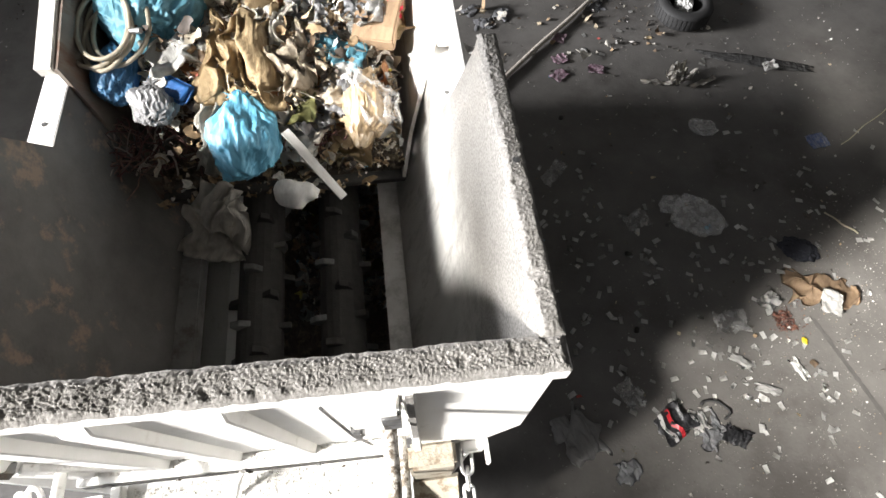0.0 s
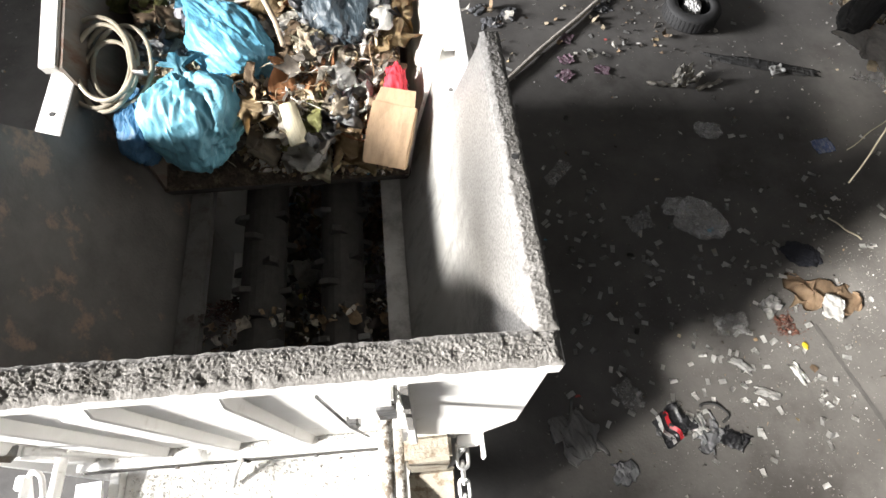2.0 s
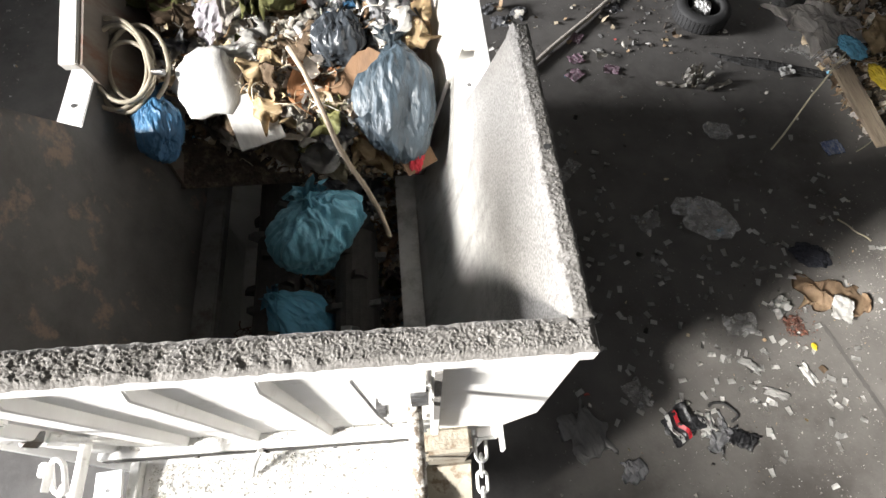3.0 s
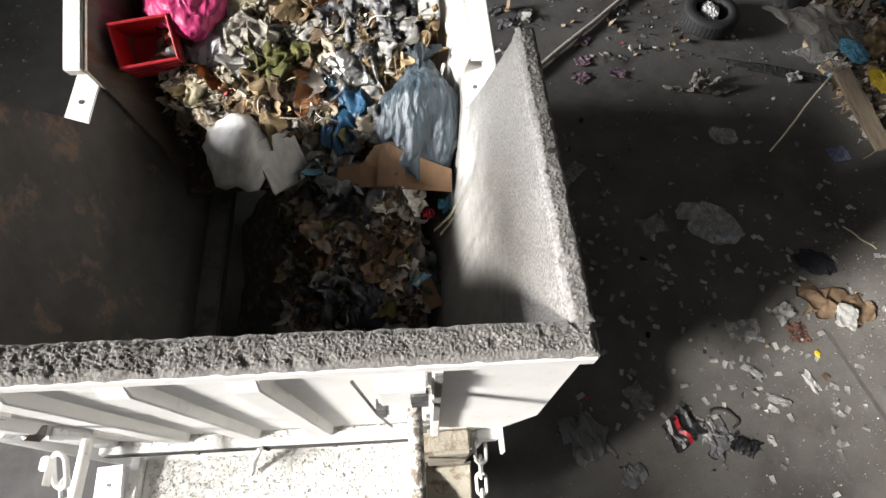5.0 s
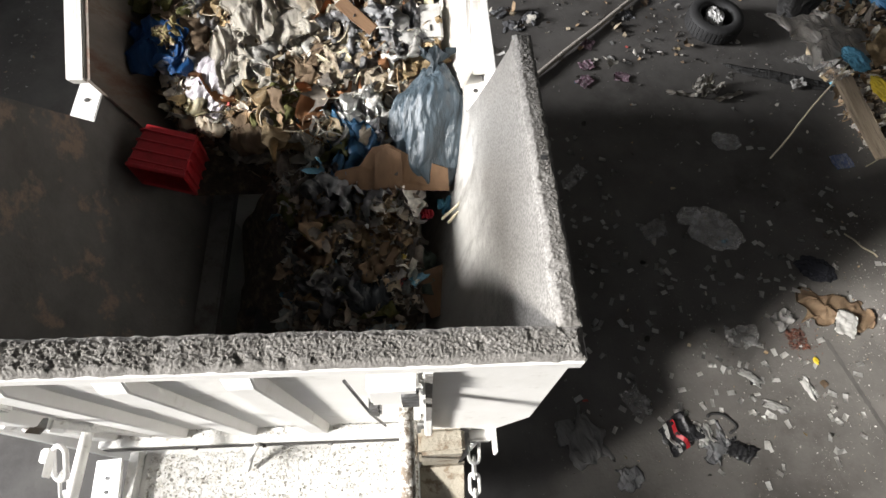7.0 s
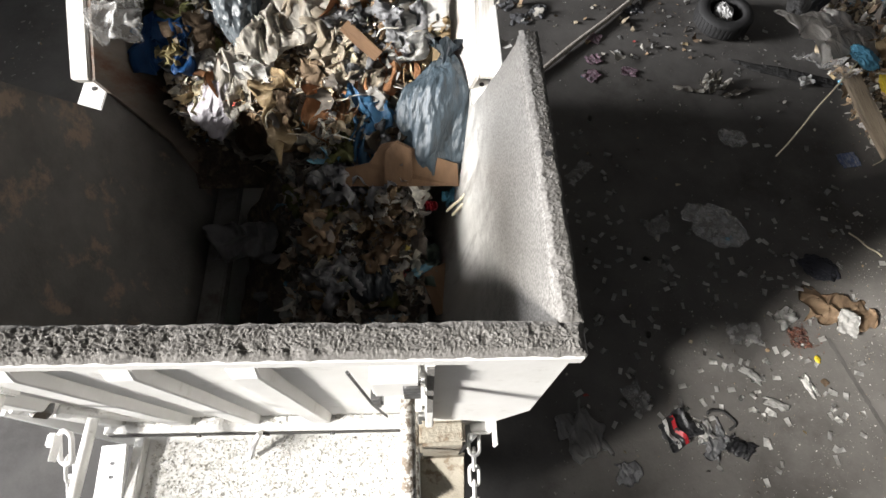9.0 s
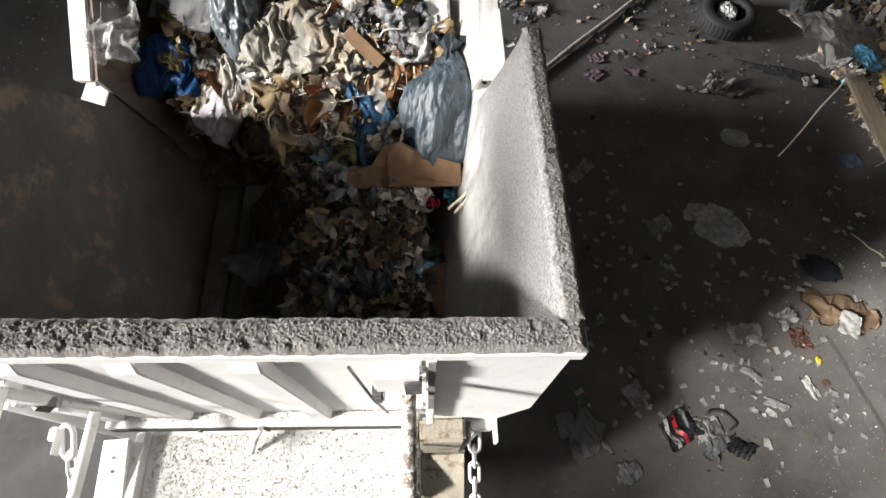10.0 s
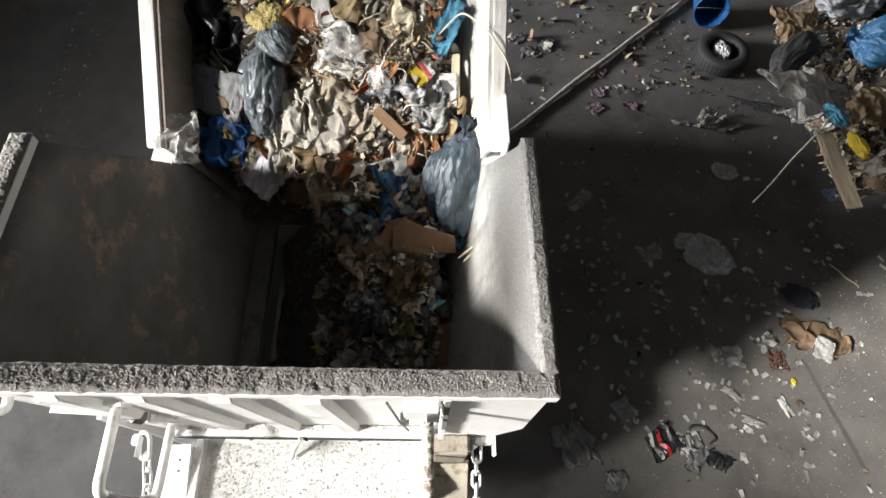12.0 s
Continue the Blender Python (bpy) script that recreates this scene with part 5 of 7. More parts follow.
RIDERS = {
    "black_liner": cloth("bin_liner", 0.34, 0.38, film("black_liner_film", (0.022, 0.024, 0.026), 0.3), "torn glossy black bin liner, bunched up", 401, "bag", 40, 0.28),
    "plant": cloth("plant_waste", 0.26, 0.2, OLIVE, "clump of wilted green garden waste", 402, "waste", 34, 0.34),
    "carton_box": drink_carton(),
    "grey_bundle": bag("knotted_bag", (0.17, 0.22, 0.14), SLATE_FILM, "small dark grey film bag with fine pleats", 403, 17, tail=False),
    "clear_sheet": sheet("clear_tray", 0.24, 0.13, CLEAR, "creased clear plastic tray", 404, "tray", 0.02, thick=0.004),
    "tan_paper": cloth("wrapping_paper", 0.22, 0.26, TAN, "folded yellowish brown wrapping paper", 405, "paper", 34, 0.3),
    "cup": rag("clear_cup", (0.12, 0.12, 0.1), CLEAR, "crushed clear plastic cup", 406, "cup", 1.6, 0.4, 4),
    "yellow_wrap": yellow_wrapper(),
    "orange_paper": cloth("wrapping_paper", 0.18, 0.24, RUST_PAPER, "crumpled sheet of orange-brown paper", 407, "paper", 30, 0.3),
    "card_strip": plank("cardboard_strip", 0.06, 0.22, 0.008, DARK_CARD, "stiff brown cardboard strip", "cardboard"),
    "white_a": cloth("dirty_cloth", 0.24, 0.26, WHITE_CLOTH, "crumpled dirty white cloth", 408, "cloth", 40, 0.32),
    "white_b": cloth("fabric_piece", 0.34, 0.24, BEIGE, "draped pale beige fabric", 409, "cloth", 40, 0.2),
    "straw_paper": cloth("stained_paper", 0.16, 0.34, WHITE_CLOTH, "long strip of stained white paper", 410, "paper", 34, 0.22),
    "lilac_bag": bag("carrier_bag", (0.22, 0.34, 0.14), LILAC, "thin lilac and white carrier bag", 411, 13, crush=0.3),
    "yellow_tissue": cloth("stained_tissue", 0.15, 0.12, film("yellowed_tissue", (0.56, 0.47, 0.24), 0.85), "crumpled paper tissue with yellow stains", 412, "tissue", 34, 0.3),
    "plant_b": cloth("plant_waste", 0.28, 0.22, OLIVE, "yellowish green wilted garden waste", 413, "waste", 34, 0.36),
    "white_c": cloth("crumpled_paper", 0.22, 0.24, WHITE_CLOTH, "crumpled white kitchen paper", 414, "paper", 36, 0.3),
    "foil": cloth("silver_foil", 0.24, 0.2, SILVER, "crumpled piece of silver foil", 415, "foil", 34, 0.34),
    "cream_sack": cloth("paper_sack", 0.30, 0.26, TAN, "torn tan paper sack", 416, "sack", 36, 0.28),
    "white_d": cloth("plastic_film", 0.34, 0.2, WHITE_FILM, "white plastic film with greenish edge", 417, "film", 36, 0.22),
    "white_e": cloth("crumpled_paper", 0.24, 0.26, WHITE_CLOTH, "folded white paper sheet", 418, "paper", 34, 0.26),
    "food": cloth("food_scraps", 0.26, 0.28, BEIGE, "clump of pale food scraps and paper", 419, "waste", 44, 0.42),
    "wet_white": cloth("wet_paper", 0.16, 0.38, WHITE_CLOTH, "long wet white paper hanging over the edge", 420, "paper", 34, 0.18),
    "fibres": strings("fibre_clump", 130, -0.22, 0.20, -0.14, 0.14, lambda x, y: 0.05 * noise.noise(Vector((x * 6, y * 6, 0))), 0.16, 0.004, DARK_THREADS, 45, "tangled clump of dark red and brown fibres"),
    "clear_wrap": cloth("clear_film", 0.20, 0.34, CLEAR, "crumpled clear film over brown scraps", 421, "film", 34, 0.26),
    "brown_shreds": strings("fibre_clump", 110, -0.20, 0.18, -0.12, 0.12, lambda x, y: 0.04 * noise.noise(Vector((x * 7, y * 7, 3))), 0.12, 0.004, DARK_THREADS, 46, "tangled dark brown shreds"),
}
# their ways in the hopper's own space: seconds, place, turn
RIDES = {
    "black_liner": [(0, -1.59, 1.1, 0.580, 6, 0, 20), (6, -1.59, 1.06, 0.580, 6, 0, 20), (12, -1.59, 0.998, 0.580, 6, 0, 20)],
    "plant": [(0, -1.66, 0.919, 0.560, 0, 0, 0), (6, -1.66, 0.879, 0.560, 0, 0, 0), (12, -1.66, 0.819, 0.560, 0, 0, 0)],
    "carton_box": [(0, -0.985, 1.21, 0.600, 0, 10, 15), (6, -0.985, 1.17, 0.600, 0, 10, 15), (12, -0.985, 1.11, 0.600, 0, 10, 15)],
    "grey_bundle": [(0, -1.23, 1.02, 0.640, 0, 0, 40), (6, -1.23, 0.981, 0.640, 0, 0, 40), (12, -1.23, 0.921, 0.640, 0, 0, 40)],
    "clear_sheet": [(0, -0.852, 1.01, 0.640, 6, 0, -12), (6, -0.852, 0.966, 0.640, 6, 0, -12), (12, -0.852, 0.906, 0.640, 6, 0, -12)],
    "tan_paper": [(0, -0.574, 1.09, 0.600, 0, 0, 30), (6, -0.574, 1.05, 0.600, 0, 0, 30), (12, -0.574, 0.991, 0.600, 0, 0, 30)],
    "cup": [(0, -0.608, 1.48, 0.630, 0, 0, 0), (5, -0.628, 1.07, 0.630, 0, 0, 0), (9, -0.658, 0.779, 0.630, 0, 0, 0), (12, -0.658, 0.729, 0.630, 0, 0, 0)],
    "yellow_wrap": [(0, -0.419, 1.49, 0.630, 10, 0, -50), (5, -0.439, 1.08, 0.630, 10, 0, -50), (9, -0.469, 0.787, 0.630, 10, 0, -50), (12, -0.469, 0.737, 0.630, 10, 0, -50)],
    "orange_paper": [(0, -0.377, 1.19, 0.600, 0, 0, 10), (5, -0.397, 0.775, 0.600, 0, 0, 10), (9, -0.427, 0.485, 0.600, 0, 0, 10), (12, -0.427, 0.435, 0.600, 0, 0, 10)],
    "card_strip": [(0, -0.560, 1.24, 0.660, 0, 8, 48), (5, -0.580, 0.831, 0.660, 0, 8, 48), (9, -0.610, 0.541, 0.660, 0, 8, 48), (12, -0.610, 0.491, 0.660, 0, 8, 48)],
    "white_a": [(0, -1.05, 1.31, 0.630, 0, 0, 20), (5, -1.07, 0.900, 0.630, 0, 0, 20), (9, -1.1, 0.610, 0.630, 0, 0, 20), (12, -1.1, 0.560, 0.630, 0, 0, 20)],
    "white_b": [(0, -0.810, 1.31, 0.620, 0, 0, -30), (5, -0.830, 0.904, 0.620, 0, 0, -30), (9, -0.860, 0.614, 0.620, 0, 0, -30), (12, -0.860, 0.564, 0.620, 0, 0, -30)],
    "straw_paper": [(0, -1.19, 1.09, 0.600, 0, 0, 5), (5, -1.21, 0.681, 0.600, 0, 0, 5), (9, -1.24, 0.391, 0.600, 0, 0, 5), (12, -1.24, 0.341, 0.600, 0, 0, 5)],
    "lilac_bag": [(0, -1.28, 0.995, 0.520, 0, 0, -25), (5, -1.3, 0.585, 0.520, 0, 0, -25), (9, -1.33, 0.295, 0.520, 0, 0, -25), (12, -1.33, 0.245, 0.520, 0, 0, -25)],
    "yellow_tissue": [(0, -1.48, 1.21, 0.600, 0, 0, 30), (5, -1.5, 0.795, 0.600, 0, 0, 30), (9, -1.53, 0.505, 0.600, 0, 0, 30), (12, -1.53, 0.455, 0.600, 0, 0, 30)],
    "plant_b": [(0, -1.01, 1.17, 0.600, 0, 0, 0), (3, -1.01, 0.787, 0.600, 0, 0, 0), (5.5, -1.01, 0.367, 0.600, 0, 0, 0), (7, -1.01, 0.267, 0.590, 0, 0, 0), (8.2, -0.989, 0.067, 0.500, 15, 0, 0), (9, -1.01, -0.600, -0.500, 50, 0, 0), (12, -1.01, -0.750, -1.2, 60, 0, 0)],
    "white_c": [(0, -1.11, 1.28, 0.620, 0, 0, 60), (3, -1.11, 0.896, 0.620, 0, 0, 60), (5.5, -1.11, 0.476, 0.620, 0, 0, 60), (7, -1.11, 0.376, 0.610, 0, 0, 60), (8.2, -1.09, 0.176, 0.520, 15, 0, 60), (9, -1.07, -0.600, -0.500, 50, 0, 60), (12, -1.07, -0.750, -1.2, 60, 0, 60)],
    "foil": [(0, -0.623, 1.12, 0.620, 0, 0, 15), (3, -0.623, 0.737, 0.620, 0, 0, 15), (5.5, -0.623, 0.317, 0.620, 0, 0, 15), (7, -0.623, 0.217, 0.610, 0, 0, 15), (8.2, -0.603, 0.017, 0.520, 15, 0, 15), (9, -0.774, -0.600, -0.500, 50, 0, 15), (12, -0.774, -0.750, -1.2, 60, 0, 15)],
    "cream_sack": [(0, -0.510, 1.06, 0.580, 0, 0, -20), (3, -0.510, 0.676, 0.580, 0, 0, -20), (5.5, -0.510, 0.256, 0.580, 0, 0, -20), (7, -0.510, 0.156, 0.570, 0, 0, -20), (8.2, -0.490, -0.044, 0.480, 15, 0, -20), (9, -0.706, -0.600, -0.500, 50, 0, -20), (12, -0.706, -0.750, -1.2, 60, 0, -20)],
    "white_d": [(0, -1.3, 0.513, 0.66, 0, 0, 15), (0.6, -1.29, 0.463, 0.65, 6, 0, 15), (1.1, -1.27, 0.293, 0.58, 20, 0, 21), (1.6, -1.22, 0.063, 0.3, 45, 0, 25), (2.3, -1.18, -0.75, -0.75, 70, 0, 25), (12, -1.18, -0.75, -1.2, 70, 0, 25)],
    "white_e": [(0, -0.9, 0.593, 0.68, 0, 0, 0), (0.6, -0.89, 0.543, 0.67, 6, 0, 0), (1.1, -0.87, 0.373, 0.6, 20, 0, 6), (1.6, -0.82, 0.143, 0.32, 45, 0, 10), (2.3, -0.94, -0.75, -0.75, 70, 0, 10), (12, -0.94, -0.75, -1.2, 70, 0, 10)],
    "food": [(0, -0.75, 0.404, 0.66, 0, 0, 40), (0.6, -0.74, 0.354, 0.65, 6, 0, 40), (1.1, -0.72, 0.184, 0.58, 20, 0, 46), (1.6, -0.67, -0.046, 0.3, 45, 0, 50), (2.3, -0.85, -0.75, -0.75, 70, 0, 50), (12, -0.85, -0.75, -1.2, 70, 0, 50)],
    "wet_white": [(0, -1.18, 0.084, 0.56, 14, 0, -8), (0.6, -1.17, 0.034, 0.55, 20, 0, -8), (1.1, -1.15, -0.136, 0.48, 34, 0, -2), (1.6, -1.1, -0.366, 0.2, 59, 0, 2), (2.3, -1.11, -0.75, -0.75, 84, 0, 2), (12, -1.11, -0.75, -1.2, 84, 0, 2)],
    "fibres": [(0, -1.55, 0.129, 0.420, 10, 0, 0), (0.600, -1.54, 0.079, 0.410, 16, 0, 0), (1.1, -1.52, -0.091, 0.340, 30, 0, 6), (1.6, -1.47, -0.321, 0.120, 55, 0, 10), (2.3, -1.33, -0.750, -0.750, 80, 0, 10), (12, -1.33, -0.750, -1.2, 80, 0, 10)],
    "clear_wrap": [(0, -0.398, 0.162, 0.66, 0, 0, 20), (0.6, -0.388, 0.112, 0.65, 6, 0, 20), (1.1, -0.368, -0.058, 0.58, 20, 0, 26), (1.6, -0.318, -0.288, 0.3, 45, 0, 30), (2.3, -0.639, -0.75, -0.75, 70, 0, 30), (12, -0.639, -0.75, -1.2, 70, 0, 30)],
    "brown_shreds": [(0, -0.688, 0.175, 0.460, 8, 0, 0), (0.600, -0.678, 0.125, 0.450, 14, 0, 0), (1.1, -0.658, -0.045, 0.380, 28, 0, 6), (1.6, -0.608, -0.275, 0.160, 53, 0, 10), (2.3, -0.813, -0.750, -0.750, 78, 0, 10), (12, -0.813, -0.750, -1.2, 78, 0, 10)],
}

# wire loop over the hopper's side
WIRES = empty("bent_cable", pose(0, 0, 0))
tagged(WIRES, "thin pale cable bent over the hopper side", "cable")
b = bmesh.new()
tube(b, rounded([(-0.34, 0.98, 0.62), (-0.22, 1.08, 0.72), (-0.10, 0.96, 0.86), (0.02, 0.80, 0.84), (0.05, 0.70, 0.78)], 0.06, 6), 0.005, 7)
part("cable", b, CREAM, WIRES, smooth=True)
b = bmesh.new()
tube(b, [(-0.42, 1.0, 0.60), (-0.34, 0.98, 0.62)], 0.007, 7)
part("cable_end", b, BLACK, WIRES)

BENT_WIRE = empty("wire_hook")
tagged(BENT_WIRE, "bent pale wire sticking out of the refuse", "wire")
b = bmesh.new()
tube(b, rounded([(-0.05, -0.08, -0.02), (0.03, -0.02, 0.03), (0.09, 0.06, 0.08), (0.12, 0.09, 0.08)], 0.02), 0.007, 7)
part("wire", b, CREAM, BENT_WIRE, smooth=True)
b = bmesh.new()
tube(b, [(-0.02, -0.10, -0.02), (0.05, -0.03, 0.03), (0.07, -0.04, 0.05)], 0.007, 7)
part("wire_end", b, CREAM, BENT_WIRE, smooth=True)


# ---------------------------------------------------------------- load of a wheel loader that drives up beside the machine
def loader():
    top = empty("loader_bucket", pose(0, 0, 0))
    tagged(top, "steel wheel loader bucket heaped with refuse", "bucket")
    b = bmesh.new()
    slab(b, [(2.9, 2.0, 1.62), (2.9, 3.9, 1.62), (4.2, 3.9, 1.35), (4.2, 2.0, 1.35)], 0.03)
    part("floor_plate", b, RUSTY, top)
    b = bmesh.new()
    slab(b, [(4.2, 2.0, 1.35), (4.2, 3.9, 1.35), (4.5, 3.9, 2.5), (4.5, 2.0, 2.5)], 0.03)
    part("back_plate", b, RUSTY, top)
    for y in (2.0, 3.9):
        b = bmesh.new()
        slab(b, [(2.92, y, 1.64), (4.2, y, 1.37), (4.5, y, 2.5), (3.6, y, 2.3)], 0.03)
        part("side_plate", b, RUSTY, top)
    b = bmesh.new()
    for y in (2.3, 3.5):
        block(b, 4.45, 8.5, y - 0.09, y + 0.09, 1.55, 1.85, 0.02)
    part("lift_arm", b, YELLOW_PLASTIC, top)
    return top


LOADER = loader()


def load_top(x, y):
    return 1.64 + 0.16 * min(1, max(0, (x - 2.68) / 0.25)) + 0.1 * noise.noise(Vector((x * 3, y * 3, 2))) + 0.25 * max(0, x - 2.9)


load_bed = bed("refuse_bed", load_top, 2.80, 4.0, 1.92, 3.8, 1.62, 30, 50, "heap of dark refuse in a loader bucket")
load_scraps = scatter("loose_scraps", 1700, 2.70, 3.6, 1.86, 3.7, load_top, 0.012, 0.07, MIX, 51, "loose scraps heaped in the loader bucket", "refuse", 0.75, 3, 0.9)


def at(ob, m):
    ob.matrix_basis = m
    return ob


LOAD = [LOADER, load_bed, load_scraps]
LOAD.append(at(plank("weathered_plank", 0.11, 0.66, 0.03, WOOD, "weathered grey wooden plank"), pose(2.60, 1.98, 1.90, 4, -8, 5)))
LOAD.append(at(cloth("grey_film", 0.62, 0.40, film("pale_film", (0.66, 0.63, 0.59), 0.6), "pale grey crumpled film hanging off the load", 61, "film", 40, 0.13), pose(2.60, 2.66, 1.96, 0, 14, 20)))
LOAD.append(at(sheet("torn_film", 0.16, 0.42, CLEAR, "torn clear film strip on the load", 62, "film", 0.06), pose(2.47, 2.42, 1.86, -20, 10, 25)))
LOAD.append(at(rag("blue_rag", (0.10, 0.17, 0.08), SKY_FILM, "small bright blue knotted rag", 63, "rag", 2.2, 0.7), pose(2.68, 2.41, 1.97, 10, 0, 35)))
LOAD.append(at(rag("yellow_rag", (0.09, 0.18, 0.08), YELLOW_PLASTIC, "bright yellow rag on the load", 64, "rag", 1.6, 0.5), pose(2.755, 2.13, 1.97, 0, 0, 15)))
LOAD.append(at(sheet("white_paper", 0.16, 0.13, WHITE_CLOTH, "white paper piece on the load", 65, "paper", 0.02), pose(2.79, 1.93, 1.97, 5, -8, 10)))
LOAD.append(at(cloth("tan_sack", 0.40, 0.34, TAN, "crumpled tan paper sack", 66, "sack", 36, 0.25), pose(3.0, 2.48, 2.0, 0, 0, 20)))
LOAD.append(at(rag("pale_bag", (0.5, 0.34, 0.26), PALE_FILM, "pale grey plastic bag", 67, "bag", 1.4, 0.4), pose(3.16, 3.62, 2.02, 0, 0, 20)))
LOAD.append(at(bag("refuse_bag", (0.42, 0.4, 0.3), MIDBLUE_FILM, "dull blue refuse sack", 68, 9), pose(3.28, 3.14, 1.98, 0, 0, 60)))
LOAD.append(at(bag("refuse_bag", (0.22, 0.55, 0.2), BLACK, "long dark rubber roll of refuse", 69, 7, tail=False), pose(2.66, 3.16, 1.86, 0, 10, -48)))
LOAD.append(at(cloth("brown_film", 0.34, 0.38, BROWN_FILM, "crumpled brownish film on the load", 70, "film", 36, 0.2), pose(2.72, 3.44, 1.9, 0, 0, 0)))
LOAD.append(at(bar("thin_rod", 0.95, 0.006, CREAM, "thin pale rod jutting from the load", "rod", 0.01), pose(2.33, 2.09, 1.86, 14, 0, -46)))
LOAD_AT = [o.matrix_basis.copy() for o in LOAD]


# ---------------------------------------------------------------- litter on the floor
def gz(x, y):
    p = Vector((x, y, 0))
    return 0.012 * noise.noise(p * 0.9) + 0.006 * noise.noise(p * 4) - 0.012


def lay(ob, x, y, rz=0.0, up=0.01, rx=0.0, ry=0.0):
    ob.matrix_basis = pose(x, y, gz(x, y) + up, rx, ry, rz)
    return ob


PAPER = material("litter_paper", [(0.48, 0.47, 0.445), (0.64, 0.63, 0.605)], 0.85, scale=12, bump=0.1, by_object=0.3)
PRINT = material("printed_paper", [(0.55, 0.50, 0.52), (0.30, 0.16, 0.22), (0.62, 0.58, 0.58)], 0.7, scale=32, detail=3, bump=0.1)
BLUEPRINT = material("blue_printed_paper", [(0.60, 0.62, 0.66), (0.14, 0.20, 0.42), (0.6, 0.6, 0.62)], 0.7, scale=26, detail=2, bump=0.1, stretch=(1, 0.3, 1))
slip_mesh = []
for k in range(4):
    b = bmesh.new()
    w, h = 0.032 + 0.005 * (k % 2), 0.017 + 0.004 * (k // 2)
    c = 0.006 * (k - 1.5)
    v = [b.verts.new(p) for p in ((-w, -h, 0.002), (0, -h, 0.002 + c * 0.5), (w, -h, 0.004 + abs(c)), (w, h, 0.003), (0, h, 0.004), (-w, h, 0.002 + abs(c)))]
    b.faces.new((v[0], v[1], v[4], v[5]))
    b.faces.new((v[1], v[2], v[3], v[4]))
    bmesh.ops.solidify(b, geom=b.faces[:], thickness=0.0015)
    me = bpy.data.meshes.new("paper_slip")
    b.to_mesh(me)
    b.free()
    me.materials.append(PAPER)
    slip_mesh.append(me)
rs = random.Random(11)
spots = [(2.55, 1.75, 0.75, 0.50, 80), (2.35, 0.75, 0.6, 0.35, 50), (1.35, 2.45, 0.25, 0.45, 30), (2.9, 0.35, 0.7, 0.35, 34), (1.5, 1.0, 0.5, 0.35, 22), (2.2, 4.1, 0.9, 0.5, 22), (3.6, 2.4, 0.6, 0.5, 22)]
for cx, cy, sx, sy, n in spots:
    for _ in range(n):
        x, y = rs.gauss(cx, sx), rs.gauss(cy, sy)
        if x < 0.5 and y > 0:
            x = 0.5 + rs.random()
        o = tagged(new("paper_slip", slip_mesh[rs.randrange(4)]), "small off-white rectangular paper slip on the floor", "paper", "paper slips on the floor")
        lay(o, x, y, rs.uniform(0, 180), 0.004, rs.uniform(-6, 6), rs.uniform(-6, 6))
        o.scale = (rs.uniform(0.75, 1.1),) * 3

GRIT = island_material("floor_grit", [(0, (0.30, 0.28, 0.25)), (0.4, (0.16, 0.14, 0.12)), (0.65, (0.5, 0.48, 0.45)), (0.85, (0.09, 0.08, 0.07)), (0.95, (0.36, 0.26, 0.16))])
scatter("floor_grit", 2600, 0.4, 5.4, -1.0, 6.6, gz, 0.003, 0.016, GRIT, 71, "fine grit and crumbs strewn over the floor", "grit", 0.6, 2, 0.8)
scatter("floor_grit", 3800, 1.5, 4.6, -0.8, 1.7, gz, 0.002, 0.008, GRIT, 74, "fine pale grit strewn over the sunlit floor", "grit", 0.6, 2, 0.8)
scatter("floor_grit", 1500, 3.4, 5.2, 0.8, 2.4, gz, 0.002, 0.009, GRIT, 73, "pale grit strewn over the sunlit floor", "grit", 0.6, 2, 0.8)
scatter("floor_scraps", 90, 0.5, 5.0, -0.6, 6.4, gz, 0.015, 0.045, MIX, 72, "torn scraps of film and paper strewn over the floor", "litter", 0.3, 3, 0.5)
scatter("floor_scraps", 170, 0.5, 3.0, 4.4, 6.6, gz, 0.02, 0.09, MIX, 75, "torn film and paper heaped by the far floor", "litter", 0.4, 3, 0.7)

scatter("floor_scraps", 150, -4.95, -4.5, 3.4, 6.0, gz, 0.006, 0.028, GRIT, 77, "pale litter swept into a line on the floor", "litter", 0.4, 3, 0.7)
lay(cloth("white_film", 0.36, 0.44, GREY_WHITE_FILM, "torn white plastic film, crumpled flat", 81, "film", 30, 0.09), 0.93, 0.30, 20, 0.03)
pk = empty("printed_bag")
tagged(pk, "black, white and red printed plastic bag, crumpled", "bag")
b = bmesh.new()
bmesh.ops.create_grid(b, x_segments=24, y_segments=24, size=0.15)
for v in b.verts:
    v.co.z = 0.05 * (ridged(v.co * 9) - 0.2) + 0.02
    far = max(abs(v.co.x), abs(v.co.y)) / 0.17
    k = 1 + max(0.0, far - 0.55) * (1.3 * noise.noise(v.co * 7 + Vector((4, 1, 0))) - 0.25)
    v.co.x, v.co.y = v.co.x * k * 1.15, v.co.y * k * 0.85
bmesh.ops.solidify(b, geom=b.faces[:], thickness=0.004)
part("bag_film", b, film("black_print_film", (0.035, 0.035, 0.038), 0.35, spots=(0.30, 0.30, 0.30)), pk, smooth=True)
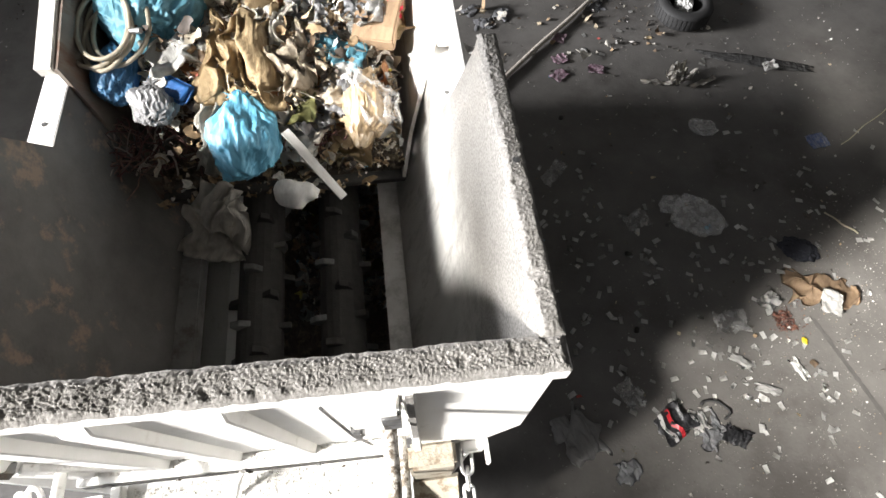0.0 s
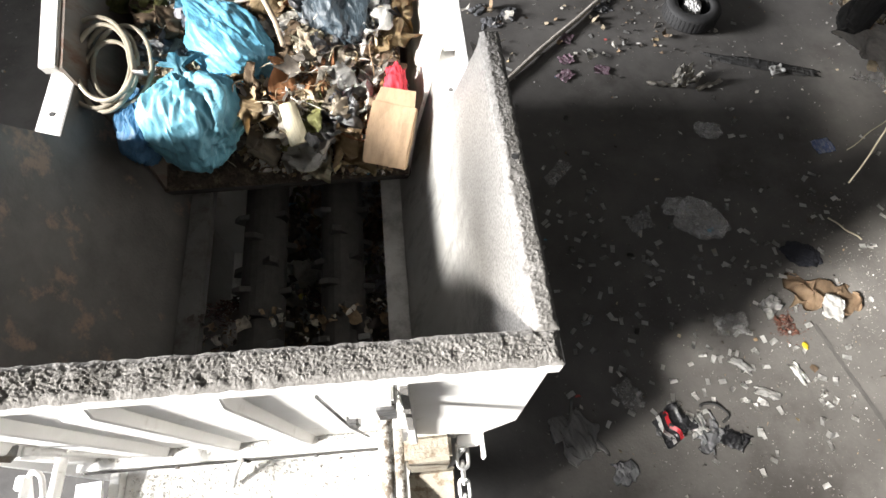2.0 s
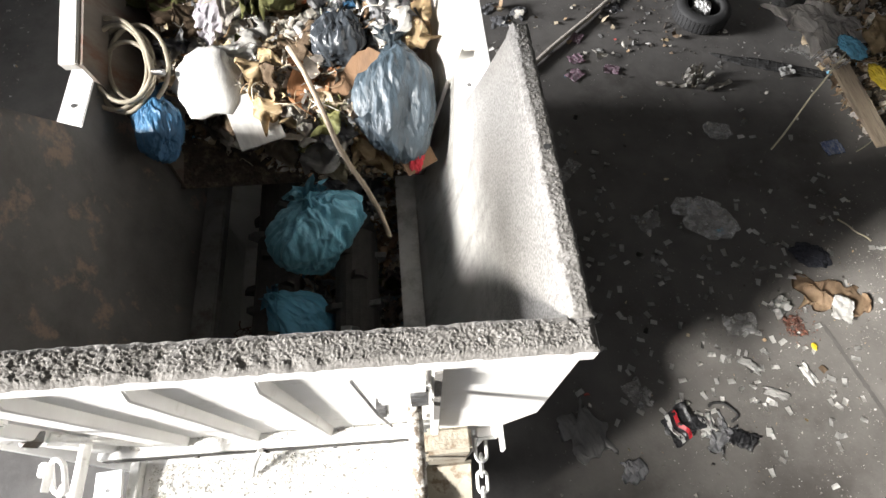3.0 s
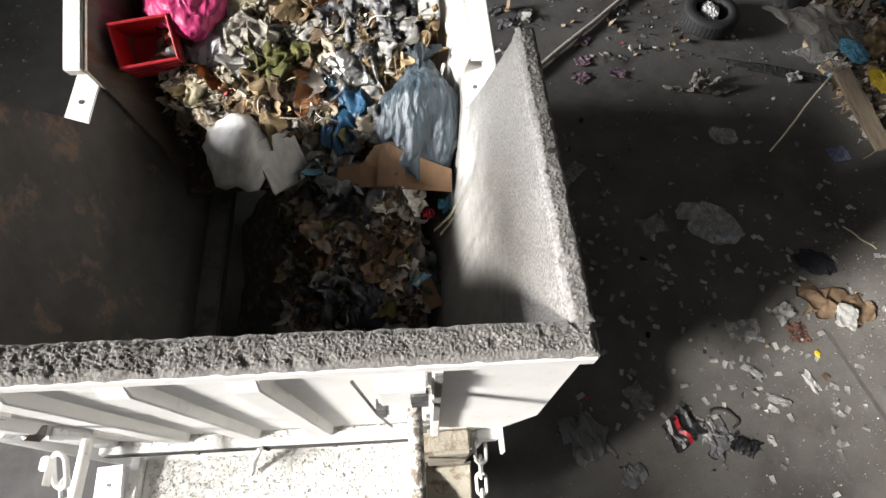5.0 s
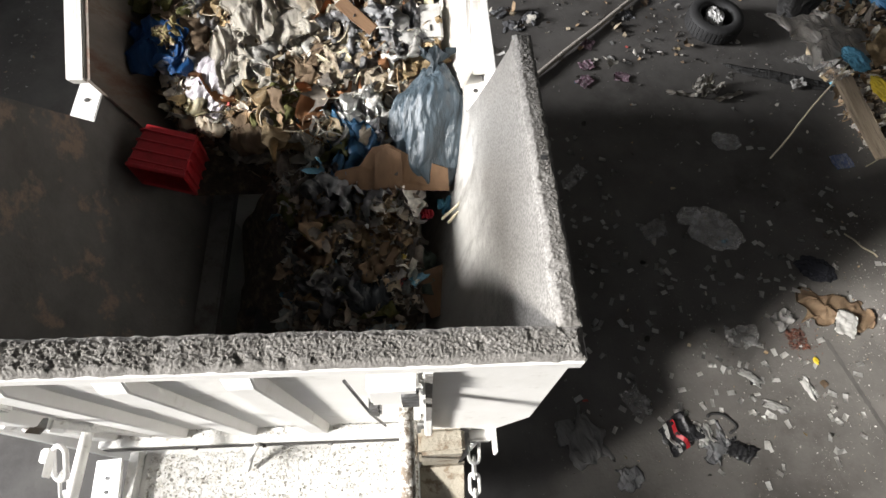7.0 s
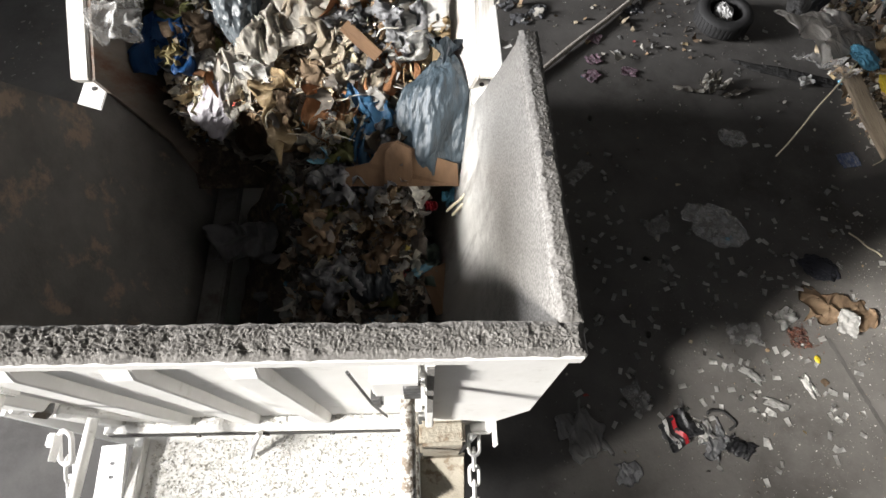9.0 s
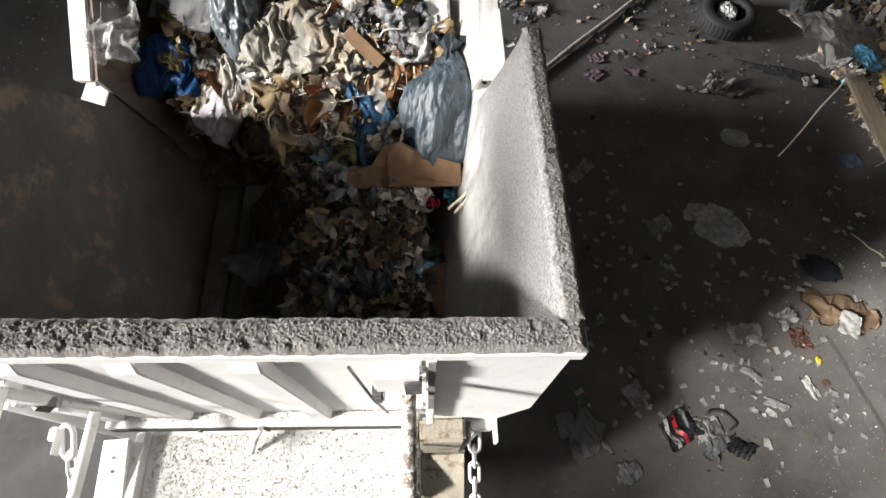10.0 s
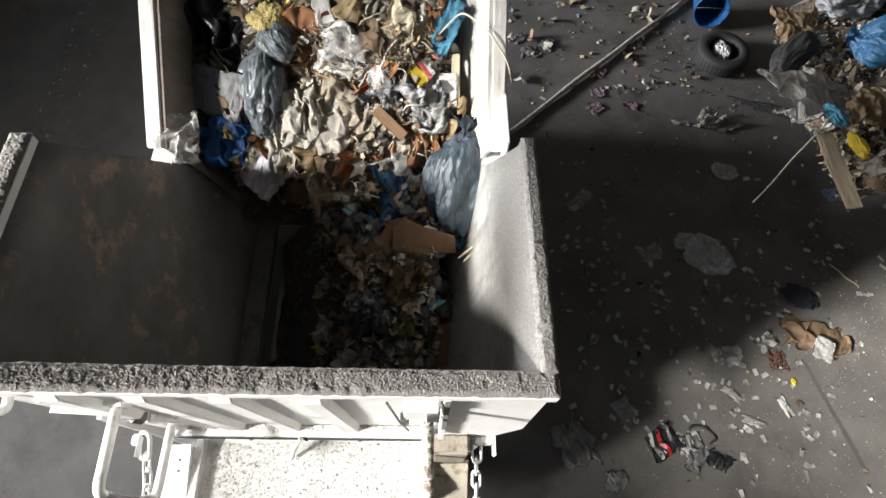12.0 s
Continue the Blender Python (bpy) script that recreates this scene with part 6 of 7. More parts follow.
for dx, mt in ((0.0, RED_PLASTIC), (-0.075, WHITE_PLASTIC)):
    b = bmesh.new()
    pts = [(dx + 0.015 * math.sin(i), -0.12 + 0.03 * i, 0) for i in range(9)]
    for p, q in zip(pts, pts[1:]):
        b.faces.new([b.verts.new((x, y, 0.05 * (ridged(Vector((x, y, 0)) * 9) - 0.2) + 0.027)) for x, y in ((p[0] - 0.017, p[1]), (p[0] + 0.017, p[1]), (q[0] + 0.017, q[1]), (q[0] - 0.017, q[1]))])
    bmesh.ops.remove_doubles(b, verts=b.verts[:], dist=0.0005)
    bmesh.ops.solidify(b, geom=b.faces[:], thickness=0.003)
    part("printed_stripe", b, mt, pk)
lay(pk, 1.72, 0.30, 25, 0.0)
lay(cloth("black_film", 0.20, 0.16, film("black_print_scrap", (0.05, 0.05, 0.054), 0.35, spots=(0.35, 0.35, 0.35)), "black and grey printed film scrap, bunched up", 82, "film", 28, 0.16), 2.20, 0.16, -35, 0.02)
lay(cloth("white_film", 0.26, 0.17, PALE_FILM, "creased pale translucent film on the floor", 111, "film", 28, 0.12), 2.03, 0.20, 40, 0.02)
b = bmesh.new()
tube(b, [(0.11 * math.cos(a) * (1 + 0.15 * math.sin(3 * a)), 0.085 * math.sin(a), 0.012 + 0.004 * math.sin(5 * a)) for a in np.linspace(-0.5, 3.0, 16)], 0.011, 7)
lay(tagged(part("rubber_strap", b, BLACK, smooth=True), "curved black rubber strap on the floor", "strap"), 2.10, 0.36, -25, 0.0)
lay(cloth("white_film", 0.13, 0.16, WHITE_FILM, "white crumpled plastic scrap on the floor", 112, "film", 24, 0.2), 1.93, 0.28, 10, 0.02)
lay(cloth("cardboard_scrap", 0.60, 0.36, CARD, "crumpled torn brown cardboard", 83, "cardboard", 30, 0.12, thick=0.006), 3.42, 1.28, -25, 0.07)
lay(sheet("white_scrap", 0.18, 0.24, PAPER, "white paper lying over cardboard", 84, "paper", 0.012), 3.42, 1.14, -30, 0.10)
RUST_DIRT = island_material("reddish_dirt", [(0, (0.14, 0.055, 0.035)), (0.5, (0.08, 0.035, 0.025)), (0.8, (0.20, 0.10, 0.06))])
scatter("rust_crumbs", 260, 2.90, 3.08, 0.96, 1.14, gz, 0.004, 0.02, RUST_DIRT, 85, "reddish brown crumbs of dirt on the floor", "dirt", 0.6, 2, 0.7)
scatter("rust_crumbs", 120, 2.82, 3.2, 0.86, 1.22, gz, 0.003, 0.009, RUST_DIRT, 86, "stray reddish crumbs on the floor", "dirt", 0.6, 2, 0.7)
lay(sheet("white_scrap", 0.2, 0.14, PAPER, "small white crumpled paper", 86, "paper", 0.03, 18, ragged=0.3), 2.90, 1.23, 30, 0.02)
lay(rag("yellow_scrap", (0.04, 0.055, 0.012), YELLOW_PLASTIC, "bright yellow plastic scrap", 87, "scrap", 1.5, 0.5, 3), 3.09, 0.85, 0, 0.01)
lay(rag("clear_bag", (0.46, 0.40, 0.05), CLEAR, "large empty clear plastic bag", 88, "bag", 1.1, 0.3), 2.58, 2.18, -35, 0.03)
lay(rag("clear_bag", (0.26, 0.16, 0.04), CLEAR, "small empty clear plastic bag", 188, "bag", 1.2, 0.3), 2.36, 2.34, 20, 0.03)
lay(sheet("clear_film", 0.26, 0.18, CLEAR, "crumpled clear film on the floor", 89, "film", 0.04), 1.95, 2.19, 10, 0.02)
lay(rag("clear_bag", (0.26, 0.20, 0.035), CLEAR, "round flattened clear film bag", 90, "bag", 1.2, 0.3), 2.99, 3.25, 160, 0.02)
lay(sheet("leaflet", 0.22, 0.18, BLUEPRINT, "blue and white printed leaflet", 91, "leaflet", 0.01, ragged=0.03), 4.16, 2.94, 8, 0.012)
for x, y, a in ((1.68, 4.39, 20), (2.06, 4.20, -15), (1.75, 4.72, 60), (1.62, 4.15, 40)):
    lay(sheet("printed_page", 0.17, 0.14, PRINT, "torn purple-printed magazine page", 92 + a, "page", 0.012, ragged=0.15), x, y, a, 0.012)
lay(sheet("paper_tag", 0.08, 0.08, PAPER, "square off-white paper tag", 93, "tag", 0.004, n=6, ragged=0.02), 1.99, 4.50, 5, 0.008)
lay(sheet("white_film", 0.26, 0.2, WHITE_CLOTH, "white film bunched into a knot", 94, "film", 0.09, 22, ragged=0.3), 2.96, 3.96, 20, 0.03)
for dx, dy, a in ((-0.28, -0.02, 80), (0.24, -0.08, 110)):
    lay(sheet("film_tail", 0.06, 0.34, WHITE_CLOTH, "twisted white film strip on the floor", 95, "film", 0.03, n=12), 2.96 + dx, 3.94 + dy, a, 0.015)
lay(sheet("leaf_film", 0.14, 0.32, CLEAR, "dirty film strip on the floor", 96, "film", 0.03), 1.27, 2.83, -45, 0.02)
lay(rag("blue_cloth", (0.30, 0.19, 0.012), film("navy_cloth", (0.032, 0.034, 0.046), 0.95), "dark navy cloth lying flat", 97, "cloth", 1.8, 0.6), 3.42, 1.72, -20, 0.015)
lay(sheet("grey_film", 0.18, 0.26, CLEAR, "grey translucent film on the floor", 98, "film", 0.04), 1.44, 0.57, 30, 0.02)
lay(sheet("grey_film", 0.3, 0.2, CLEAR, "thin translucent film on the floor", 99, "film", 0.03), 2.50, 1.10, 0, 0.02)
for x, y, a in ((2.47, 0.74, 50), (2.61, 0.48, 70), (2.95, 0.62, 20)):
    lay(cloth("twisted_paper", 0.07, 0.2, PAPER, "twisted white paper strip", int(a), "paper", 14, 0.12), x, y, a, 0.015)
for x, y, a in ((1.27, 0.0, 10), (0.9, 5.05, 0), (0.8, 5.3, 30), (1.15, 5.2, 50), (2.3, 5.2, 20)):
    lay(cloth("crumpled_film", 0.22, 0.17, PALE_FILM, "dirty grey crumpled film on the floor", int(a) + 3, "film", 18, 0.12), x, y, a, 0.02)
lay(rag("dark_cloth", (1.1, 0.13, 0.012), film("black_cloth", (0.062, 0.060, 0.057), 0.95), "long dark cloth trodden into the floor", 101, "cloth", 1.8, 0.6), 3.95, 4.12, -18, 0.01)
lay(sheet("pale_scrap", 0.16, 0.12, PAPER, "pale paper scrap on the floor", 102, "paper", 0.02), 4.05, 4.02, 10, 0.03)
b = bmesh.new()
sp = Vector((0.45, 3.66, 0.0))
se = Vector((3.15, 6.10, 0.0))
tube(b, [sp.lerp(se, t) + Vector((0.03 * noise.noise(Vector((t * 4, 0, 0))), 0, 0.03)) for t in np.linspace(0, 1, 12)], 0.028, 9)
tagged(part("wooden_stick", b, PALE_WOOD, smooth=True), "long weathered wooden stick on the floor", "stick")
lay(bar("thin_twig", 0.85, 0.006, CREAM, "thin pale twig on the floor", "twig", 0.02), 4.75, 3.07, -60, 0.02)
lay(bar("thin_twig", 0.35, 0.008, CREAM, "short pale twig on the floor", "twig", 0.02), 3.95, 1.95, 40, 0.02)



b = bmesh.new()
line = [Vector((*p, 0)) for p in ((3.26, 1.04), (3.35, 0.71), (3.43, 0.42), (3.52, 0.03))]
edge = []
for i in range(31):
    k = min(int(i / 10), 2)
    p = line[k].lerp(line[k + 1], i / 10 - k)
    w = 0.020 + 0.014 * noise.noise(Vector((i * 0.7, 2, 0)))
    edge.append([b.verts.new((p.x + d, p.y, gz(p.x + d, p.y) + 0.004)) for d in (-w, w)])
for p, q in zip(edge, edge[1:]):
    b.faces.new((p[0], p[1], q[1], q[0]))
jt = tagged(part("floor_joint", b, film("dark_joint", (0.105, 0.099, 0.091), 0.9, bump=0.3)), "dark dirt-filled joint across the floor", "joint")
tagged(jt, kind="structure")


def tyre(x, y, r, lean=0.0):
    top = empty("car_tyre")
    tagged(top, "worn black car tyre lying on the floor", "tyre")
    b = bmesh.new()
    n = 40
    prof = [(0.60, -0.09), (0.72, -0.105), (0.92, -0.10), (1.0, -0.07), (1.0, 0.07), (0.92, 0.10), (0.72, 0.105), (0.60, 0.09), (0.64, 0.0)]
    rings = [[b.verts.new((p * r * math.cos(2 * math.pi * i / n), p * r * math.sin(2 * math.pi * i / n), z)) for i in range(n)] for p, z in prof]
    for a, c in zip(rings, rings[1:] + rings[:1]):
        for i in range(n):
            b.faces.new((a[i], a[(i + 1) % n], c[(i + 1) % n], c[i]))
    part("casing", b, BLACK, top, smooth=True)
    for i in range(40):
        a = 2 * math.pi * i / 40
        b = bmesh.new()
        block(b, 0.985 * r, 1.012 * r, -0.014 * r * 3, 0.014 * r * 3, -0.065, 0.065)
        o = part("tread_block", b, BLACK, top)
        o.matrix_basis = pose(0, 0, 0, 0, 0, math.degrees(a))
    top.matrix_basis = pose(x, y, 0.10, lean, 0, 0)
    return top


tyre(3.31, 4.97, 0.325)
at(rag("stuffed_paper", (0.16, 0.26, 0.2), PAPER, "white paper stuffed in a tyre", 103, "paper", 2.0, 0.7), pose(3.31, 4.99, 0.10))
at(bucket("blue_bucket", 0.21, 0.34, BLUE_FILM, "blue plastic bucket lying on its side on the floor"), pose(3.28, 5.72, 0.20, 74, 0, -8))

# ways of the moving refuse: seconds, place, turn
PATHS = {
    "grey_bag": [(0, -0.4, 3.043, 2.852, 10, 0, 10), (1.5, -0.516, 2.644, 2.782, 14, 0, 10), (2, -0.576, 2.26, 2.696, 16, 0, 10), (2.5, -0.48, 1.939, 2.614, 18, 4, 6), (3, -0.392, 1.627, 2.523, 24, 4, 2), (4, -0.348, 1.555, 2.501, 30, 3, 0), (5, -0.307, 1.513, 2.488, 36, 4, -2), (7, -0.25, 1.505, 2.495, 38, 4, -3), (9, -0.24, 1.504, 2.508, 40, 5, -4), (10.5, -0.24, 1.505, 2.515, 42, 5, -4), (11, -0.214, 1.45, 2.484, 42, 5, -4), (11.5, -0.216, 1.466, 2.493, 42, 5, -4), (12, -0.216, 1.456, 2.488, 42, 5, -4)],
    "turq_bag": [(0, -1.477, 2.291, 2.649, 12, 0, 0), (1, -1.502, 2.127, 2.633, 14, 0, 0), (1.5, -1.356, 1.88, 2.58, 22, 0, 5), (2, -1.274, 1.628, 2.519, 38, 0, 12), (2.5, -0.979, 1.182, 2.283, 65, 5, 22), (3, -0.827, 1.09, 2.225, 80, 5, 30), (3.9, -0.75, 0.72, 1.45, 110, 10, 40), (4.8, -0.78, 0.7, 0.6, 140, 10, 50), (12, -0.78, 0.7, 0.6, 140, 10, 50)],
    "sky_bag": [(0, -1.016, 3.046, 2.852, 10, 0, 40), (1.5, -1.137, 2.377, 2.713, 12, 0, 40), (2, -1.108, 1.997, 2.622, 16, 0, 40), (2.5, -0.835, 1.529, 2.487, 34, 0, 75), (3, -1, 0.82, 1.6, 60, 0, 60), (3.8, -0.95, 0.75, 1.5, 80, 0, 20), (4.6, -0.95, 0.7, 0.55, 90, 0, 20), (12, -0.95, 0.7, 0.55, 90, 0, 20)],
    "white_foam": [(0, -1.141, 3.072, 2.852, 10, 0, 0), (1.5, -1.149, 2.711, 2.799, 12, 0, 0), (2.5, -1.204, 2.023, 2.639, 15, 0, -5), (3, -1.295, 1.762, 2.565, 22, 0, -15), (4, -1.229, 1.597, 2.516, 30, 0, -20), (5, -1.195, 1.424, 2.442, 40, 5, -30), (5.25, -1.22, 1.15, 2.0, 58, 5, -35), (5.5, -1.15, 0.9, 1.4, 70, 10, -40), (6.4, -1.1, 0.75, 0.6, 110, 20, -40), (12, -1.1, 0.75, 0.6, 110, 20, -40)],
    "white_panel": [(0, -0.98, 3.064, 2.852, 10, 0, 20), (1.5, -1.018, 2.635, 2.781, 12, 0, 20), (2.5, -1.096, 1.93, 2.61, 15, 0, 10), (3, -1.083, 1.564, 2.501, 24, 0, 20), (4, -1.019, 1.459, 2.457, 35, 5, 30), (5, -0.984, 1.371, 2.407, 45, 8, 35), (5.25, -1.04, 1.12, 2.0, 60, 8, 42), (5.5, -1.03, 0.95, 1.5, 66, 8, 45), (6.4, -1, 0.75, 0.6, 110, 20, 50), (12, -1, 0.75, 0.6, 110, 20, 50)],
    "tan_cloth": [(0, -1.017, 1.93, 2.65, 14, 0, 0), (0.5, -1.026, 1.87, 2.64, 16, 0, 0), (1, -0.992, 1.62, 2.56, 28, 0, -5), (1.5, -0.864, 1.307, 2.348, 55, 0, -10), (1.85, -0.85, 0.78, 1.3, 90, 0, -20), (3, -0.85, 0.7, 0.55, 120, 0, -20), (12, -0.85, 0.7, 0.55, 120, 0, -20)],
    "carton": [(0, -0.33, 2.132, 2.616, 14, 0, -15), (0.5, -0.326, 2.04, 2.603, 16, 0, -15), (1, -0.296, 1.906, 2.58, 18, 0, -18), (1.5, -0.296, 1.72, 2.538, 24, 4, -18), (2, -0.344, 1.481, 2.456, 38, 5, -15), (2.35, -0.5, 0.85, 1.55, 80, 5, -10), (3.2, -0.6, 0.7, 0.55, 130, 8, 0), (12, -0.6, 0.7, 0.55, 130, 8, 0)],
    "red_cloth": [(0, -0.24, 2.257, 2.643, 14, 0, 0), (1, -0.24, 2.013, 2.608, 16, 0, 0), (1.5, -0.243, 1.851, 2.574, 20, 0, 0), (2, -0.294, 1.697, 2.535, 26, 0, 0), (2.5, -0.24, 1.588, 2.509, 34, 0, 0), (3.2, -0.363, 1.314, 2.362, 50, 0, 0), (4.2, -0.5, 0.72, 1.5, 80, 0, 0), (5, -0.55, 0.7, 0.5, 100, 0, 0), (12, -0.55, 0.7, 0.5, 100, 0, 0)],
    "hose": [(0, -1.61, 2.083, 2.674, 12, -10, 0), (1, -1.61, 1.922, 2.653, 14, -10, 0), (1.5, -1.61, 1.837, 2.639, 16, -8, 0), (2.5, -1.66, 1.85, 2.606, 18, -6, 4), (3, -1.66, 1.814, 2.602, 20, -6, 6), (4, -1.66, 1.592, 2.515, 34, -8, 12), (4.6, -1.3, 0.95, 1.75, 60, -15, 20), (5.1, -1.2, 0.8, 1, 90, -15, 30), (6.6, -1.2, 0.75, 0.5, 100, -15, 30), (12, -1.2, 0.75, 0.5, 100, -15, 30)],
    "blue_bag_small": [(0, -1.63, 1.948, 2.578, 14, 0, 0), (1, -1.616, 1.727, 2.536, 20, 0, 0), (1.5, -1.549, 1.604, 2.506, 24, 0, 5), (2.5, -1.522, 1.58, 2.504, 24, 0, 5), (3, -1.532, 1.561, 2.501, 26, 0, 5), (4, -1.512, 1.365, 2.399, 50, 0, 10), (4.8, -1.2, 0.8, 1.6, 80, 0, 10), (5.6, -1.15, 0.75, 0.55, 100, 0, 10), (12, -1.15, 0.75, 0.55, 100, 0, 10)],
    "long_stick": [(0, -1.038, 3.062, 2.852, 12, 0, 20), (1.5, -1.01, 2.701, 2.916, 14, 0, 22), (2.5, -0.865, 1.792, 2.688, 18, 0, 22), (3, -0.667, 1.373, 2.516, 30, 0, 28), (3.6, -0.644, 1.153, 2.388, 45, 0, 30), (4.4, -0.6, 0.8, 1.6, 65, 0, 30), (5.2, -0.6, 0.75, 0.6, 80, 0, 30), (12, -0.6, 0.75, 0.6, 80, 0, 30)],
    "pink_bag": [(0, -1.48, 3.136, 2.852, 10, 0, 0), (3, -1.597, 2.896, 2.933, 14, 0, 0), (4.2, -1.533, 2.35, 2.798, 18, 0, 0), (5, -1.405, 2.103, 2.729, 24, 0, 0), (5.5, -1.418, 1.979, 2.69, 26, 0, 5), (6, -1.393, 1.758, 2.603, 34, 0, 15), (6.25, -1.3, 1.1, 1.9, 60, 0, 30), (6.5, -1.15, 0.8, 1.15, 90, 0, 40), (7, -1.2, 0.75, 0.5, 120, 0, 40), (12, -1.2, 0.75, 0.5, 120, 0, 40)],
    "red_bucket": [(0, -1.5, 3.12, 2.852, 20, 0, 0), (3, -1.66, 2.772, 2.893, 22, 0, 0), (4.2, -1.616, 2.213, 2.746, 26, 0, 0), (5, -1.589, 1.902, 2.649, 34, 0, 12), (5.5, -1.567, 1.793, 2.611, 34, 0, 15), (6, -1.618, 1.687, 2.573, 32, 0, 12), (6.5, -1.564, 1.519, 2.499, 70, 5, -5), (7, -1.527, 1.387, 2.429, 98, 8, -12), (7.2, -1.513, 1.328, 2.394, 104, 8, -14), (7.9, -1.25, 0.85, 1.75, 130, 0, -20), (8.6, -1.2, 0.78, 0.6, 150, 0, -20), (12, -1.2, 0.78, 0.6, 150, 0, -20)],
    "card_sheet": [(0, -0.4, 3.076, 2.852, 10, 0, 0), (2, -0.424, 2.38, 2.73, 14, 0, 0), (3, -0.485, 1.703, 2.548, 24, 0, -4), (4, -0.447, 1.389, 2.449, 34, 0, -4), (5, -0.439, 1.264, 2.378, 40, 0, -8), (6, -0.469, 1.272, 2.382, 40, 0, -6), (7, -0.454, 1.261, 2.384, 40, 0, -4), (9, -0.43, 1.245, 2.378, 41, 0, -2), (10, -0.426, 1.227, 2.371, 42, 0, 0), (10.5, -0.441, 1.224, 2.366, 42, 0, 0), (11, -0.442, 1.158, 2.326, 42, 0, 0), (11.5, -0.478, 1.163, 2.325, 44, 0, 0), (12, -0.51, 1.126, 2.306, 46, 0, 0)],
    "card_square": [(0, -0.4, 3.031, 2.852, 10, 0, 30), (2, -0.287, 2.245, 2.691, 14, 0, 30), (3, -0.325, 1.407, 2.418, 40, 0, 30), (4, -0.371, 0.93, 2.129, 30, 0, 28), (4.8, -0.409, 0.772, 2.037, 20, 0, 25), (5, -0.357, 0.802, 2.055, 18, 0, 22), (5.5, -0.292, 0.819, 2.065, 16, 0, 20), (7, -0.248, 0.795, 2.051, 16, 0, 20), (9, -0.235, 0.774, 2.043, 16, 0, 20), (10.5, -0.243, 0.759, 2.034, 16, 0, 18), (11, -0.224, 0.73, 2.013, 16, 0, 18), (12, -0.279, 0.633, 1.95, 16, 0, 18)],
    "blue_bag_left": [(0, -1.427, 3.225, 2.852, 10, 0, 0), (4, -1.516, 2.678, 2.91, 18, 0, 0), (5.5, -1.568, 2.2, 2.784, 24, 0, 0), (6.5, -1.525, 1.952, 2.702, 28, 0, 0), (7, -1.572, 1.89, 2.683, 30, 0, 0), (9, -1.58, 1.821, 2.691, 32, 0, 0), (9.5, -1.575, 1.755, 2.661, 33, 0, 0), (10.5, -1.581, 1.68, 2.626, 34, 0, 5), (11, -1.542, 1.663, 2.623, 36, 0, 5), (11.5, -1.552, 1.657, 2.622, 40, 0, 8), (12, -1.541, 1.625, 2.604, 46, 0, 10)],
    "white_cloth": [(0, -0.689, 3.195, 2.852, 10, 0, 0), (5, -0.996, 2.444, 2.866, 20, 0, 0), (6.5, -0.987, 2.112, 2.78, 26, 0, 0), (7, -0.935, 2.037, 2.756, 28, 0, 0), (9, -0.989, 1.919, 2.751, 32, 0, 0), (9.5, -0.974, 1.829, 2.704, 33, 0, 0), (10.5, -0.976, 1.762, 2.682, 34, 0, 0), (11, -0.964, 1.724, 2.66, 35, 0, 0), (11.5, -0.976, 1.707, 2.656, 36, 0, 0), (12, -1.004, 1.696, 2.65, 37, 0, 0)],
    "dark_bag": [(0, -1.043, 3.297, 2.852, 10, 0, 0), (6, -1.243, 2.682, 3.018, 24, 0, 10), (8, -1.238, 2.174, 2.863, 28, 0, 10), (9.5, -1.195, 1.975, 2.794, 32, 0, 8), (10.5, -1.27, 1.92, 2.783, 34, 0, 6), (11, -1.284, 1.905, 2.78, 35, 0, 4), (11.5, -1.307, 1.919, 2.794, 36, 0, 2), (12, -1.314, 1.872, 2.772, 36, 0, 0)],
    "white_box": [(0, -0.4, 3.074, 2.852, 10, 0, 5), (3, -0.24, 2.529, 2.814, 18, 0, 5), (5, -0.24, 2.076, 2.718, 22, 0, 5), (5.5, -0.24, 2.034, 2.712, 24, 0, 5), (7, -0.24, 1.954, 2.718, 28, 0, 3), (9, -0.245, 1.934, 2.76, 31, 0, 3), (10.5, -0.26, 1.887, 2.762, 34, 0, 3), (11, -0.247, 1.867, 2.753, 34, 0, 3), (11.5, -0.266, 1.872, 2.764, 35, 0, 3), (12, -0.287, 1.871, 2.769, 35, 0, 3)],
    "cream_board": [(0, -0.4, 3.073, 2.852, 10, 0, 3), (3, -0.24, 2.525, 2.813, 18, 0, 3), (5, -0.24, 2.087, 2.723, 22, 0, 3), (5.5, -0.24, 2.045, 2.717, 24, 0, 3), (7, -0.24, 1.986, 2.73, 28, 0, 2), (9, -0.24, 1.951, 2.768, 31, 0, 2), (10.5, -0.24, 1.91, 2.777, 34, 0, 2), (11, -0.24, 1.888, 2.771, 34, 0, 2), (11.5, -0.24, 1.908, 2.79, 35, 0, 2), (12, -0.24, 1.911, 2.795, 35, 0, 2)],
    "yellow_sponge": [(0, -0.702, 3.392, 2.852, 10, 0, 0), (8, -1.086, 2.577, 3.079, 28, 0, 0), (10.5, -1.16, 2.199, 2.959, 33, 0, 0), (11.5, -1.24, 2.166, 2.957, 35, 0, 0), (12, -1.281, 2.156, 2.963, 36, 0, 0)],
    "blue_film": [(0, -0.4, 3.355, 2.852, 10, 0, 0), (8, -0.24, 2.433, 3.001, 28, 0, -30), (10.5, -0.257, 2.158, 2.934, 33, 0, -30), (11.5, -0.287, 2.137, 2.94, 35, 0, -30), (12, -0.29, 2.152, 2.957, 36, 0, -30)],
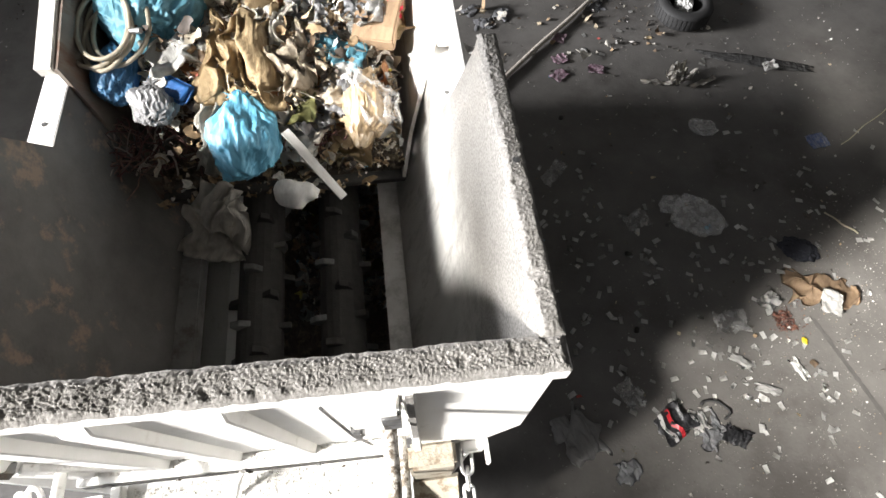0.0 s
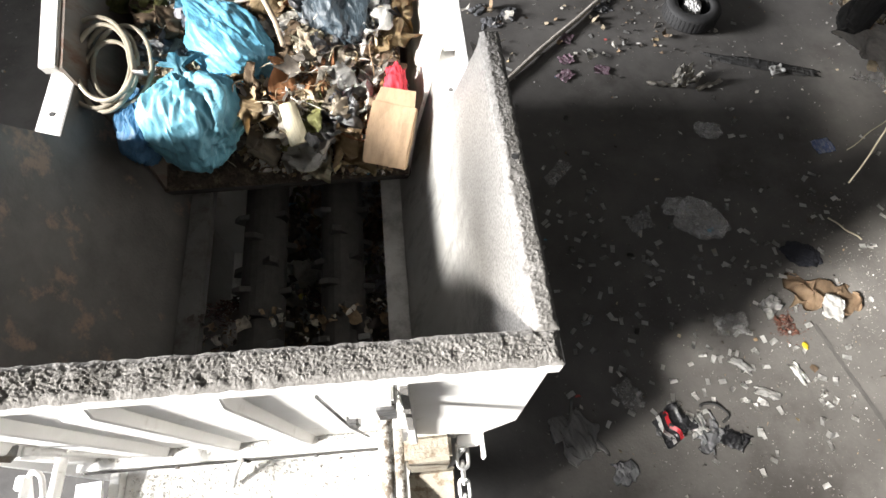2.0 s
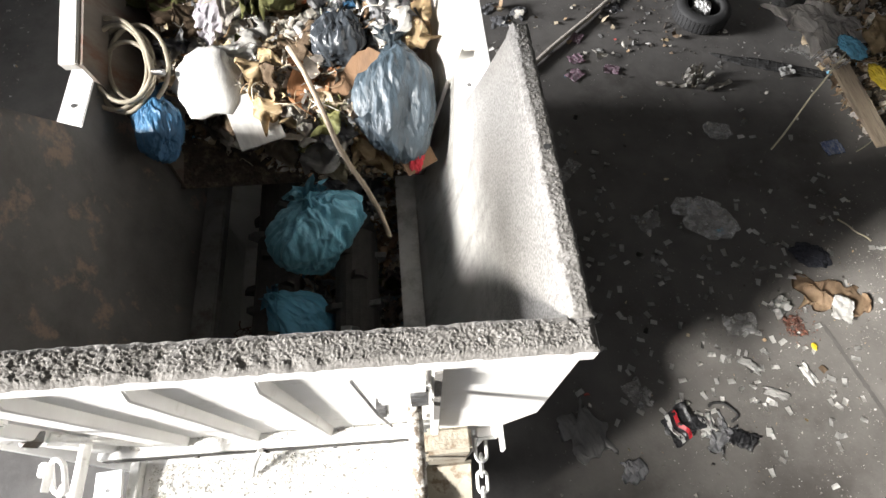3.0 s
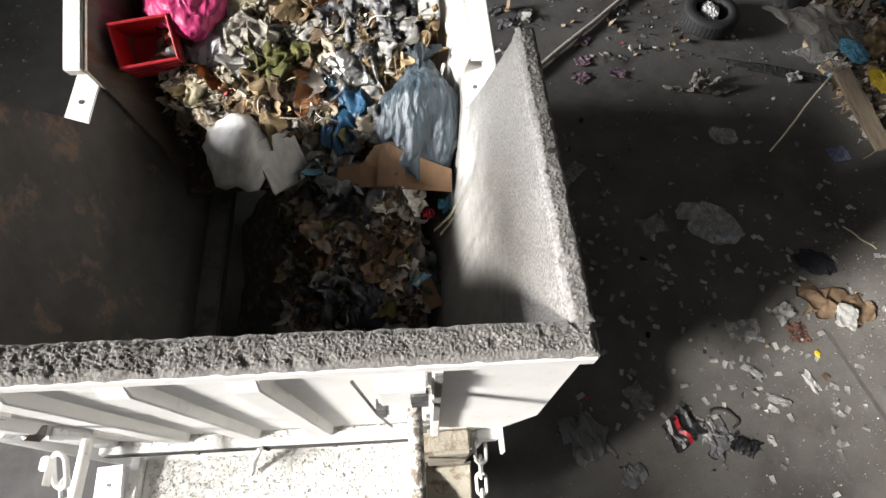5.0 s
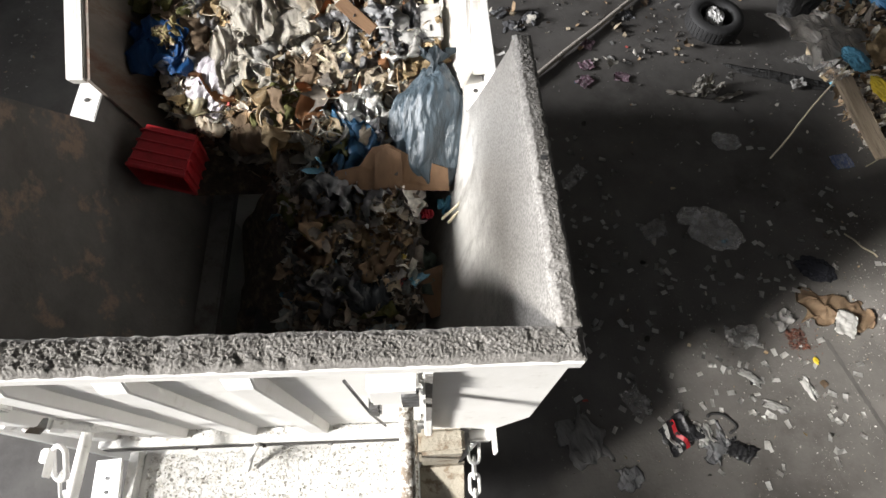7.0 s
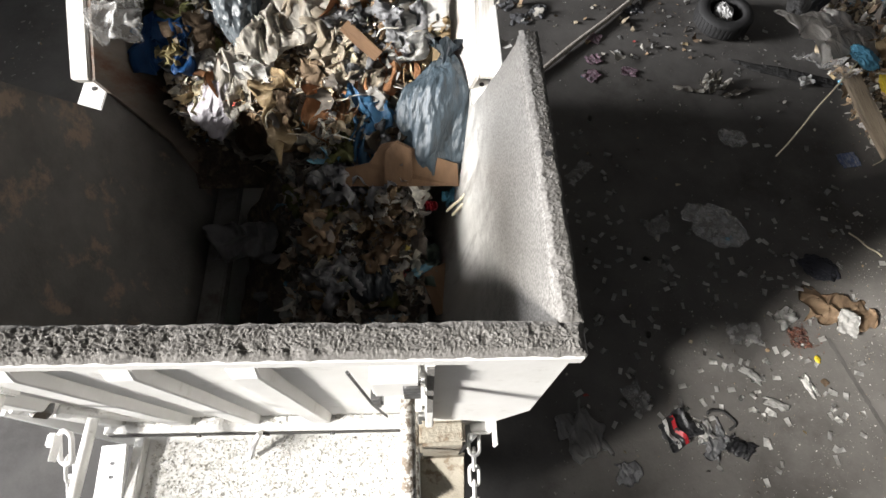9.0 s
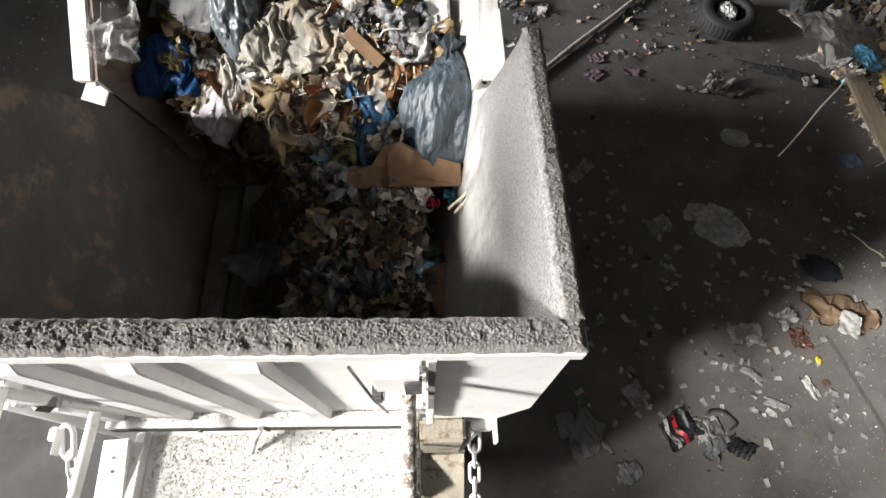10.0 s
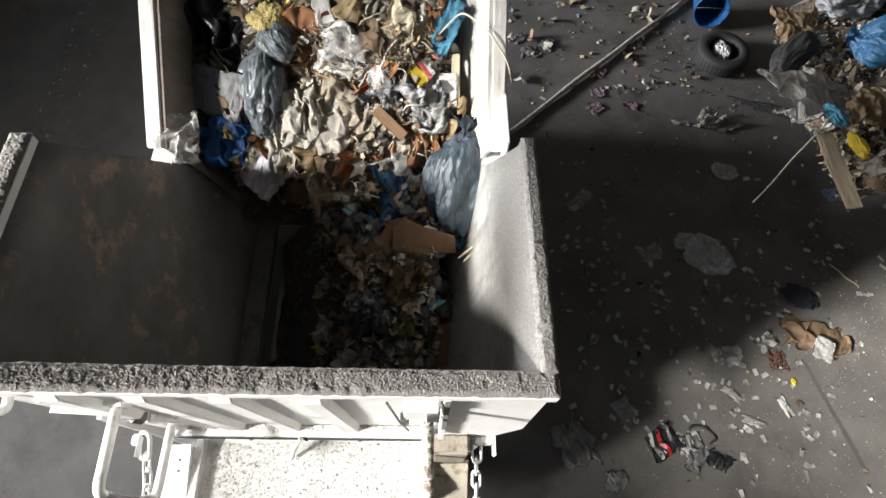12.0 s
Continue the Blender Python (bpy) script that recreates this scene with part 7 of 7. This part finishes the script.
    "blue_rag": [(0, -0.4, 3.107, 2.852, 10, 0, 0), (4, -0.672, 1.844, 2.608, 20, 0, 0), (5.5, -0.704, 1.464, 2.473, 30, 0, 0), (6.5, -0.68, 1.4, 2.438, 34, 0, 0), (7, -0.661, 1.419, 2.453, 34, 0, 0), (9, -0.61, 1.469, 2.485, 36, 0, 0), (10.5, -0.632, 1.436, 2.471, 36, 0, 0), (11, -0.632, 1.384, 2.438, 38, 0, 0), (12, -0.654, 1.371, 2.433, 40, 0, 0)],
    "grey_sheet": [(0, -1.284, 3.354, 2.852, 10, 0, 0), (8, -1.444, 2.366, 2.964, 28, 0, -20), (10, -1.454, 1.959, 2.796, 32, 0, -20), (10.5, -1.489, 1.933, 2.788, 33, 0, -20), (11, -1.524, 1.922, 2.79, 34, 0, -20), (11.5, -1.566, 1.905, 2.786, 35, 0, -20), (12, -1.576, 1.844, 2.752, 36, 0, -20)],
    "clear_bottle": [(0, -0.4, 3.354, 2.852, 10, 0, 0), (8, -0.74, 2.413, 2.988, 28, 0, 75), (10.5, -0.797, 2.089, 2.89, 33, 0, 75), (11.5, -0.888, 2.054, 2.885, 35, 0, 75), (12, -0.88, 2.045, 2.883, 36, 0, 75)],
    "clear_film": [(0, -1.5, 3.176, 2.852, 10, 0, 0), (8, -1.636, 1.937, 2.984, 28, 0, 0), (9.5, -1.687, 1.718, 2.889, 32, 0, 0), (10.5, -1.716, 1.652, 2.86, 33, 0, 0), (11, -1.718, 1.601, 2.83, 34, 0, 0), (11.5, -1.738, 1.548, 2.798, 36, 0, 0), (12, -1.726, 1.517, 2.781, 36, 0, 0)],
    "wood_strip": [(0, -0.703, 1.409, 2.398, 30, 0, 42), (0.5, -0.735, 1.386, 2.387, 34, 0, 42), (1, -0.643, 1.169, 2.267, 45, 0, 40), (1.5, -0.72, 0.8, 1.45, 70, 0, 40), (2.5, -0.75, 0.7, 0.5, 80, 0, 40), (12, -0.75, 0.7, 0.5, 80, 0, 40)],
    "white_rag": [(0, -1.196, 1.191, 2.272, 35, 0, -30), (0.5, -1.315, 1.132, 2.241, 40, 0, -30), (1, -1.299, 1.053, 2.194, 55, 0, -30), (1.5, -1.1, 0.75, 1.45, 80, 0, -20), (2.6, -1.1, 0.7, 0.5, 90, 0, -20), (12, -1.1, 0.7, 0.5, 90, 0, -20)],
    "foam_block": [(0, -0.804, 1.298, 2.332, 25, 0, -15), (0.5, -1.017, 1.251, 2.313, 30, 10, -30), (1, -0.95, 0.8, 1.6, 50, 20, -40), (1.7, -0.95, 0.75, 1, 80, 30, -40), (2.5, -0.95, 0.7, 0.5, 90, 30, -40), (12, -0.95, 0.7, 0.5, 90, 30, -40)],
    "brown_clear_bag": [(0, -0.423, 1.631, 2.506, 20, 0, -8), (0.5, -0.412, 1.564, 2.495, 24, 0, -8), (1, -0.388, 1.427, 2.419, 38, 0, -8), (1.5, -0.435, 1.182, 2.276, 60, 0, -8), (1.9, -0.55, 0.75, 1.3, 90, 0, 0), (3.1, -0.55, 0.7, 0.5, 110, 0, 0), (12, -0.55, 0.7, 0.5, 110, 0, 0)],
    "blue_bag_front": [(0, -1.023, 1.543, 2.478, 28, 0, 0), (0.5, -1.04, 1.505, 2.46, 30, 0, 0), (1, -0.976, 1.326, 2.355, 48, 0, 10), (1.45, -0.9, 0.8, 1.35, 80, 0, 10), (2.5, -0.9, 0.7, 0.5, 100, 0, 10), (12, -0.9, 0.7, 0.5, 100, 0, 10)],
    "blue_packet": [(0, -1.373, 1.836, 2.551, 18, 0, -35), (0.5, -1.394, 1.765, 2.539, 20, 0, -35), (1, -1.331, 1.525, 2.474, 34, 0, -30), (1.5, -1.264, 1.238, 2.308, 60, 0, -20), (1.9, -1.05, 0.8, 1.3, 90, 0, -20), (3, -1.1, 0.7, 0.5, 110, 0, -20), (12, -1.1, 0.7, 0.5, 110, 0, -20)],
    "pale_grey_bag": [(0, -1.452, 1.752, 2.533, 20, 0, 0), (0.5, -1.479, 1.682, 2.522, 22, 0, 0), (1, -1.407, 1.637, 2.515, 26, 0, 0), (1.5, -1.332, 1.338, 2.366, 50, 0, 0), (1.85, -1.1, 0.8, 1.3, 80, 0, 0), (3, -1.15, 0.7, 0.5, 100, 0, 0), (12, -1.15, 0.7, 0.5, 100, 0, 0)],
    "teal_rag": [(0, -0.596, 1.958, 2.578, 15, 0, 0), (0.5, -0.593, 1.897, 2.574, 16, 0, 0), (1, -0.567, 1.646, 2.516, 26, 0, 0), (1.5, -0.595, 1.383, 2.396, 45, 0, 0), (1.95, -0.7, 0.78, 1.3, 80, 0, 0), (3.2, -0.7, 0.7, 0.5, 90, 0, 0), (12, -0.7, 0.7, 0.5, 90, 0, 0)],
    "white_tub": [(0, -0.859, 2.499, 2.695, 14, 0, 0), (1, -0.854, 2.113, 2.631, 16, 0, 10), (1.5, -0.854, 1.847, 2.571, 22, 0, 12), (2, -0.805, 1.556, 2.497, 36, 0, 15), (2.4, -0.75, 0.8, 1.5, 60, 0, 15), (3.3, -0.8, 0.75, 0.6, 80, 0, 0), (4.1, -0.8, 0.7, 0.5, 90, 0, 0), (12, -0.8, 0.7, 0.5, 90, 0, 0)],
    "wire": [(0, -0.35, 3.0, 2.70, 20, 0, 0), (2, -0.35, 2.30, 2.60, 20, 0, 0), (3, -0.32, 1.60, 2.42, 20, 0, 0), (4.5, -0.24, 1.15, 2.25, 20, 0, 0), (5.5, -0.19, 1.10, 2.30, 20, 0, 0), (7, -0.17, 1.12, 2.38, 20, 0, 0), (9, -0.17, 1.12, 2.39, 20, 0, 0), (10.5, -0.17, 1.12, 2.39, 20, 0, 0), (12, -0.17, 1.10, 2.37, 20, 0, 0)],
    "loose_film": [(0, -1.15, 2.9, 2.45, 12, 0, 0), (5, -1.15, 2.3, 2.45, 20, 0, 0), (8, -1.2, 1.75, 2.45, 30, 0, 0), (8.5, -1.2, 1.45, 2.35, 36, 5, 4), (9, -1.298, 1.082, 2.0, 40, 8, 10), (9.6, -1.227, 0.943, 1.95, 44, 10, 20), (10.2, -1.168, 0.975, 1.9, 50, 14, 40), (11, -0.95, 0.75, 1.4, 70, 20, 50), (12, -0.95, 0.7, 0.6, 90, 20, 50)],
    "ash_bag": [(0, -0.443, 3.033, 2.852, 12, 0, 0), (1.5, -0.569, 2.476, 2.74, 14, 0, 0), (2, -0.56, 2.289, 2.706, 16, 0, 0), (2.5, -0.597, 2.11, 2.667, 18, 0, 0), (3, -0.653, 1.942, 2.626, 30, 0, 0), (4, -0.616, 1.039, 2.197, 50, 0, 0), (5, -0.632, 0.735, 2.013, 40, 0, 0), (6, -0.615, 0.748, 2.023, 30, 0, 0), (7, -0.578, 0.793, 2.053, 30, 0, 0), (9, -0.579, 0.806, 2.065, 30, 0, 0), (10.5, -0.597, 0.814, 2.07, 30, 0, 0), (12, -0.718, 0.778, 2.043, 30, 0, 0)],
}


def motions():
    walk(hopper, [(t, pose(*PIVOT, a)) for t, a in TIP])
    slide = [(0, 0.10), (2.5, 0.04), (5, 0.0), (8, -0.02), (12, -0.03)]
    ride = [(t, pose(*PIVOT, a) @ pose(0, float(np.interp(t, [s[0] for s in slide], [s[1] for s in slide])), 0.0)) for t, a in TIP]
    for ob, m in [(feed_bed, pose(0, 0, 0)), (feed_scraps, pose(0, 0, 0)), (feed_fine, pose(0, 0, 0)), (heap_crumbs, pose(0, 0, 0)), (heap_strips, pose(0, 0, 0)), (heap_threads, pose(0, 0, 0))] + LUMPS:
        walk(ob, [(t, r @ m) for t, r in ride])
    fill = [(0, pose(0, 0.72, -0.85)), (2.5, pose(0, 0.55, -0.75)), (3.2, pose(0, 0.32, -0.48)), (4.8, pose(0, 0, 0.0)), (7, pose(0, 0.0, 0.02)), (10, pose(0, 0.01, 0.02)), (12, pose(0, 0, 0.0))]
    for ob, m in [(cham_bed, pose(0, 0, 0)), (cham_scraps, pose(0, 0, 0)), (cham_mixed, pose(0, 0, 0))] + CHLUMPS:
        walk(ob, [(t, r @ m) for t, r in fill])
    walk(fall_scraps, [(0, pose(0, 1.75, 2.0, 10)), (0.9, pose(0, 1.62, 1.95, 16)), (1.5, pose(0, 1.2, 1.45, 30)), (2, pose(0, 0.9, 1.0, 36)), (3, pose(0, 0.80, 0.85, 40)), (4, pose(0, 0.75, 0.6, 40)), (12, pose(0, 0.75, 0.55, 40))])
    walk(WIRES, [(t, pose(*PIVOT, a)) for t, a in TIP])
    for s, ob in zip((1, -1), shafts):
        x = ob.matrix_basis.translation.x
        walk(ob, [(0.5 * i, pose(x, 0, 1.58, 0, s * 40.0 * i, 0)) for i in range(25)])
    MOVERS["wire"] = BENT_WIRE
    for key, ob in MOVERS.items():
        walk(ob, [(r[0], pose(*r[1:])) for r in PATHS[key]])
    for key, ob in RIDERS.items():
        walk(ob, [(r[0], pose(*PIVOT, tip_at(r[0])) @ pose(*r[1:])) for r in RIDES[key]])
    for ob, m in zip(LOAD, LOAD_AT):
        walk(ob, [(t, Matrix.Translation((dx, dy, 0)) @ m) for t, dx, dy in ((0, 2.3, -1.3), (1.5, 0.95, -0.60), (2.3, 0.33, -0.23), (2.6, 0.20, -0.17), (2.9, 0.07, -0.07), (3.2, 0.0, 0.0), (12, 0.0, 0.0))])


motions()
